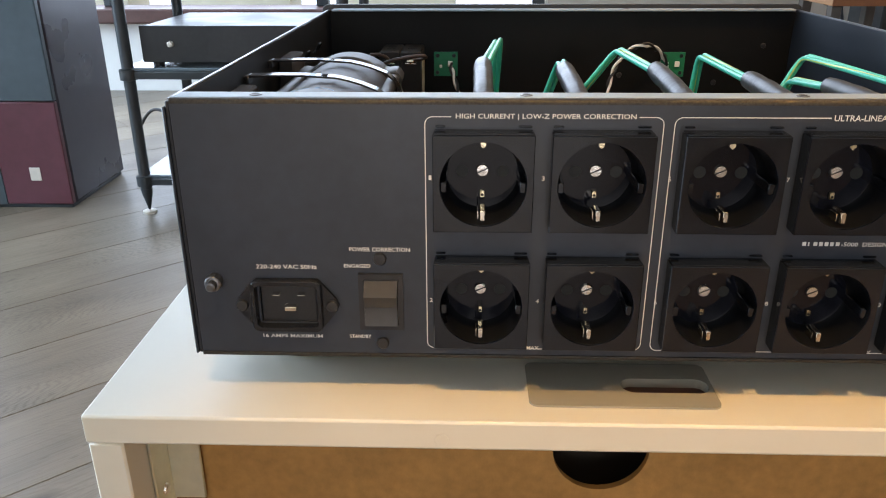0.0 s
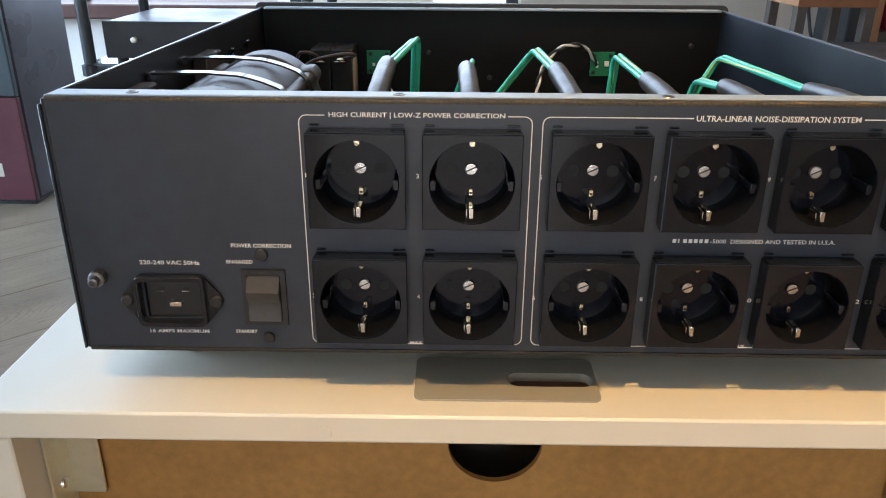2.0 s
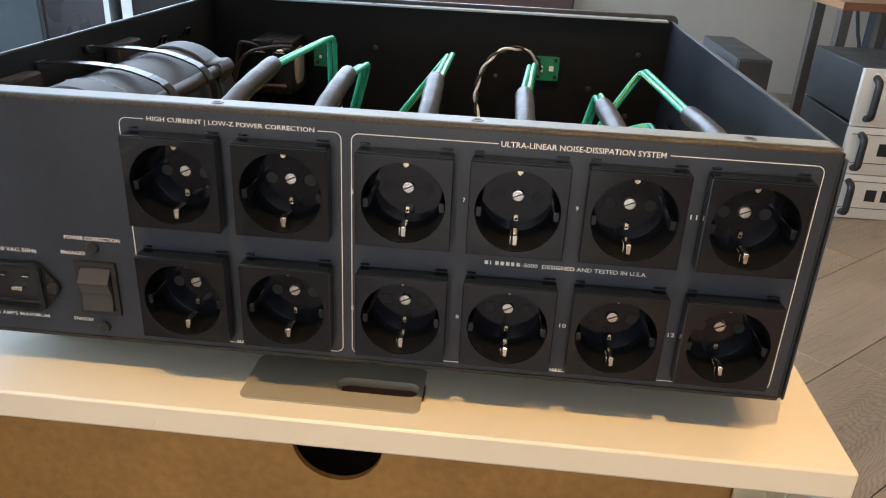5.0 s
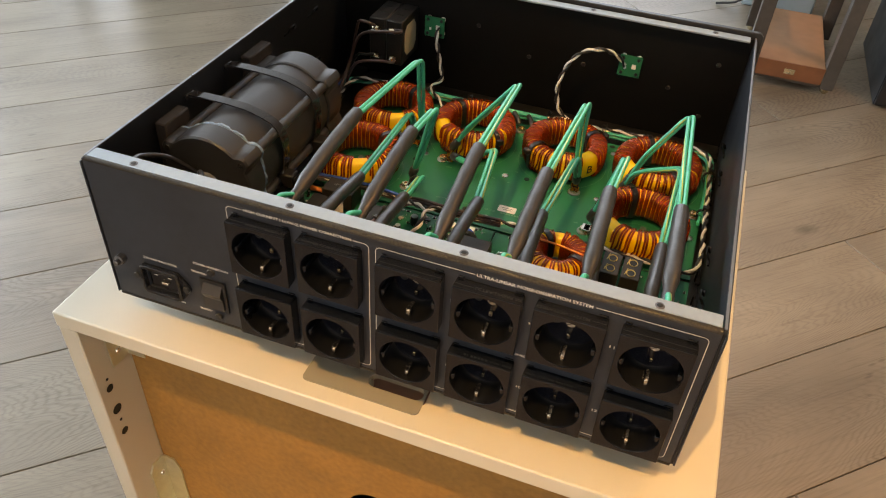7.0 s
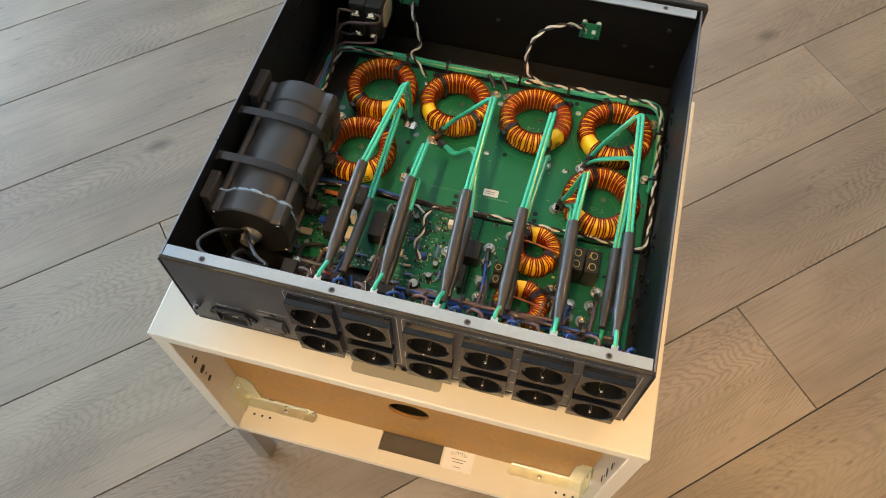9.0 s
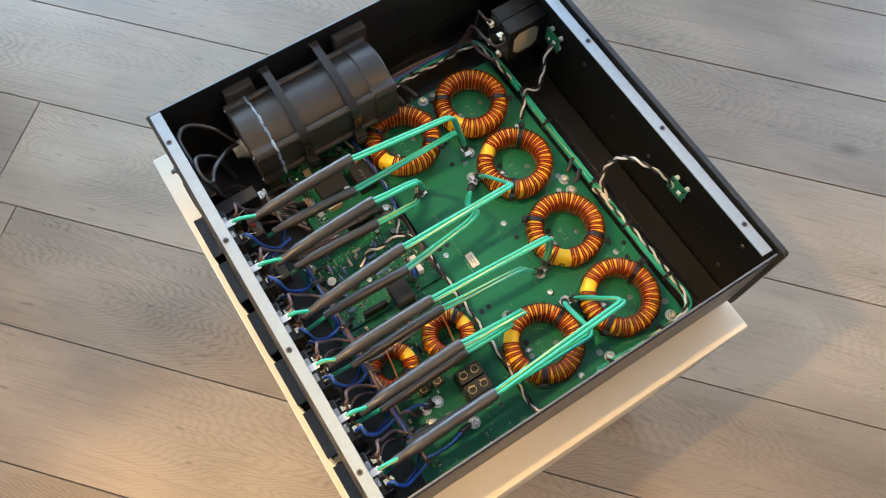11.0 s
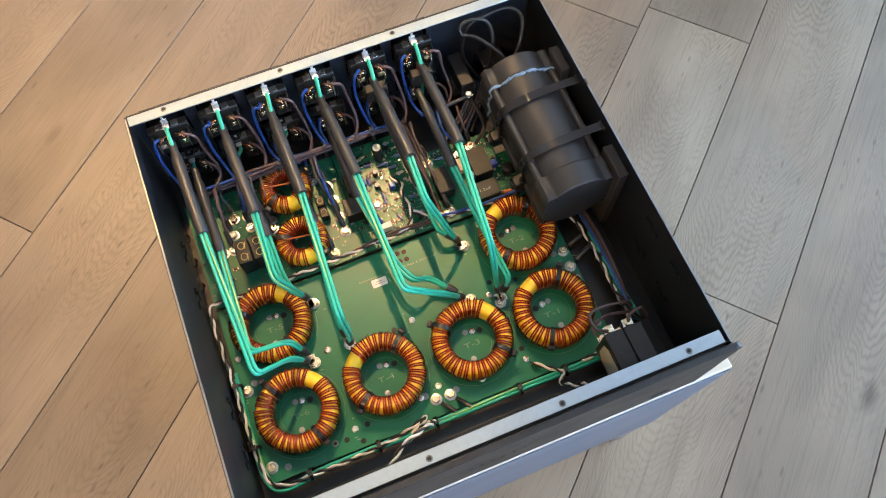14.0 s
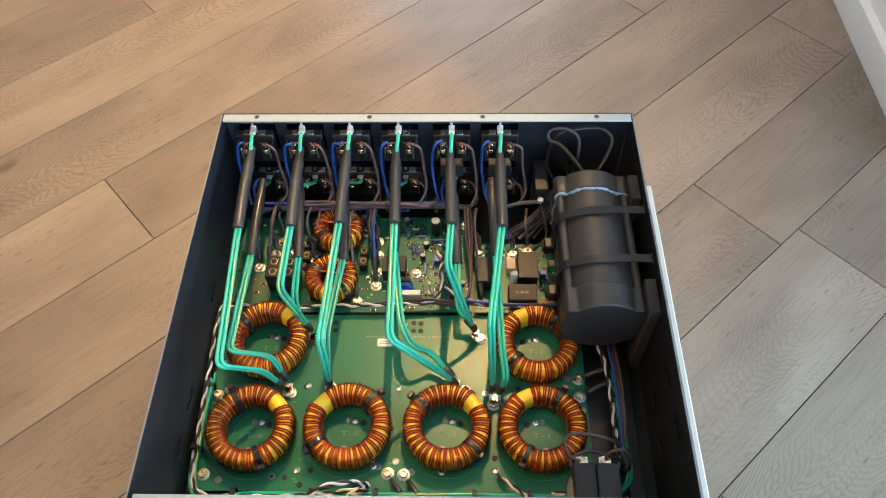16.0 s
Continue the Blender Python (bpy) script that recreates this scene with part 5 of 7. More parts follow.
# -- socket backs --
def tab_block(x, z, upper, caps):
    """The back of a socket: stepped housing, two brass clamps and the upright silver earth tab."""
    y = RY + 0.0022
    b = part("socket_back", Geo().box(x - 0.0205, x + 0.0205, y + 0.0075, y + 0.0165, z - 0.0195, z + 0.0195, 0.001).box(x - 0.0165, x - 0.0045, y + 0.0166, y + 0.0235, z - 0.012, z + 0.010, 0.0008).box(x + 0.0045, x + 0.0165, y + 0.0166, y + 0.0235, z - 0.012, z + 0.010, 0.0008), RELAY_BLACK, unit)
    zt = z + 0.0215 if upper else z + 0.010
    part("earth_tab", Geo().box(x - 0.0032, x + 0.0032, y + 0.0108, y + 0.0120, zt - 0.006, zt + 0.008, 0.0003).box(x - 0.0032, x + 0.0032, y + 0.0121, y + 0.0210, zt + 0.0040, zt + 0.0050, 0.0003).box(x - 0.0013, x + 0.0013, y + 0.0112, y + 0.0119, zt + 0.0081, zt + 0.0125), TAB_METAL, b, "bright earth tab")
    for s in (-1, 1):
        part("clamp", Geo().box(x + s * 0.0105 - 0.0032, x + s * 0.0105 + 0.0032, y + 0.0236, y + 0.0262, z + 0.000, z + 0.0065, 0.0005).box(x + s * 0.0105 - 0.0028, x + s * 0.0105 + 0.0028, y + 0.0175, y + 0.0235, z + 0.0102, z + 0.0118, 0.0004), BRASS, b, "brass clamp")
        part("clamp_screw", Geo().lathe([(0.0014, 0), (0.0013, 0.0008), (0.0005, 0.0010)], rot_to((x + s * 0.0105, y + 0.0262, z + 0.003), (0, 1, 0)), 10), BRASS, b)
        part("contact_spring", Geo().tube(bent_path([(x + s * 0.0045, y + 0.0190, z + 0.0110), (x + s * 0.0060, y + 0.0215, z + 0.0135), (x + s * 0.0095, y + 0.0225, z + 0.0138), (x + s * 0.0125, y + 0.0255, z + 0.0095)], 0.002), 0.0006, 5), COPPER_BRIGHT, b)
        part("contact_leaf", Geo().box(x + s * 0.0152 - 0.0005, x + s * 0.0152 + 0.0005, y + 0.0236, y + 0.0275, z - 0.006, z + 0.009, 0.0002).box(x + s * 0.0080 - 0.0038, x + s * 0.0080 + 0.0038, y + 0.0085, y + 0.0155, z + 0.0196, z + 0.0202, 0.0002), WASHER, b, "steel contact leaf")
        part("contact_slot", Geo().box(x + s * 0.0170 - 0.0022, x + s * 0.0170 + 0.0022, y + 0.0120, y + 0.0150, z + 0.0196, z + 0.0199), HOLE, b)
        part("housing_rib", Geo().box(x + s * 0.0185 - 0.0010, x + s * 0.0185 + 0.0010, y + 0.0166, y + 0.0225, z - 0.014, z + 0.014, 0.0004).box(x + s * 0.0172 - 0.0022, x + s * 0.0172 + 0.0022, y + 0.0166, y + 0.0195, z - 0.0175, z - 0.0145, 0.0004), BLACK_PLASTIC, b)
    yb = y + 0.020
    if upper:
        blue = [(x + 0.0115, yb, z + 0.011), (x + 0.0125, yb + 0.004, z + 0.0165), (x + 0.0185, yb + 0.006, z + 0.014), (x + 0.0205, yb + 0.012, z - 0.012), (x + 0.0165, yb + 0.026, z - 0.040), (x + 0.010, yb + 0.040, 0.608)]
        mauve = [(x - 0.0115, yb, z + 0.011), (x - 0.0130, yb + 0.006, z + 0.0155), (x - 0.0220, yb + 0.010, z + 0.0125), (x - 0.0255, yb + 0.016, z - 0.010), (x - 0.0290, yb + 0.028, z - 0.036), (x - 0.020, yb + 0.042, 0.612)]
    else:
        blue = [(x + 0.0115, yb, z + 0.011), (x + 0.0130, yb + 0.006, z + 0.0150), (x + 0.0170, yb + 0.014, z + 0.006), (x + 0.010, yb + 0.030, z - 0.004), (x - 0.004, yb + 0.042, 0.604)]
        mauve = [(x - 0.0115, yb, z + 0.011), (x - 0.0150, yb + 0.006, z + 0.0155), (x - 0.0220, yb + 0.012, z + 0.012), (x - 0.0235, yb + 0.024, z + 0.002), (x - 0.010, yb + 0.042, 0.609)]
    j = lambda pts: [(a + rnd_in.uniform(-0.0015, 0.0015), b2 + rnd_in.uniform(-0.0015, 0.0015), c + rnd_in.uniform(-0.002, 0.002)) for a, b2, c in pts]
    part("blue_wire", Geo().tube(smooth_path(j(blue), 0.004), 0.0016, 7), BLUE_WIRE, b, "", 60)
    part("brown_wire", Geo().tube(smooth_path(j(mauve), 0.004), 0.0016, 7), MAUVE_WIRE, b, "", 60)
    if caps:
        part("suppressor", Geo().box(x - 0.0125, x + 0.0125, y + 0.0300, y + 0.0410, z - 0.020, z - 0.001, 0.0012), RELAY_BLACK, b, "black block capacitor")
        for s in (-1, 1):
            part("bare_lead", Geo().tube(bent_path([(x + s * 0.0105, y + 0.024, z + 0.010), (x + s * 0.0140, y + 0.033, z + 0.011), (x + s * 0.0100, y + 0.036, z - 0.002)], 0.002), 0.0005, 5), NICKEL, b)
        if caps == 2:
            part("disc_part", Geo().lathe([(0.001, -0.002), (0.0042, -0.0014), (0.0042, 0.0014), (0.001, 0.002)], rot_to((x + 0.0, y + 0.0345, z + 0.005), (0.3, 1, 0.2)), 18), RED_PLASTIC, b, "dark red disc part")


for k, x in enumerate(UX):
    tab_block(x, UZ, True, {0: 2, 1: 1}.get(k, 0))
    tab_block(x - 0.004, LZ, False, 0)

# -- the harness across the rear and its drops to the bolts --
har = part("harness_wire", Geo().tube(smooth_path([(0.198, -0.158, 0.596), (0.14, -0.163, 0.612), (0.07, -0.160, 0.613), (0.0, -0.160, 0.612), (-0.05, -0.162, 0.606)], 0.008), 0.0018, 7), MAUVE_WIRE, unit, "bundle of blue and brown wires", 60)
for k in range(7):
    dy, dz = rnd_in.uniform(-0.004, 0.004), rnd_in.uniform(-0.004, 0.004)
    xs = [0.195 - 0.012 * k, 0.13, 0.06, 0.0, -0.04 + 0.01 * k]
    part("harness_wire", Geo().tube(smooth_path([(x, -0.160 + dy + rnd_in.uniform(-0.002, 0.002), 0.610 + dz + rnd_in.uniform(-0.002, 0.002)) for x in xs], 0.008), 0.0016, 7), (MAUVE_WIRE, BLUE_WIRE, MAUVE_WIRE, GREY_WIRE)[k % 4], har, "", 60)
BOLTS_REAR = [(0.171, -0.115, left_b), (0.165, -0.134, left_b), (0.187, -0.098, left_b), (0.175, -0.098, left_b), (0.127, -0.117, left_b), (0.128, -0.107, left_b),
              (0.070, -0.147, strip_b), (0.056, -0.134, strip_b), (0.055, -0.115, strip_b), (0.055, -0.093, strip_b), (0.055, -0.074, strip_b), (0.012, -0.090, mid_b),
              (-0.041, -0.158, mid_b), (-0.059, -0.118, right_b), (-0.096, -0.116, right_b), (-0.113, -0.120, right_b), (-0.060, -0.052, right_b), (0.075, -0.054, strip_b), (0.150, -0.118, left_b), (0.150, -0.132, left_b)]
for i, (x, y, b) in enumerate(BOLTS_REAR):
    bolt(x, y, PZ + (0.001 if b is mid_b else 0), b, 0.0044, (SCREW, BRASS)[i % 4 == 1])
    if b is not mid_b:
        hx, hz = x + rnd_in.uniform(-0.006, 0.010), 0.606 + rnd_in.uniform(-0.004, 0.006)
        col_w = (MAUVE_WIRE, GREY_WIRE, BLUE_WIRE, MAUVE_WIRE)[i % 4]
        ymid = min(-0.135, y - 0.018)
        pth = smooth_path([(hx, -0.160, hz), (hx + 0.002, ymid, hz - 0.002), (x + 0.001, y - 0.013, PZ + 0.012), (x, y - 0.006, PZ + 0.0055)], 0.004)
        part("drop_wire", Geo().tube(pth, 0.0016, 7), col_w, har, "", 60)
        k = max(2, int(len(pth) * 0.35))
        part("terminal_boot", Geo().tube(pth[-k:], 0.0030, 9), SLEEVE, har, "black boot", 60)
for tx in (0.165, 0.10, 0.045, -0.01):
    part("cable_tie", Geo().lathe([(0.0075, -0.0016), (0.0082, -0.0016), (0.0082, 0.0016), (0.0075, 0.0016)], rot_to((tx, -0.160, 0.611), (1, 0, 0)), 18, False), TIE, har)


# -- small parts on the boards --
def relay(x0, x1, y0, y1, h, parent, material=RELAY_BLACK, label="black relay"):
    return part("relay", Geo().box(min(x0, x1), max(x0, x1), min(y0, y1), max(y0, y1), PZ + 0.0012, PZ + h, 0.0007), material, parent, label)


def resistor(x, y, z, ang, ln, r, material, parent):
    m = pose(x, y, z, 90, 0, ang)
    o = part("resistor", Geo().lathe([(r * 0.5, -ln / 2), (r, -ln * 0.42), (r * 0.86, -ln * 0.2), (r * 0.86, ln * 0.2), (r, ln * 0.42), (r * 0.5, ln / 2)], m, 12), material, parent)
    part("lead", Geo().tube([m @ Vector((0, 0, -ln * 0.9)), m @ Vector((0, 0, ln * 0.9))], 0.0004, 5), NICKEL, o)
    return o


def can(x, y, r, h, parent, sleeve_mat=BLACK_PLASTIC):
    o = part("electrolytic_capacitor", Geo().lathe([(r, 0.001), (r, h - 0.0008), (r * 0.93, h - 0.0002)], pose(x, y, PZ), 20), sleeve_mat, parent, "small can capacitor")
    part("can_top", Geo().lathe([(r * 0.92, h - 0.0001), (r * 0.86, h + 0.0003), (0.0004, h + 0.0002)], pose(x, y, PZ), 20), ALU, o)


relay(-0.0555, -0.0735, -0.100, -0.069, 0.019, right_b)
relay(-0.0995, -0.1215, -0.108, -0.074, 0.019, right_b)
fc = relay(-0.0885, -0.1185, -0.066, -0.0455, 0.019, right_b, RELAY_BLACK, "dark film capacitor with pale print")
lettering("printed_lettering", "1.2uF", (-0.1035, -0.0555, PZ + 0.0192), 0.0030, 0.0135, PAD, fc, FLAT, 0.0)
part("tan_box", Geo().box(-0.0975, -0.0880, -0.106, -0.0905, PZ + 0.001, PZ + 0.011, 0.0005), LABEL_TAN, right_b)
can(-0.0955, -0.0785, 0.0040, 0.020, right_b, LABEL_WHITE)
part("trimmer", Geo().box(-0.1315, -0.1240, -0.0915, -0.0840, PZ + 0.001, PZ + 0.009, 0.0005), BLUE_PLASTIC, right_b, "blue trimmer")
resistor(-0.1305, -0.0505, PZ + 0.004, 90, 0.016, 0.0027, ORANGE_PART, right_b)
part("tan_box", Geo().box(-0.150, -0.136, -0.108, -0.100, PZ + 0.0005, PZ + 0.003, 0.0003), LABEL_TAN, right_b)
part("choke", Geo().lathe([(0.0065, 0.001), (0.0065, 0.012), (0.005, 0.013)], pose(-0.139, -0.075, PZ), 20), BLACK_PLASTIC, right_b)
relay(0.0480, 0.0220, -0.101, -0.080, 0.021, mid_b)
rl = relay(0.0380, 0.0330, -0.135, -0.108, 0.016, mid_b)
part("blue_disc", Geo().lathe([(0.0072, -0.0022), (0.0078, 0), (0.0072, 0.0022)], rot_to((0.021, -0.0665, PZ + 0.0095), (0.15, 1, 0.1)), 24), BLUE_PLASTIC, mid_b, "blue disc varistor")
part("dark_disc", Geo().lathe([(0.0082, -0.0022), (0.0088, 0), (0.0082, 0.0022)], rot_to((0.024, -0.0720, PZ + 0.0105), (0.15, 1, 0.1)), 24), RELAY_BLACK, mid_b)
part("white_block", Geo().box(0.006, 0.026, -0.0625, -0.056, PZ + 0.001, PZ + 0.012, 0.0005), LABEL_WHITE, mid_b)
can(-0.0095, -0.146, 0.0052, 0.025, mid_b)
can(0.001, -0.126, 0.0032, 0.010, mid_b)
can(0.0045, -0.1105, 0.0030, 0.009, mid_b)
part("trimmer", Geo().box(-0.0145, -0.0080, -0.1075, -0.1010, PZ + 0.002, PZ + 0.010, 0.0005), BLUE_PLASTIC, mid_b, "blue trimmer")
for x, y, a, ln, mt in ((0.002, -0.094, 0, 0.015, BLUE_PART), (0.011, -0.120, 0, 0.010, BLUE_PART), (0.0155, -0.121, 0, 0.009, BLUE_PART), (-0.012, -0.1345, 90, 0.010, BLUE_PART), (-0.020, -0.128, 90, 0.009, BLUE_PART), (-0.025, -0.118, 90, 0.009, LABEL_TAN),
                        (-0.019, -0.094, 0, 0.010, BLUE_PART), (-0.031, -0.140, 90, 0.009, BLUE_PART), (-0.034, -0.105, 0, 0.009, LABEL_TAN), (-0.028, -0.085, 90, 0.008, BLUE_PART), (0.014, -0.150, 90, 0.008, LABEL_TAN), (0.022, -0.142, 0, 0.008, BLUE_PART)):
    resistor(x, y, PZ + 0.0038, a, ln, 0.0018, mt, mid_b)
for x0, x1, y0, y1 in ((0.1395, 0.1545, -0.0930, -0.0660), (0.1560, 0.1710, -0.0930, -0.0660)):
    b = relay(x0, x1, y0, y1, 0.031, left_b, RELAY_BLACK, "black film capacitor with gold pen marks")
    for yy in (y0 + 0.0070, y1 - 0.0070):
        g = Geo()
        cx = (x0 + x1) / 2
        ring = [(cx + 0.0034 * math.cos(radians(a)), yy + 0.0040 * math.sin(radians(a)), PZ + 0.0312) for a in range(0, 360, 30)]
        g.tube(ring, 0.00045, 4, True)
        g.tube([(cx - 0.0045, yy - 0.003, PZ + 0.0312), (cx - 0.0030, yy + 0.0045, PZ + 0.0312)], 0.00045, 4)
        part("pen_mark", g, GOLD_INK, b)
for x, y in ((0.1340, -0.108), (0.1340, -0.124), (0.0700, -0.100), (0.0700, -0.114)):
    b = relay(x - 0.0045, x + 0.0045, y - 0.006, y + 0.006, 0.012, left_b if x > 0.08 else strip_b, RELAY_BLACK, "small black relay with a gold pen mark")
    part("pen_mark", Geo().tube([(x + 0.003 * math.cos(radians(a)), y + 0.0035 * math.sin(radians(a)), PZ + 0.0122) for a in range(0, 360, 40)], 0.0004, 4, True), GOLD_INK, b)
# tiny surface parts, solder pads and printed marks, past counting
chips, pads, marks, tans = Geo(), Geo(), Geo(), Geo()
FIELDS = [(-0.048, 0.038, -0.166, -0.044, PZ + 0.001, 420), (-0.158, -0.124, -0.130, -0.044, PZ, 170), (-0.122, -0.056, -0.130, -0.110, PZ, 70), (0.082, 0.210, -0.166, -0.044, PZ, 90), (0.042, 0.078, -0.166, -0.044, PZ, 50)]
for bx0, bx1, by0, by1, z, n in FIELDS:
    for k in range(n):
        x, y = rnd_in.uniform(bx0, bx1), rnd_in.uniform(by0, by1)
        w, d = rnd_in.choice(((0.0016, 0.0008), (0.0008, 0.0016), (0.0010, 0.0010), (0.0022, 0.0013), (0.0007, 0.0005)))
        q = rnd_in.random()
        if q < 0.30:
            chips.box(x - w, x + w, y - d, y + d, z + 0.0001, z + rnd_in.uniform(0.0008, 0.0018))
            pads.box(x - w * 1.35, x - w * 1.02, y - d * 0.9, y + d * 0.9, z + 0.0001, z + 0.0008)
            pads.box(x + w * 1.02, x + w * 1.35, y - d * 0.9, y + d * 0.9, z + 0.0001, z + 0.0008)
        elif q < 0.40:
            tans.box(x - w, x + w, y - d, y + d, z + 0.0001, z + rnd_in.uniform(0.0010, 0.0026))
        elif q < 0.66:
            pads.lathe([(w * 0.8, 0.0001), (w * 0.4, 0.0008)], pose(x, y, z), 8)
        else:
            w = rnd_in.uniform(0.0008, 0.0028)
            marks.box(x - w, x + w, y - 0.0004, y + 0.0004, z + 0.0001, z + 0.00016)
# printed marks on the large board, beside its bolts
for x, y in LUGS + [(b[0], b[1]) for b in ((0.206, 0.056), (-0.156, 0.037), (0.031, 0.135), (-0.07, 0.131), (0.117, 0.132), (0.024, 0.048))]:
    for k in range(3):
        w = rnd_in.uniform(0.0008, 0.0020)
        cx, cy = x + rnd_in.uniform(-0.012, 0.012), y + rnd_in.choice((-1, 1)) * rnd_in.uniform(0.008, 0.011)
        marks.box(cx - w, cx + w, cy - 0.0005, cy + 0.0005, PZ + 0.0001, PZ + 0.00018)
tagged(part("chip_scatter", chips, RELAY_BLACK, mid_b), kind="stuff")
tagged(part("solder_scatter", pads, WASHER, mid_b), kind="stuff")
tagged(part("tan_scatter", tans, LABEL_TAN, mid_b), kind="stuff")
tagged(part("print_scatter", marks, SILK, mid_b), kind="stuff")
# more parts that can be told apart: upright cans, diodes, film blocks
for x, y, r, h in ((-0.030, -0.060, 0.0034, 0.010), (-0.040, -0.075, 0.0026, 0.008), (-0.022, -0.155, 0.0030, 0.011), (0.024, -0.158, 0.0032, 0.012), (-0.148, -0.060, 0.0036, 0.012), (-0.135, -0.120, 0.0030, 0.010)):
    can(x, y, r, h, mid_b if x > -0.05 else right_b)
for x, y, a, mt in ((-0.006, -0.066, 20, BLUE_PART), (-0.044, -0.135, 90, BLUE_PART), (-0.036, -0.150, 0, RELAY_BLACK), (0.006, -0.140, 90, BLUE_PART), (0.030, -0.148, 0, RELAY_BLACK), (-0.152, -0.085, 0, RELAY_BLACK), (-0.146, -0.125, 90, BLUE_PART), (-0.112, -0.122, 90, ORANGE_PART), (-0.075, -0.118, 90, BLUE_PART), (0.095, -0.105, 90, RELAY_BLACK), (0.120, -0.055, 90, RELAY_BLACK), (0.195, -0.155, 90, RELAY_BLACK)):
    resistor(x, y, PZ + 0.0036, a, 0.0085, 0.0016, mt, mid_b if -0.05 < x < 0.04 else left_b if x > 0.04 else right_b)


# -- the large film capacitor on the side wall --
CX, CZ0, CY0, CY1 = -0.1730, 0.6420, -0.1515, 0.0135
CAP_R, END_R, ROD_R = 0.0372, 0.0390, 0.0400
ALONG = lambda x, y, z: Matrix.Translation((x, y, z)) @ pose(0, 0, 0, 90, 0, 0)


def drum(y0, y1, r, rounding):
    return Geo().lathe([(r - rounding, 0.0), (r, rounding), (r, (y1 - y0) - rounding), (r - rounding, (y1 - y0))], ALONG(CX, y1, CZ0), 64)


def lobed_cap(y0, y1):
    """An end cap: a drum whose outline swells softly into four lobes for the tie rods."""
    n, g = 128, Geo()
    out = []
    for k in range(n):
        a = 2 * math.pi * k / n
        r = END_R
        for lobe in LOBES:
            d = (math.degrees(a) - lobe + 180) % 360 - 180
            r = max(r, END_R + 0.0066 * math.exp(-(d / 8.5) ** 4)) if abs(d) < 20 else r
        out.append((r * math.cos(a), r * math.sin(a)))
    rows = [(0.97, y0), (1.0, y0 + 0.0016), (1.0, y1 - 0.0016), (0.97, y1)]
    g.add([(CX + u * q, y, CZ0 + w * q) for q, y in rows for u, w in out], [(r * n + k, (r + 1) * n + k, (r + 1) * n + (k + 1) % n, r * n + (k + 1) % n) for r in range(3) for k in range(n)] + [tuple(range(n)), tuple(3 * n + k for k in range(n))[::-1]])
    return g


LOBES = (35, 145, -35, -145)
capc = part("film_capacitor", drum(CY0 + 0.02, CY1 - 0.02, CAP_R, 0.0004), CAP_BLACK, unit, "large dark grey film capacitor strapped to the side", 35)
for y0, y1 in ((CY0, CY0 + 0.0235), (CY1 - 0.0265, CY1)):
    part("end_cap", lobed_cap(y0, y1), CAP_BLACK, capc, "", 35)
for a in LOBES:
    px, pz = CX + ROD_R * math.cos(radians(a)), CZ0 + ROD_R * math.sin(radians(a))
    part("tie_rod", Geo().lathe([(0.0044, 0), (0.0044, CY1 - CY0 - 0.030)], ALONG(px, CY1 - 0.015, pz), 16), CAP_BLACK, capc, "", 35)
    part("cap_screw", Geo().lathe([(0.0020, 0), (0.0018, 0.0006)], rot_to((px, CY1 - 0.0002, pz), (0, 1, 0)), 10), HOLE, capc)
    part("cap_screw", Geo().lathe([(0.0024, 0), (0.0022, 0.0012)], rot_to((px, CY0 + 0.0002, pz), (0, -1, 0)), 10), NICKEL, capc)
part("rear_stopper", Geo().lathe([(0.0110, 0), (0.0105, 0.004), (0.0075, 0.008), (0.0066, 0.0125), (0.0015, 0.013)], rot_to((CX, CY0, CZ0 - 0.003), (0, -1, 0)), 24), surface("milky_stopper", (0.20, 0.20, 0.19), 0.25, 0, 0.35, 300, 0.5, 300), capc, "milky stopper")
bead = []
for k in range(90):
    a = radians(-50 + 230 * k / 89)
    deg = math.degrees(a)
    lob = sum(0.0062 * math.exp(-((deg - q) / 9.0) ** 4) for q in (35, 145, -35))
    bead.append((CX + (0.0376 + lob) * math.cos(a), CY0 + 0.0245 + 0.0004 * math.sin(k * 0.5) + rnd_in.uniform(-0.0004, 0.0004), CZ0 + (0.0376 + lob) * math.sin(a)))
part("glue_bead", Geo().tube(bead, 0.0016, 6, False, [0.0016 + 0.0008 * math.sin(k * 1.1) * math.sin(k * 0.37) for k in range(90)]), GLUE, capc, "bluish glue bead", 60)
NYLON = surface("nylon_strap", (0.020, 0.020, 0.022), 0.09, 0, 0.1, 100)
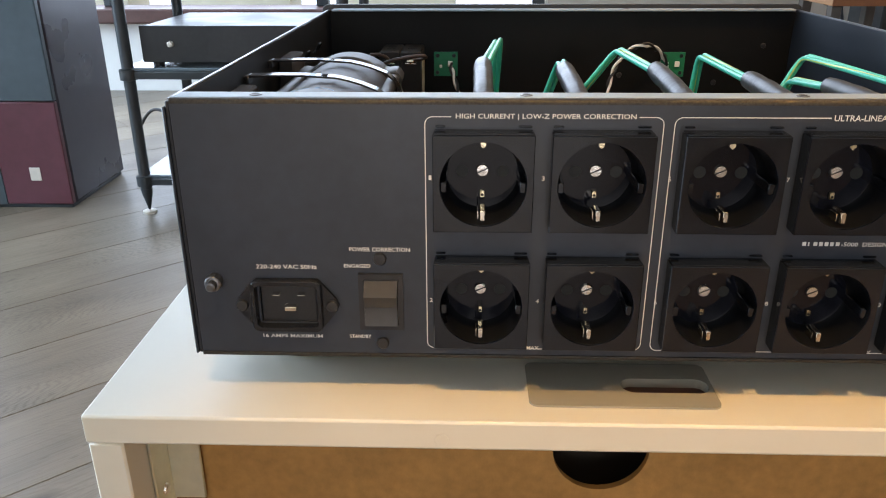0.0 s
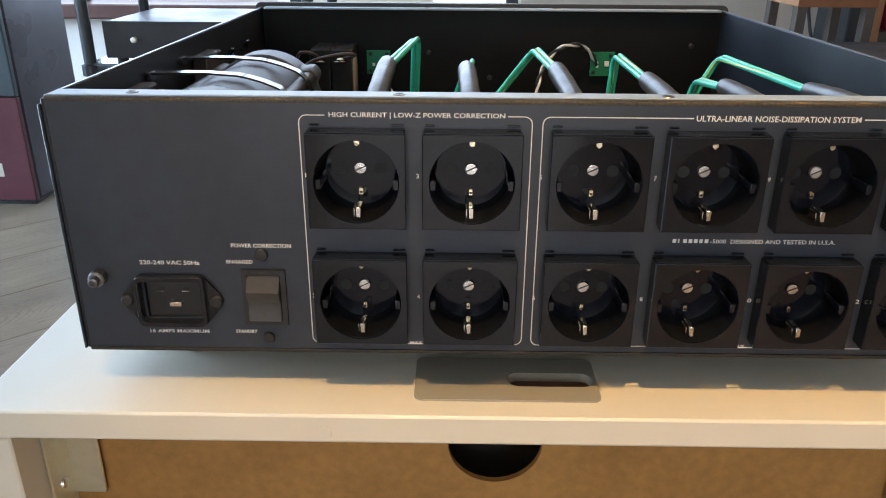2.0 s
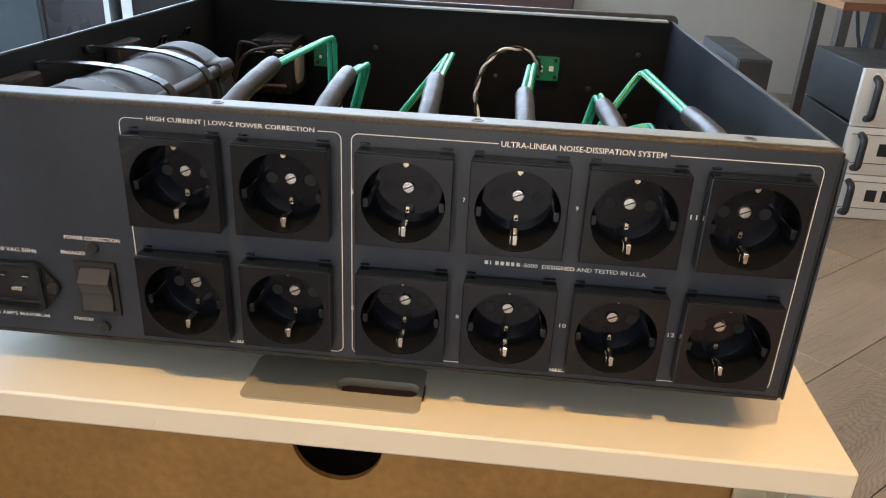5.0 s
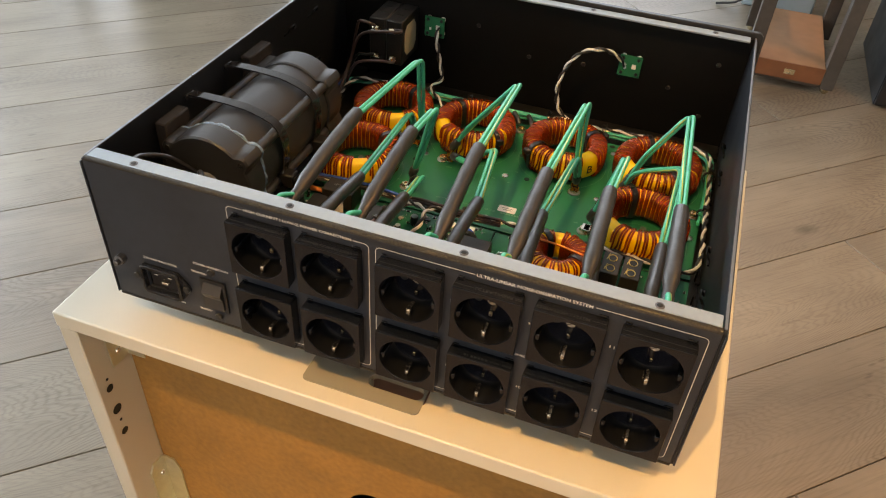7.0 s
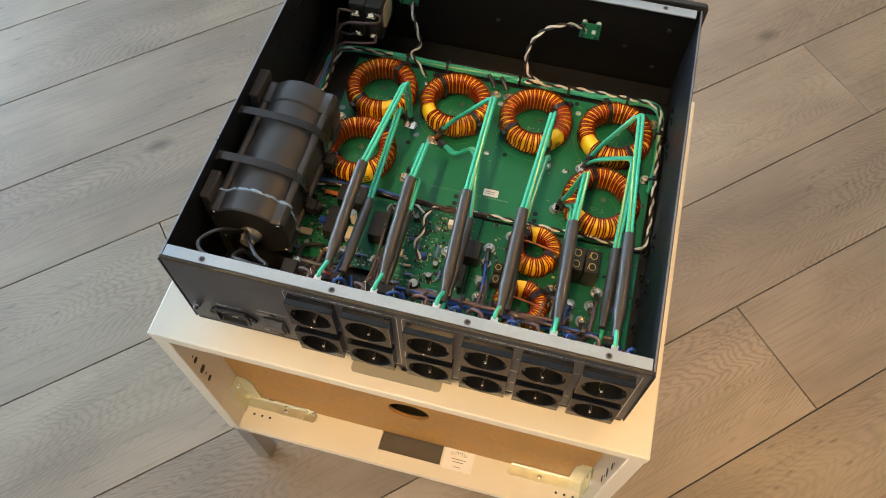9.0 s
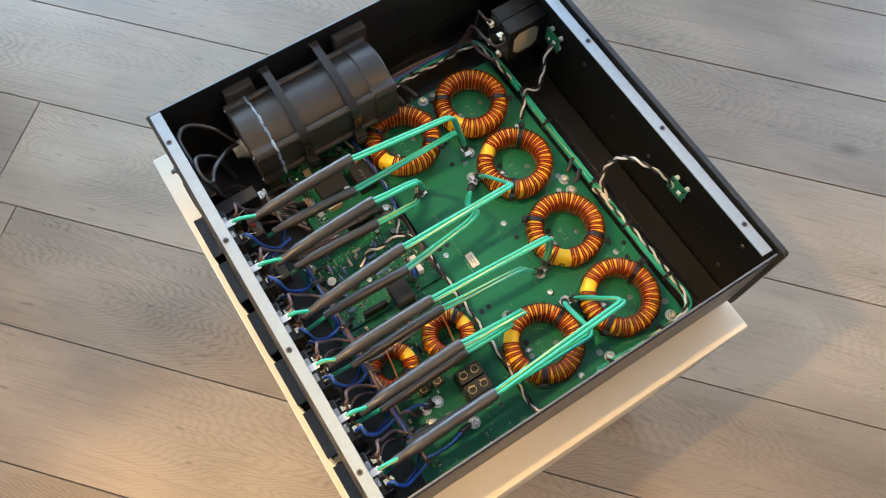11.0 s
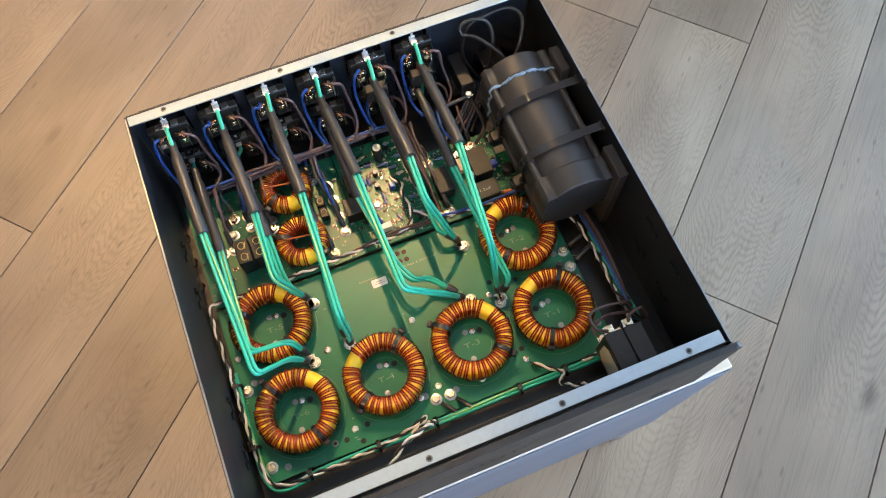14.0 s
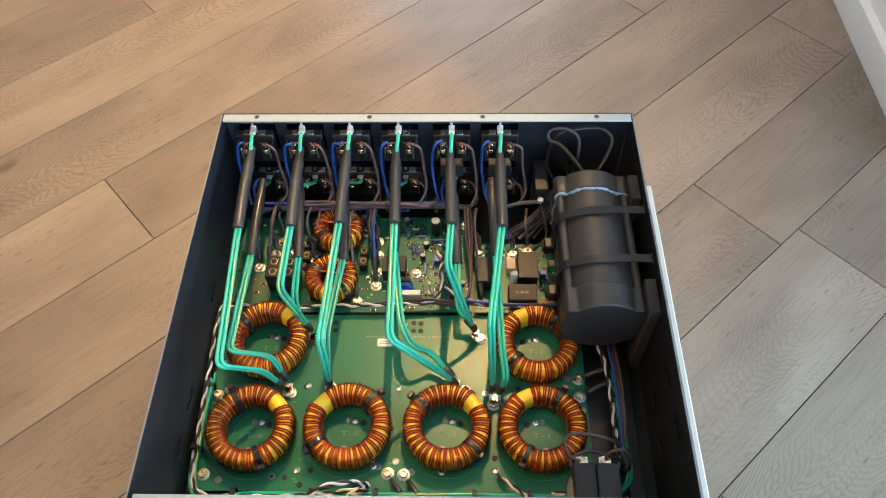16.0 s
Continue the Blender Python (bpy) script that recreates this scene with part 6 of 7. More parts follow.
for sy in (-0.0965, -0.0380):
    # the strap leaves its buckle, lies over both upper rods and runs on to the wall
    line = [(-24, 0.0398), (-10, 0.0394), (5, 0.0402), (20, 0.0430), (30, 0.0446), (38, 0.0449), (46, 0.0441), (58, 0.0415), (70, 0.0400), (80, 0.0396)]
    line = [(CX + r * math.cos(radians(a)), CZ0 + r * math.sin(radians(a))) for a, r in line] + [(-0.1850, 0.6822), (-0.2020, 0.6822), (-0.2185, 0.6816)]
    g, m = Geo(), len(line)
    for k, (x, z) in enumerate(line):
        a, b = Vector(line[max(k - 1, 0)]), Vector(line[min(k + 1, m - 1)])
        t = (b - a).normalized()
        nrm = Vector((t.y, -t.x))
        nrm = nrm if nrm.dot(Vector((x - CX, z - CZ0))) > 0 else -nrm
        for w in (-0.0044, 0.0044):
            g.v += [(x, sy + w, z), (x + nrm.x * 0.0012, sy + w, z + nrm.y * 0.0012)]
    for k in range(m - 1):
        i, j = 4 * k, 4 * k + 4
        g.f += [(i + 1, i + 3, j + 3, j + 1), (i, j, j + 2, i + 2), (i, i + 1, j + 1, j), (i + 2, j + 2, j + 3, i + 3)]
    st = part("strap", g, NYLON, capc, "shiny black nylon strap", 50)
    part("buckle", Geo().box(CX + 0.0345, CX + 0.0475, sy - 0.0062, sy + 0.0062, CZ0 - 0.028, CZ0 - 0.0145, 0.0014).box(CX + 0.0475, CX + 0.0495, sy - 0.0046, sy + 0.0046, CZ0 - 0.026, CZ0 - 0.017, 0.0008), TIE, st)
    part("strap_anchor", Geo().box(-0.2206, -0.2178, sy - 0.0062, sy + 0.0050, 0.6780, 0.6830, 0.0006), TIE, st)
    for a in (8, 13):
        q = 0.0408
        part("strap_tooth", Geo().box(-0.0042, 0.0042, -0.0004, 0.0004, 0.0010, 0.0016, m=rot_to((CX + q * math.cos(radians(a)), sy, CZ0 + q * math.sin(radians(a))), (math.cos(radians(a)), 0, math.sin(radians(a)))) @ pose(0, 0, 0, 0, 0, 90)), NYLON, st)
for y0, y1 in ((-0.1450, -0.1130), (-0.0170, 0.0205)):
    part("saddle", Geo().box(-0.2203, -0.2095, y0, y1, ZB + 0.001, 0.6800, 0.0012), SOFT_DARK, unit, "dark foam saddle block")
for pts in ([(-0.173, -0.158, 0.652), (-0.164, -0.170, 0.664), (-0.146, -0.190, 0.674), (-0.132, -0.198, 0.676), (-0.134, -0.204, 0.684), (-0.150, -0.204, 0.686), (-0.164, -0.198, 0.678), (-0.163, -0.182, 0.660), (-0.156, -0.176, 0.620)],
            [(-0.176, -0.158, 0.652), (-0.190, -0.172, 0.672), (-0.199, -0.192, 0.682), (-0.188, -0.205, 0.685), (-0.165, -0.206, 0.684), (-0.142, -0.204, 0.676), (-0.134, -0.196, 0.640), (-0.150, -0.180, 0.606)]):
    part("cap_lead", Geo().tube(smooth_path(pts, 0.004), 0.0021, 8), DARK_WIRE, capc, "", 60)

# -- inlet filter block, fuse holder, spare leads in the rear corner --
fuse = part("fuse_holder", Geo().box(-0.1345, -0.1195, -0.2085, -0.1650, 0.610, 0.632, 0.001), BLACK_PLASTIC, unit, "black fuse holder with a screw terminal")
part("terminal", Geo().box(-0.1305, -0.1215, -0.1650, -0.1560, 0.6180, 0.6200, 0.0003), NICKEL, fuse)
part("terminal_screw", Geo().lathe([(0.0034, 0), (0.0032, 0.002), (0.0012, 0.0026)], pose(-0.126, -0.160, 0.620), 12), SCREW, fuse)
part("lead", Geo().tube(smooth_path([(-0.126, -0.158, 0.619), (-0.108, -0.158, 0.617), (-0.090, -0.158, 0.612)], 0.005), 0.0022, 8), GREY_WIRE, fuse, "", 60)
part("lead", Geo().tube(smooth_path([(-0.127, -0.160, 0.612), (-0.131, -0.142, 0.606), (-0.133, -0.128, 0.592), (-0.118, -0.118, 0.582)], 0.005), 0.0022, 8), DARK_WIRE, fuse, "", 60)
part("inlet_block", Geo().box(-0.1890, -0.1605, RY + 0.0022, -0.196, 0.5815, 0.6045, 0.001), BLACK_PLASTIC, unit)
part("switch_block", Geo().box(-0.1385, -0.1185, RY + 0.0022, -0.186, 0.5805, 0.6085, 0.001), BLACK_PLASTIC, unit)
for k in range(6):
    a = [(-0.165 + 0.006 * k, -0.196, 0.592), (-0.158 + 0.004 * k, -0.178, 0.600 + rnd_in.uniform(-0.006, 0.01)), (-0.140 + 0.005 * k, -0.158, 0.588), (-0.12 + 0.008 * k, -0.135, 0.582)]
    part("input_lead", Geo().tube(smooth_path(a, 0.005), 0.0019, 7), (DARK_WIRE, GREY_WIRE, MAUVE_WIRE)[k % 3], unit, "", 60)

# -- breaker on the front wall --
brk = part("breaker", Geo().box(-0.1490, -0.1300, 0.1535, 0.2035, 0.6110, 0.6610, 0.0012).box(-0.1685, -0.1495, 0.1535, 0.2035, 0.6110, 0.6610, 0.0012), RELAY_BLACK, unit, "dark two-pole breaker with screw terminals")
part("breaker_label", Geo().prism([(u * 0.016, w * 0.017) for u, w in ((-1, -0.6), (-0.6, -1), (0.6, -1), (1, -0.6), (1, 0.6), (0.6, 1), (-0.6, 1), (-1, 0.6))], 0, 0.0006, Matrix.Translation((-0.1299, 0.1765, 0.636)) @ pose(0, 0, 0, 90, 0, 90)), LABEL_TAN, brk, "pale oval label")
for x in (-0.1395, -0.1590):
    for z, y in ((0.6515, 0.1534), (0.6205, 0.1534)):
        part("terminal", Geo().box(x - 0.0052, x + 0.0052, y - 0.0085, y, z - 0.0012, z + 0.0002, 0.0003), NICKEL, brk)
        part("terminal_screw", Geo().lathe([(0.0040, 0), (0.0038, 0.0022), (0.0014, 0.0030)], rot_to((x, y - 0.0045, z + 0.0002), (0, -0.2, 1)), 12), BRASS, brk)
    for yy in (0.1725, 0.1885):
        part("slot", Geo().box(x - 0.0040, x + 0.0040, yy - 0.0006, yy + 0.0006, 0.6610, 0.6613), HOLE, brk)
for pts, mt in (([(-0.1395, 0.150, 0.653), (-0.128, 0.146, 0.656), (-0.1255, 0.132, 0.660), (-0.140, 0.128, 0.660), (-0.168, 0.130, 0.650), (-0.180, 0.128, 0.620), (-0.184, 0.10, 0.585)], BROWN_WIRE),
                ([(-0.1590, 0.150, 0.653), (-0.162, 0.144, 0.658), (-0.174, 0.142, 0.660), (-0.181, 0.148, 0.646), (-0.186, 0.140, 0.610), (-0.186, 0.10, 0.580)], BROWN_WIRE),
                ([(-0.1395, 0.150, 0.621), (-0.134, 0.138, 0.622), (-0.150, 0.130, 0.624), (-0.176, 0.132, 0.614), (-0.188, 0.128, 0.585)], MAUVE_WIRE),
                ([(-0.1590, 0.150, 0.621), (-0.166, 0.140, 0.624), (-0.182, 0.146, 0.615), (-0.190, 0.130, 0.580)], DARK_WIRE)):
    part("breaker_wire", Geo().tube(smooth_path(pts, 0.005), 0.0016, 7), mt, brk, "", 60)

# -- two indicator boards on the front wall --
for x in (-0.109, 0.109):
    ib = part("indicator_board", Geo().box(x - 0.0115, x + 0.0115, 0.1973, 0.1987, 0.6315, 0.6545, 0.0002), PCB, unit, "small green indicator board")
    for dx in (-0.008, 0.008):
        for dz in (-0.008, 0.008):
            part("spacer", Geo().lathe([(0.0028, 0.0), (0.0028, 0.0048)], rot_to((x + dx, 0.1988, 0.643 + dz), (0, 1, 0)), 12), LABEL_WHITE, ib)
            part("spacer_head", Geo().lathe([(0.0020, 0.0), (0.0014, 0.0012)], rot_to((x + dx, 0.1972, 0.643 + dz), (0, -1, 0)), 10), DARK_WIRE, ib)
    part("chip", Geo().box(x + 0.002, x + 0.0065, 0.1955, 0.1972, 0.641, 0.646, 0.0003).box(x - 0.006, x - 0.0035, 0.1960, 0.1972, 0.6395, 0.6425, 0.0003), LABEL_WHITE, ib)


def twisted(pts, parent, r=0.0013, pitch=0.026, mats=(WHITE_WIRE, DARK_WIRE)):
    """A white and a black wire twisted round each other."""
    path = smooth_path(pts, 0.0022)
    dist, up = 0.0, None
    ways = ([], [])
    for i, p in enumerate(path):
        d = (path[min(i + 1, len(path) - 1)] - path[max(i - 1, 0)]).normalized()
        if i:
            dist += (p - path[i - 1]).length
        up = d.orthogonal().normalized() if up is None else (up - d * up.dot(d)).normalized()
        s = d.cross(up)
        for q in (0, 1):
            a = 2 * math.pi * dist / pitch + math.pi * q
            ways[q].append(p + (up * math.cos(a) + s * math.sin(a)) * r * 1.02)
    for q, nm in ((0, "white_wire"), (1, "black_wire")):
        part(nm, Geo().tube(ways[q], r, 6), mats[q], parent, "", 60)


twisted([(-0.104, 0.1965, 0.643), (-0.102, 0.186, 0.636), (-0.094, 0.178, 0.612), (-0.088, 0.170, 0.598), (-0.096, 0.160, 0.590), (-0.080, 0.145, 0.584), (-0.072, 0.137, 0.580)], unit)
twisted([(0.104, 0.1965, 0.643), (0.095, 0.190, 0.655), (0.078, 0.178, 0.664), (0.056, 0.170, 0.656), (0.044, 0.164, 0.630), (0.047, 0.158, 0.602), (0.062, 0.158, 0.586)], unit)
P = 0.586
twisted([(0.066, 0.160, P), (0.048, 0.150, P + 0.006), (0.075, 0.156, P), (0.122, 0.160, P), (0.170, 0.160, P), (0.200, 0.158, P), (0.212, 0.140, P), (0.2145, 0.09, P), (0.2150, 0.03, P + 0.004), (0.2155, -0.030, P + 0.006), (0.206, -0.043, P), (0.165, -0.040, P), (0.10, -0.041, P + 0.002), (0.03, -0.043, P + 0.004)], unit)
twisted([(0.03, -0.043, P + 0.004), (-0.005, -0.045, P + 0.004), (-0.018, -0.060, P + 0.010), (-0.016, -0.080, P + 0.012), (-0.020, -0.098, P + 0.006), (-0.012, -0.112, P + 0.002)], unit)
twisted([(-0.018, -0.060, P + 0.010), (-0.05, -0.046, P + 0.004), (-0.10, -0.040, P + 0.002), (-0.145, -0.046, P), (-0.163, -0.062, P + 0.006)], unit)
twisted([(-0.170, -0.02, P), (-0.181, 0.02, P + 0.002), (-0.184, 0.06, P + 0.003), (-0.184, 0.10, P + 0.002), (-0.183, 0.128, P + 0.004), (-0.176, 0.150, P + 0.002), (-0.120, 0.156, P)], unit)
# green and brown bundles along the edges of the boards
for k in range(4):
    o = 0.0034 * (k % 2), 0.0034 * (k // 2)
    pts = [(0.2105 + o[0], 0.035 + 0.006 * k, P - 0.004 + o[1]), (0.2120 + o[0], 0.10, P - 0.006 + o[1]), (0.205 + o[0] * 0.7, 0.1555 + o[0], P - 0.006 + o[1]), (0.15, 0.1565 + o[0], P - 0.006 + o[1]), (0.05, 0.1565 + o[0], P - 0.006 + o[1]), (-0.06, 0.1565 + o[0], P - 0.006 + o[1]), (-0.15, 0.1560 + o[0], P - 0.005 + o[1]), (-0.188 - o[0], 0.146, P - 0.004 + o[1]), (-0.190 - o[0], 0.10, P - 0.004 + o[1]), (-0.189 - o[0], 0.03 + 0.01 * k, P - 0.002 + o[1])]
    part("green_wire", Geo().tube(smooth_path(pts, 0.006), 0.0018, 7), GREEN_WIRE, unit, "", 60)
for k in range(3):
    pts = [(-0.187 - 0.003 * k, -0.01, P), (-0.189 - 0.003 * k, 0.04, P + 0.006), (-0.189 - 0.002 * k, 0.09, P + 0.008), (-0.186, 0.125, P + 0.012)]
    part("edge_wire", Geo().tube(smooth_path(pts, 0.006), 0.0016, 7), (BLUE_WIRE, BROWN_WIRE, MAUVE_WIRE)[k], unit, "", 60)
    pts = [(0.045, -0.044, P + 0.003 * k), (0.0, -0.0465, P + 0.0035 * k), (-0.04, -0.046, P + 0.0035 * k), (-0.048, -0.070, P + 0.004 * k), (-0.050 + 0.003 * k, -0.120, P + 0.012), (-0.048 + 0.003 * k, -0.158, P + 0.022)]
    part("brown_wire", Geo().tube(smooth_path(pts, 0.006), 0.0015, 7), (BROWN_WIRE, MAUVE_WIRE, BROWN_WIRE)[k], unit, "", 60)
    pts = [(-0.04, -0.046, P + 0.003 * k), (-0.09, -0.0415, P + 0.003 * k), (-0.15, -0.043, P + 0.002 * k)]
    part("brown_wire", Geo().tube(smooth_path(pts, 0.006), 0.0015, 7), (BROWN_WIRE, MAUVE_WIRE, BLUE_WIRE)[k], unit, "", 60)
for x, y in ((0.2135, 0.05), (0.2135, 0.115), (0.17, 0.158), (0.10, 0.158), (0.04, 0.158), (-0.05, 0.158), (-0.10, 0.158), (-0.19, 0.115), (-0.189, 0.06)):
    m = rot_to((x, y, P - 0.003), (0, 1, 0) if abs(x) > 0.18 else (1, 0, 0))
    part("cable_tie", Geo().lathe([(0.0058, -0.0016), (0.0066, -0.0016), (0.0066, 0.0016), (0.0058, 0.0016)], m, 16, False).box(-0.0022, 0.0022, 0.0060, 0.0095, -0.0022, 0.0022, m=m), TIE, unit)
# black tails from the front bolts to the bundle
for x0, y0, x1, y1 in ((0.031, 0.135, 0.018, 0.155), (0.016, 0.136, 0.002, 0.156), (-0.156, 0.037, -0.180, 0.030), (-0.156, 0.056, -0.182, 0.045)):
    part("terminal_tail", Geo().tube(smooth_path([(x0 + (x1 - x0) * 0.34, y0 + (y1 - y0) * 0.34, PZ + 0.004), (x0 + (x1 - x0) * 0.6, y0 + (y1 - y0) * 0.62, PZ + 0.008), (x1, y1, P - 0.002)], 0.004), 0.0026, 8), SLEEVE, unit, "black sleeved tail", 60)
# dotted row of clips along the plain side wall
for k in range(9):
    y = -0.13 + 0.03 * k
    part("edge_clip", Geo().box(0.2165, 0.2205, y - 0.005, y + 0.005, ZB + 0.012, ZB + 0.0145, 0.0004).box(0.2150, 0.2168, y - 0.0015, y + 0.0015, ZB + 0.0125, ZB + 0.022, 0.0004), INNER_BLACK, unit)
for x, z in ((-0.06, 0.652), (0.0, 0.628), (0.06, 0.632), (0.152, 0.625), (0.19, 0.60), (0.195, 0.66), (-0.19, 0.62)):
    part("wall_rivet", Geo().lathe([(0.0026, 0), (0.0022, 0.0010), (0.0008, 0.0013)], rot_to((x, 0.2037, z), (0, -1, 0)), 12), BLACK_PLASTIC, unit)


# ---- things round the table ----
def tower(at):
    """A floor-standing loudspeaker: slate upper cabinet, dark red lower front, violet-black side."""
    x, y = at
    sp = thing("floor_loudspeaker", "tall floor loudspeaker in slate lacquer with a dark red lower front", "loudspeaker", at=(x, y, 0))
    part("lower_front", Geo().box(x - 0.20, x, y, y + 0.02, 0.012, 0.318, 0.003), SPK_RED, sp, "dark red lower front")
    part("upper_front", Geo().box(x - 0.20, x, y, y + 0.02, 0.320, 1.15, 0.003), SPK_SLATE, sp)
    part("cabinet", Geo().box(x - 0.44, x + 0.002, y + 0.0205, y + 0.36, 0.012, 1.15, 0.006), SPK_SIDE, sp)
    g = Geo().add([(x - 0.2005, y, 0.012), (x - 0.2005, y + 0.02, 0.012), (x - 0.44, y + 0.02, 0.012), (x - 0.40, y - 0.03, 0.012),
                   (x - 0.2005, y, 1.15), (x - 0.2005, y + 0.02, 1.15), (x - 0.44, y + 0.02, 1.15), (x - 0.40, y - 0.03, 1.15)],
                  [(0, 1, 2, 3), (7, 6, 5, 4), (0, 4, 5, 1), (1, 5, 6, 2), (2, 6, 7, 3), (3, 7, 4, 0)])
    part("side_cheek", g, SPK_SLATE, sp)
    part("plinth", Geo().box(x - 0.43, x - 0.005, y + 0.005, y + 0.35, 0, 0.0118, 0.002), RACK_BLACK, sp)
    part("badge", Geo().box(x - 0.112, x - 0.080, y - 0.002, y - 0.0002, 0.086, 0.126, 0.001), SILVER, sp, "small silver badge")
    return sp


tower((-1.262, 1.57))

rack = thing("equipment_rack", "black tube rack with glass shelves on spiked feet", "rack", at=(-0.72, 1.8, 0))
RACKX, RACKY = (-1.02, -0.42), (1.59, 2.02)
for px in RACKX:
    for py in RACKY:
        leg = part("post", Geo().lathe([(0.016, 0.075), (0.016, 1.05)], pose(px, py, 0), 20), RACK_BLACK, rack)
        part("spike", Geo().lathe([(0.003, 0.010), (0.014, 0.055), (0.017, 0.0748)], pose(px, py, 0), 16), RACK_BLACK, leg)
        part("floor_disc", Geo().lathe([(0.020, 0.0), (0.020, 0.006), (0.012, 0.0098)], pose(px, py, 0), 20), SILVER, leg, "silver floor disc")
        for z in (0.098, 0.402):
            part("collar", Geo().lathe([(0.0165, z - 0.016), (0.024, z - 0.014), (0.024, z + 0.014), (0.0165, z + 0.016)], pose(px, py, 0), 20, False), RACK_BLACK, leg)
for z in (0.098, 0.402):
    sh = part("shelf_frame", Geo().box(RACKX[0], RACKX[1], RACKY[0] - 0.012, RACKY[0] + 0.012, z - 0.012, z + 0.010, 0.003).box(RACKX[0], RACKX[1], RACKY[1] - 0.012, RACKY[1] + 0.012, z - 0.012, z + 0.010, 0.003).box(RACKX[0] - 0.012, RACKX[0] + 0.012, RACKY[0] + 0.013, RACKY[1] - 0.013, z - 0.012, z + 0.010, 0.003).box(RACKX[1] - 0.012, RACKX[1] + 0.012, RACKY[0] + 0.013, RACKY[1] - 0.013, z - 0.012, z + 0.010, 0.003), RACK_BLACK, rack)
    part("shelf_panel", Geo().box(RACKX[0] - 0.01, RACKX[1] + 0.01, RACKY[0] - 0.01, RACKY[1] + 0.01, z + 0.0105, z + 0.019, 0.002), surface("smoked_glass_shelf", (0.10, 0.13, 0.15), 0.08, 0, 0.05, 20), sh, "smoked glass shelf")
comp = thing("audio_component", "flat black audio component standing on the rack shelf", "audio component", at=(-0.74, 1.8, 0.421))
part("casing", Geo().box(-0.975, -0.53, 1.612, 1.99, 0.435, 0.528, 0.003), RACK_BLACK, comp)
part("fascia", Geo().box(-0.978, -0.527, 1.600, 1.6118, 0.433, 0.530, 0.002), BLACK_PLASTIC, comp)
part("knob", Geo().lathe([(0.008, 0), (0.0075, 0.010), (0.006, 0.011)], rot_to((-0.895, 1.5998, 0.482), (0, -1, 0)), 20), SILVER, comp)
for fx in (-0.95, -0.56):
    for fy in (1.64, 1.96):
        part("foot", Geo().lathe([(0.015, 0.4212), (0.016, 0.4348)], pose(fx, fy, 0), 16), BLACK_PLASTIC, comp)
for shifted in (rack, comp):
    shifted.location.y -= 0.05
cab = thing("power_cable", "black cable hanging behind the rack down to the floor", "cable", at=(-1.1, 2.2, 0))
part("cable", Geo().tube(smooth_path([(-0.9, 2.16, 0.42), (-0.98, 2.2, 0.2), (-1.1, 2.22, 0.09), (-1.28, 2.3, 0.14), (-1.4, 2.35, 0.007)], 0.02), 0.006), DARK_WIRE, cab)


def stand(x, y, w, d, z_top, label):
    """A dark wooden stand: four flat legs, a thick lower shelf and an upper shelf, on brass feet."""
    st = thing("loudspeaker_stand", label, "stand", "wooden stands", (x, y, 0))
    for lx in (x, x + w):
        for ly in (y, y + d):
            leg = part("leg", Geo().box(lx - 0.018, lx + 0.018, ly - 0.022, ly + 0.022, 0.018, z_top, 0.002), STAND_DARK, st)
            part("brass_foot", Geo().lathe([(0.006, 0), (0.012, 0.006), (0.012, 0.0178)], pose(lx, ly, 0), 16), BRASS, leg, "brass foot")
    lo = part("lower_shelf", Geo().box(x + 0.0185, x + w - 0.0185, y - 0.018, y + d + 0.018, 0.030, 0.0765, 0.002), BAMBOO, st, "light wooden shelf")
    part("shelf_edge", Geo().box(x + 0.0185, x + w - 0.0185, y - 0.0215, y - 0.0183, 0.030, 0.0765), CHERRY, lo, "reddish shelf edge")
    part("shelf_badge", Geo().box(x + w / 2 - 0.014, x + w / 2 + 0.014, y - 0.0225, y - 0.0216, 0.045, 0.060), BRASS, lo)
    up = part("upper_shelf", Geo().box(x - 0.02, x + w + 0.02, y - 0.024, y + d + 0.024, z_top + 0.0003, z_top + 0.028, 0.002), BAMBOO, st, "light wooden shelf")
    part("shelf_edge", Geo().box(x - 0.02, x + w + 0.02, y - 0.0275, y - 0.0243, z_top, z_top + 0.028), CHERRY, up, "reddish shelf edge")
    part("under_rail", Geo().box(x + 0.0185, x + w - 0.0185, y - 0.010, y + 0.010, 0.018, 0.0298), STAND_DARK, st)


stand(0.342, 1.635, 0.215, 0.36, 0.405, "dark wooden stand with light shelves on brass feet")
stand(-1.955, 1.58, 0.245, 0.36, 0.44, "dark wooden stand with light shelves beside the tall loudspeaker")

stand(1.243, 2.40, 0.25, 0.26, 0.508, "dark wooden stand with light shelves behind the amplifiers")
hang = thing("plugged_cable", "grey cable with a black plug hanging behind the wooden stand", "cable", at=(1.42, 2.75, 0))
part("cable", Geo().tube(smooth_path([(1.60, 2.74, 0.66), (1.50, 2.74, 0.56), (1.43, 2.75, 0.50), (1.45, 2.76, 0.40), (1.47, 2.76, 0.30), (1.40, 2.78, 0.10), (1.34, 2.80, 0.006)], 0.02), 0.007), GREY_WIRE, hang)
part("plug", Geo().tube([(1.43, 2.75, 0.52), (1.40, 2.745, 0.505), (1.37, 2.74, 0.50), (1.35, 2.74, 0.497)], 0.02, 10, False, [0.012, 0.024, 0.024, 0.016]), BLACK_PLASTIC, hang, "black plug")

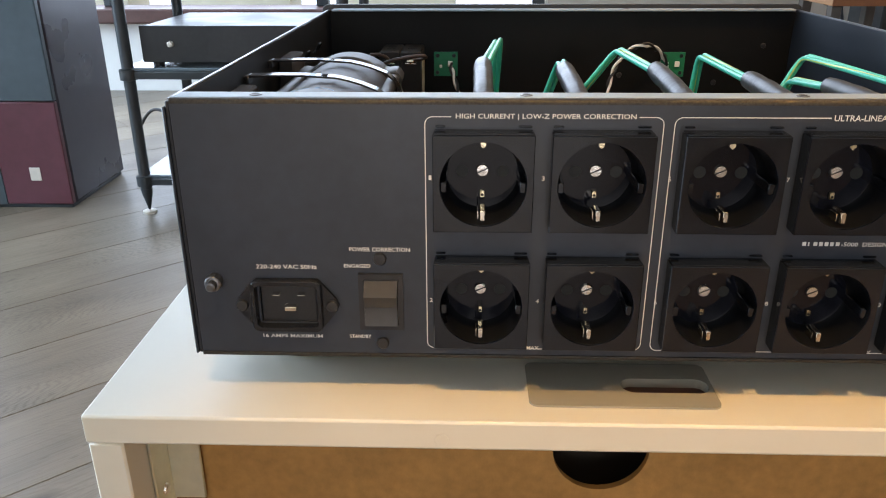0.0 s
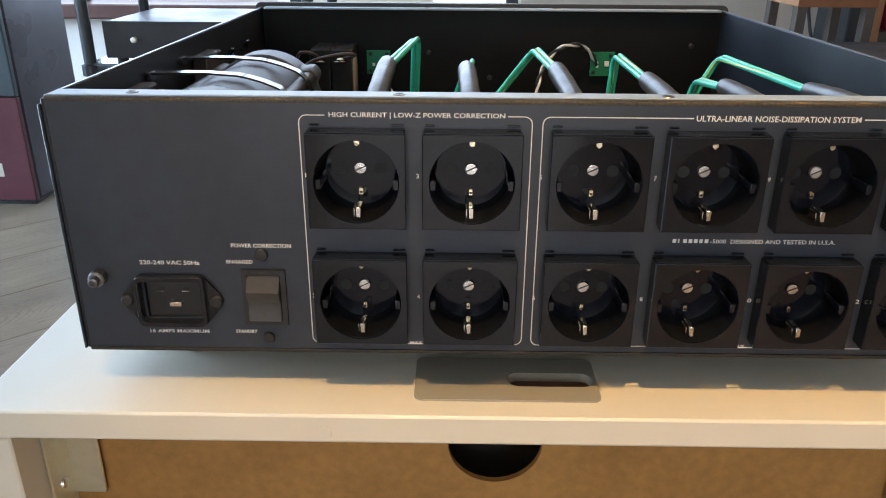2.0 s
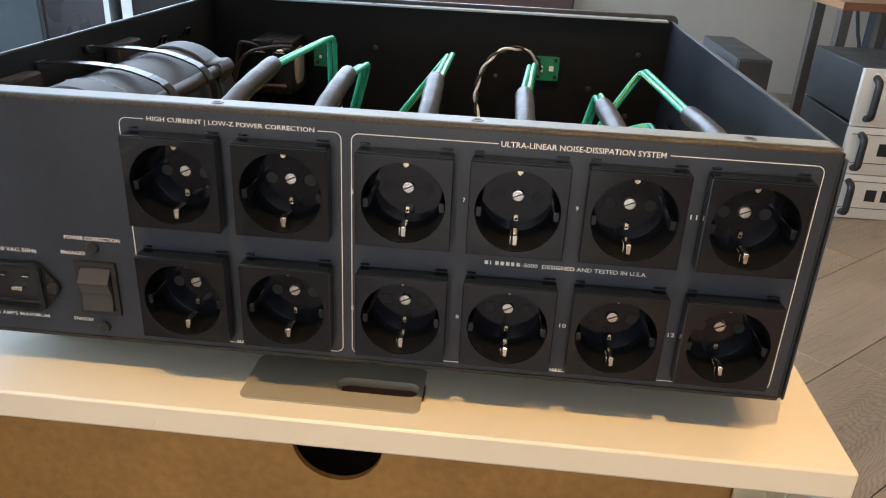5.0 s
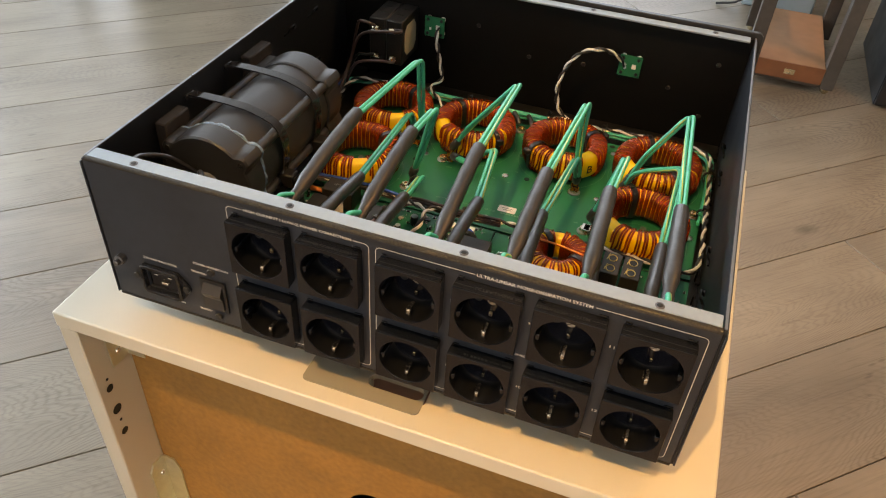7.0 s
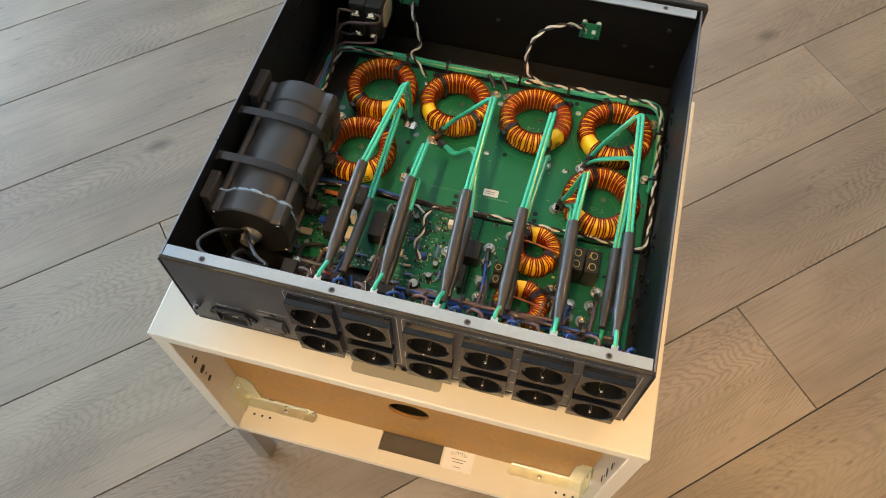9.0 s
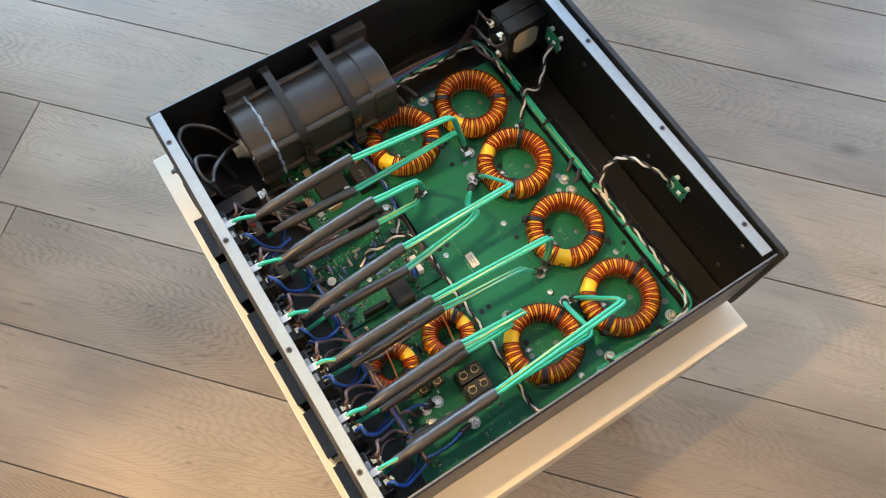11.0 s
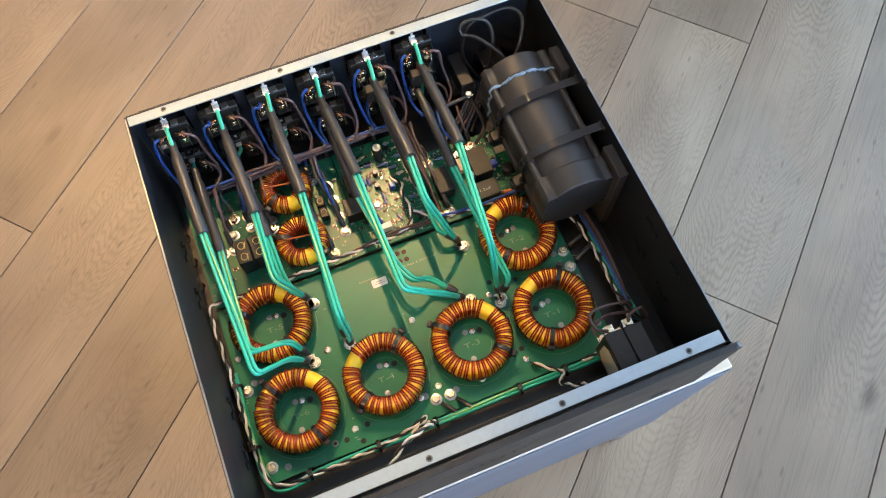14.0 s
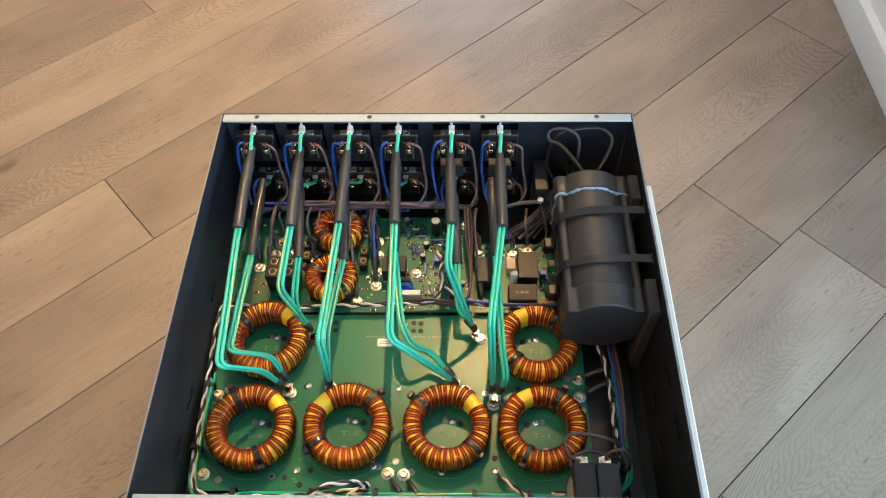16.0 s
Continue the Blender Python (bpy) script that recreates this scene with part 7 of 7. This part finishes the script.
sub = thing("black_cabinet", "low black lacquered loudspeaker cabinet on the floor", "loudspeaker", at=(0.86, 1.86, 0))
part("body", Geo().box(0.69, 0.785, 1.648, 2.07, 0.004, 0.440, 0.006, 2), RACK_BLACK, sub)
part("front", Geo().box(0.693, 0.782, 1.640, 1.6478, 0.008, 0.436, 0.002), BLACK_PLASTIC, sub)
sub.location += Vector((-0.006, -0.032, 0))


def amp(x0, z0, h, label, display):
    """A wide silver amplifier: dark casing, thick fascia, black handles, a display strip and a slot."""
    a = thing("amplifier", label, "amplifier", "silver amplifiers", (x0 + 0.25, 1.8, z0))
    part("casing", Geo().box(x0 + 0.012, x0 + 0.488, 1.652, 2.05, z0 + 0.004, z0 + h - 0.003, 0.002), RACK_BLACK, a)
    fa = part("fascia", Geo().box(x0, x0 + 0.50, 1.632, 1.6518, z0 + 0.0012, z0 + h, 0.005, 2), SILVER, a)
    for hx in (x0 + 0.035, x0 + 0.465):
        part("handle", Geo().tube(bent_path([(hx, 1.633, z0 + h * 0.15), (hx, 1.605, z0 + h * 0.2), (hx, 1.605, z0 + h * 0.8), (hx, 1.633, z0 + h * 0.85)], 0.012), 0.010, 10), BLACK_PLASTIC, a, "black handle")
    if display:
        part("display", Geo().box(x0 + 0.14, x0 + 0.36, 1.630, 1.6319, z0 + h * 0.38, z0 + h * 0.62, 0.0006), DISPLAY, a)
        part("slot", Geo().box(x0 + 0.12, x0 + 0.38, 1.630, 1.6319, z0 + h * 0.16, z0 + h * 0.22), DARK_GAP, a)
        part("knob", Geo().lathe([(0.013, 0), (0.0125, 0.012), (0.010, 0.014)], rot_to((x0 + 0.085, 1.6318, z0 + h * 0.5), (0, -1, 0)), 24), SILVER, a)
        part("badge", Geo().box(x0 + 0.205, x0 + 0.265, 1.6308, 1.6319, z0 + h * 0.80, z0 + h * 0.86), GREY_WIRE, a)
    else:
        for k in range(3):
            part("printed_mark", Geo().box(x0 + 0.09 + k * 0.045, x0 + 0.12 + k * 0.045, 1.6308, 1.6319, z0 + h * 0.42, z0 + h * 0.68), DARK_GAP, fa)
        for k in range(2):
            part("groove", Geo().box(x0 + 0.01, x0 + 0.49, 1.6308, 1.6319, z0 + h * (0.25 + 0.6 * k), z0 + h * (0.265 + 0.6 * k)), GREY_WIRE, fa)


amp(1.030, 0.0, 0.133, "silver amplifier with dark marks, lowest of the stack", False)
amp(1.030, 0.1335, 0.137, "silver amplifier with dark marks, in the middle of the stack", False)
amp(1.030, 0.2710, 0.160, "silver amplifier with a dark green display on top of the stack", True)
fan = thing("red_cabinet", "red fabric-fronted cabinet against the wall behind the amplifiers", "cabinet", at=(1.9, 3.1, 0))
part("body", Geo().box(1.84, 2.50, 2.90, 3.30, 0.366, 0.90, 0.01), RED_CLOTH, fan, "red fabric front")
for fx in (1.765, 2.505):
    part("frame", Geo().box(fx, fx + 0.045, 2.88, 3.32, 0, 0.95, 0.006), BAMBOO, fan)
part("lower_rail", Geo().box(1.811, 2.504, 2.89, 3.31, 0.29, 0.3655, 0.004), STAND_DARK, fan, "dark lower rail")
col = thing("tall_loudspeaker", "tall narrow black loudspeaker near the wall", "loudspeaker", at=(1.64, 2.9, 0))
part("body", Geo().box(1.60, 1.68, 2.75, 3.05, 0.01, 1.1, 0.006), RACK_BLACK, col)
part("plinth", Geo().box(1.58, 1.70, 2.73, 3.07, 0, 0.0098, 0.002), BLACK_PLASTIC, col)

pale = thing("storage_box", "pale blue storage box on the floor behind the wooden stand", "box", at=(0.42, 2.4, 0))
part("body", Geo().box(0.30, 0.53, 2.20, 2.58, 0, 0.30, 0.006), PALE_BLUE, pale)
part("lid", Geo().box(0.295, 0.535, 2.195, 2.585, 0.3005, 0.345, 0.006), PALE_BLUE, pale)
lead = thing("speaker_cable", "thin dark cable hanging down behind the wooden stand", "cable", at=(0.40, 2.12, 0))
part("cable", Geo().tube(smooth_path([(0.47, 2.10, 0.44), (0.44, 2.13, 0.30), (0.38, 2.14, 0.16), (0.30, 2.14, 0.04), (0.22, 2.16, 0.005)], 0.02), 0.004), DARK_WIRE, lead)

# low rack beside the wall end
lr = thing("low_rack", "low black frame rack with a light wooden board beside the wall", "rack", at=(-1.3, -0.66, 0))
for px in (-1.52, -1.095):
    for py in (-0.785, -0.535):
        part("post", Geo().box(px - 0.015, px + 0.015, py - 0.015, py + 0.015, 0.0, 0.52, 0.002), RACK_BLACK, lr)
for z in (0.03, 0.50):
    part("frame", Geo().box(-1.52, -1.095, -0.80, -0.772, z - 0.02, z + 0.02, 0.002).box(-1.52, -1.095, -0.548, -0.520, z - 0.02, z + 0.02, 0.002).box(-1.535, -1.507, -0.771, -0.549, z - 0.02, z + 0.02, 0.002).box(-1.108, -1.080, -0.771, -0.549, z - 0.02, z + 0.02, 0.002), RACK_BLACK, lr)
    part("board", Geo().box(-1.506, -1.109, -0.771, -0.549, z - 0.006, z + 0.012, 0.001), BAMBOO, lr, "light wooden board")


# ---- oak planks ----
DIR, PITCH, LONG, SEAM = radians(42.5), 0.2215, 2.008, -1.040
JOINT = {-7: -0.311, -6: 0.60, -5: 0.90, -4: 0.066, -3: 0.75, -2: -0.095, -1: 0.520, 0: -0.882, 1: -0.943, 2: -0.370, 3: 0.75, 4: -0.72}



def seam(k):
    """Where the seam number k lies across the planks; the wider board shifts those beyond it."""
    return SEAM + k * PITCH + (0.014 if k > 6 else 0.006 if k == 6 else 0.0)


def clip_poly(poly, a, b, c):
    """The part of a polygon where a*x + b*y <= c."""
    out = []
    for (p, q) in zip(poly, poly[1:] + poly[:1]):
        dp, dq = a * p[0] + b * p[1] - c, a * q[0] + b * q[1] - c
        if dp <= 0:
            out.append(p)
        if (dp < 0 < dq) or (dq < 0 < dp):
            t = dp / (dp - dq)
            out.append((p[0] + (q[0] - p[0]) * t, p[1] + (q[1] - p[1]) * t))
    return out


def inset(poly, d):
    """A convex polygon with all its edges moved inwards."""
    n, out = len(poly), []
    for i in range(n):
        a, b, c = Vector(poly[i - 1]), Vector(poly[i]), Vector(poly[(i + 1) % n])
        u, w = (b - a), (c - b)
        if u.length < 1e-6 or w.length < 1e-6:
            return None
        u, w = u.normalized(), w.normalized()
        n1, n2 = Vector((-u.y, u.x)), Vector((-w.y, w.x))
        k = 1 + n1.dot(n2)
        if k < 0.05:
            return None
        out.append(tuple(b + (n1 + n2) * (d / k)))
    return out


rnd = random.Random(11)
cd, sd = math.cos(DIR), math.sin(DIR)
for row in range(-26, 27):
    s0, s1 = seam(row + 4), seam(row + 5)
    j0 = JOINT.get(row, rnd.uniform(0, LONG))
    for k in range(-4, 5):
        u0 = j0 + k * LONG
        corners = [(u0, s0), (u0 + LONG, s0), (u0 + LONG, s1), (u0, s1)]
        poly = [(u * cd - s * sd, u * sd + s * cd) for u, s in corners]
        for a, b, c in ((1, 0, X1), (-1, 0, -X0), (0, 1, Y1), (0, -1, -Y0)):
            poly = clip_poly(poly, a, b, c) if poly else poly
        clean = []
        for p in poly:
            if not clean or (Vector(p) - Vector(clean[-1])).length > 0.004:
                clean.append(p)
        if len(clean) > 2 and (Vector(clean[0]) - Vector(clean[-1])).length < 0.004:
            clean.pop()
        if len(clean) < 3:
            continue
        low, high = inset(clean, 0.0008), inset(clean, 0.0017)
        if low is None or high is None:
            continue
        cx, cy = (u0 + LONG / 2) * cd - (s0 + s1) / 2 * sd, (u0 + LONG / 2) * sd + (s0 + s1) / 2 * cd
        loc = lambda p, z: ((p[0] - cx) * cd + (p[1] - cy) * sd, -(p[0] - cx) * sd + (p[1] - cy) * cd, z)
        n = len(low)
        g = Geo().add([loc(p, -0.0158) for p in low] + [loc(p, -0.0012) for p in low] + [loc(p, 0.0) for p in high],
                      [tuple(range(2 * n, 3 * n))] + [(r * n + i, r * n + (i + 1) % n, (r + 1) * n + (i + 1) % n, (r + 1) * n + i) for r in range(2) for i in range(n)])
        o = new("plank", g.mesh("plank", OAK, 20))
        o.parent = FLOOR
        o.matrix_local = pose(cx, cy, 0, 0, 0, 42.5)
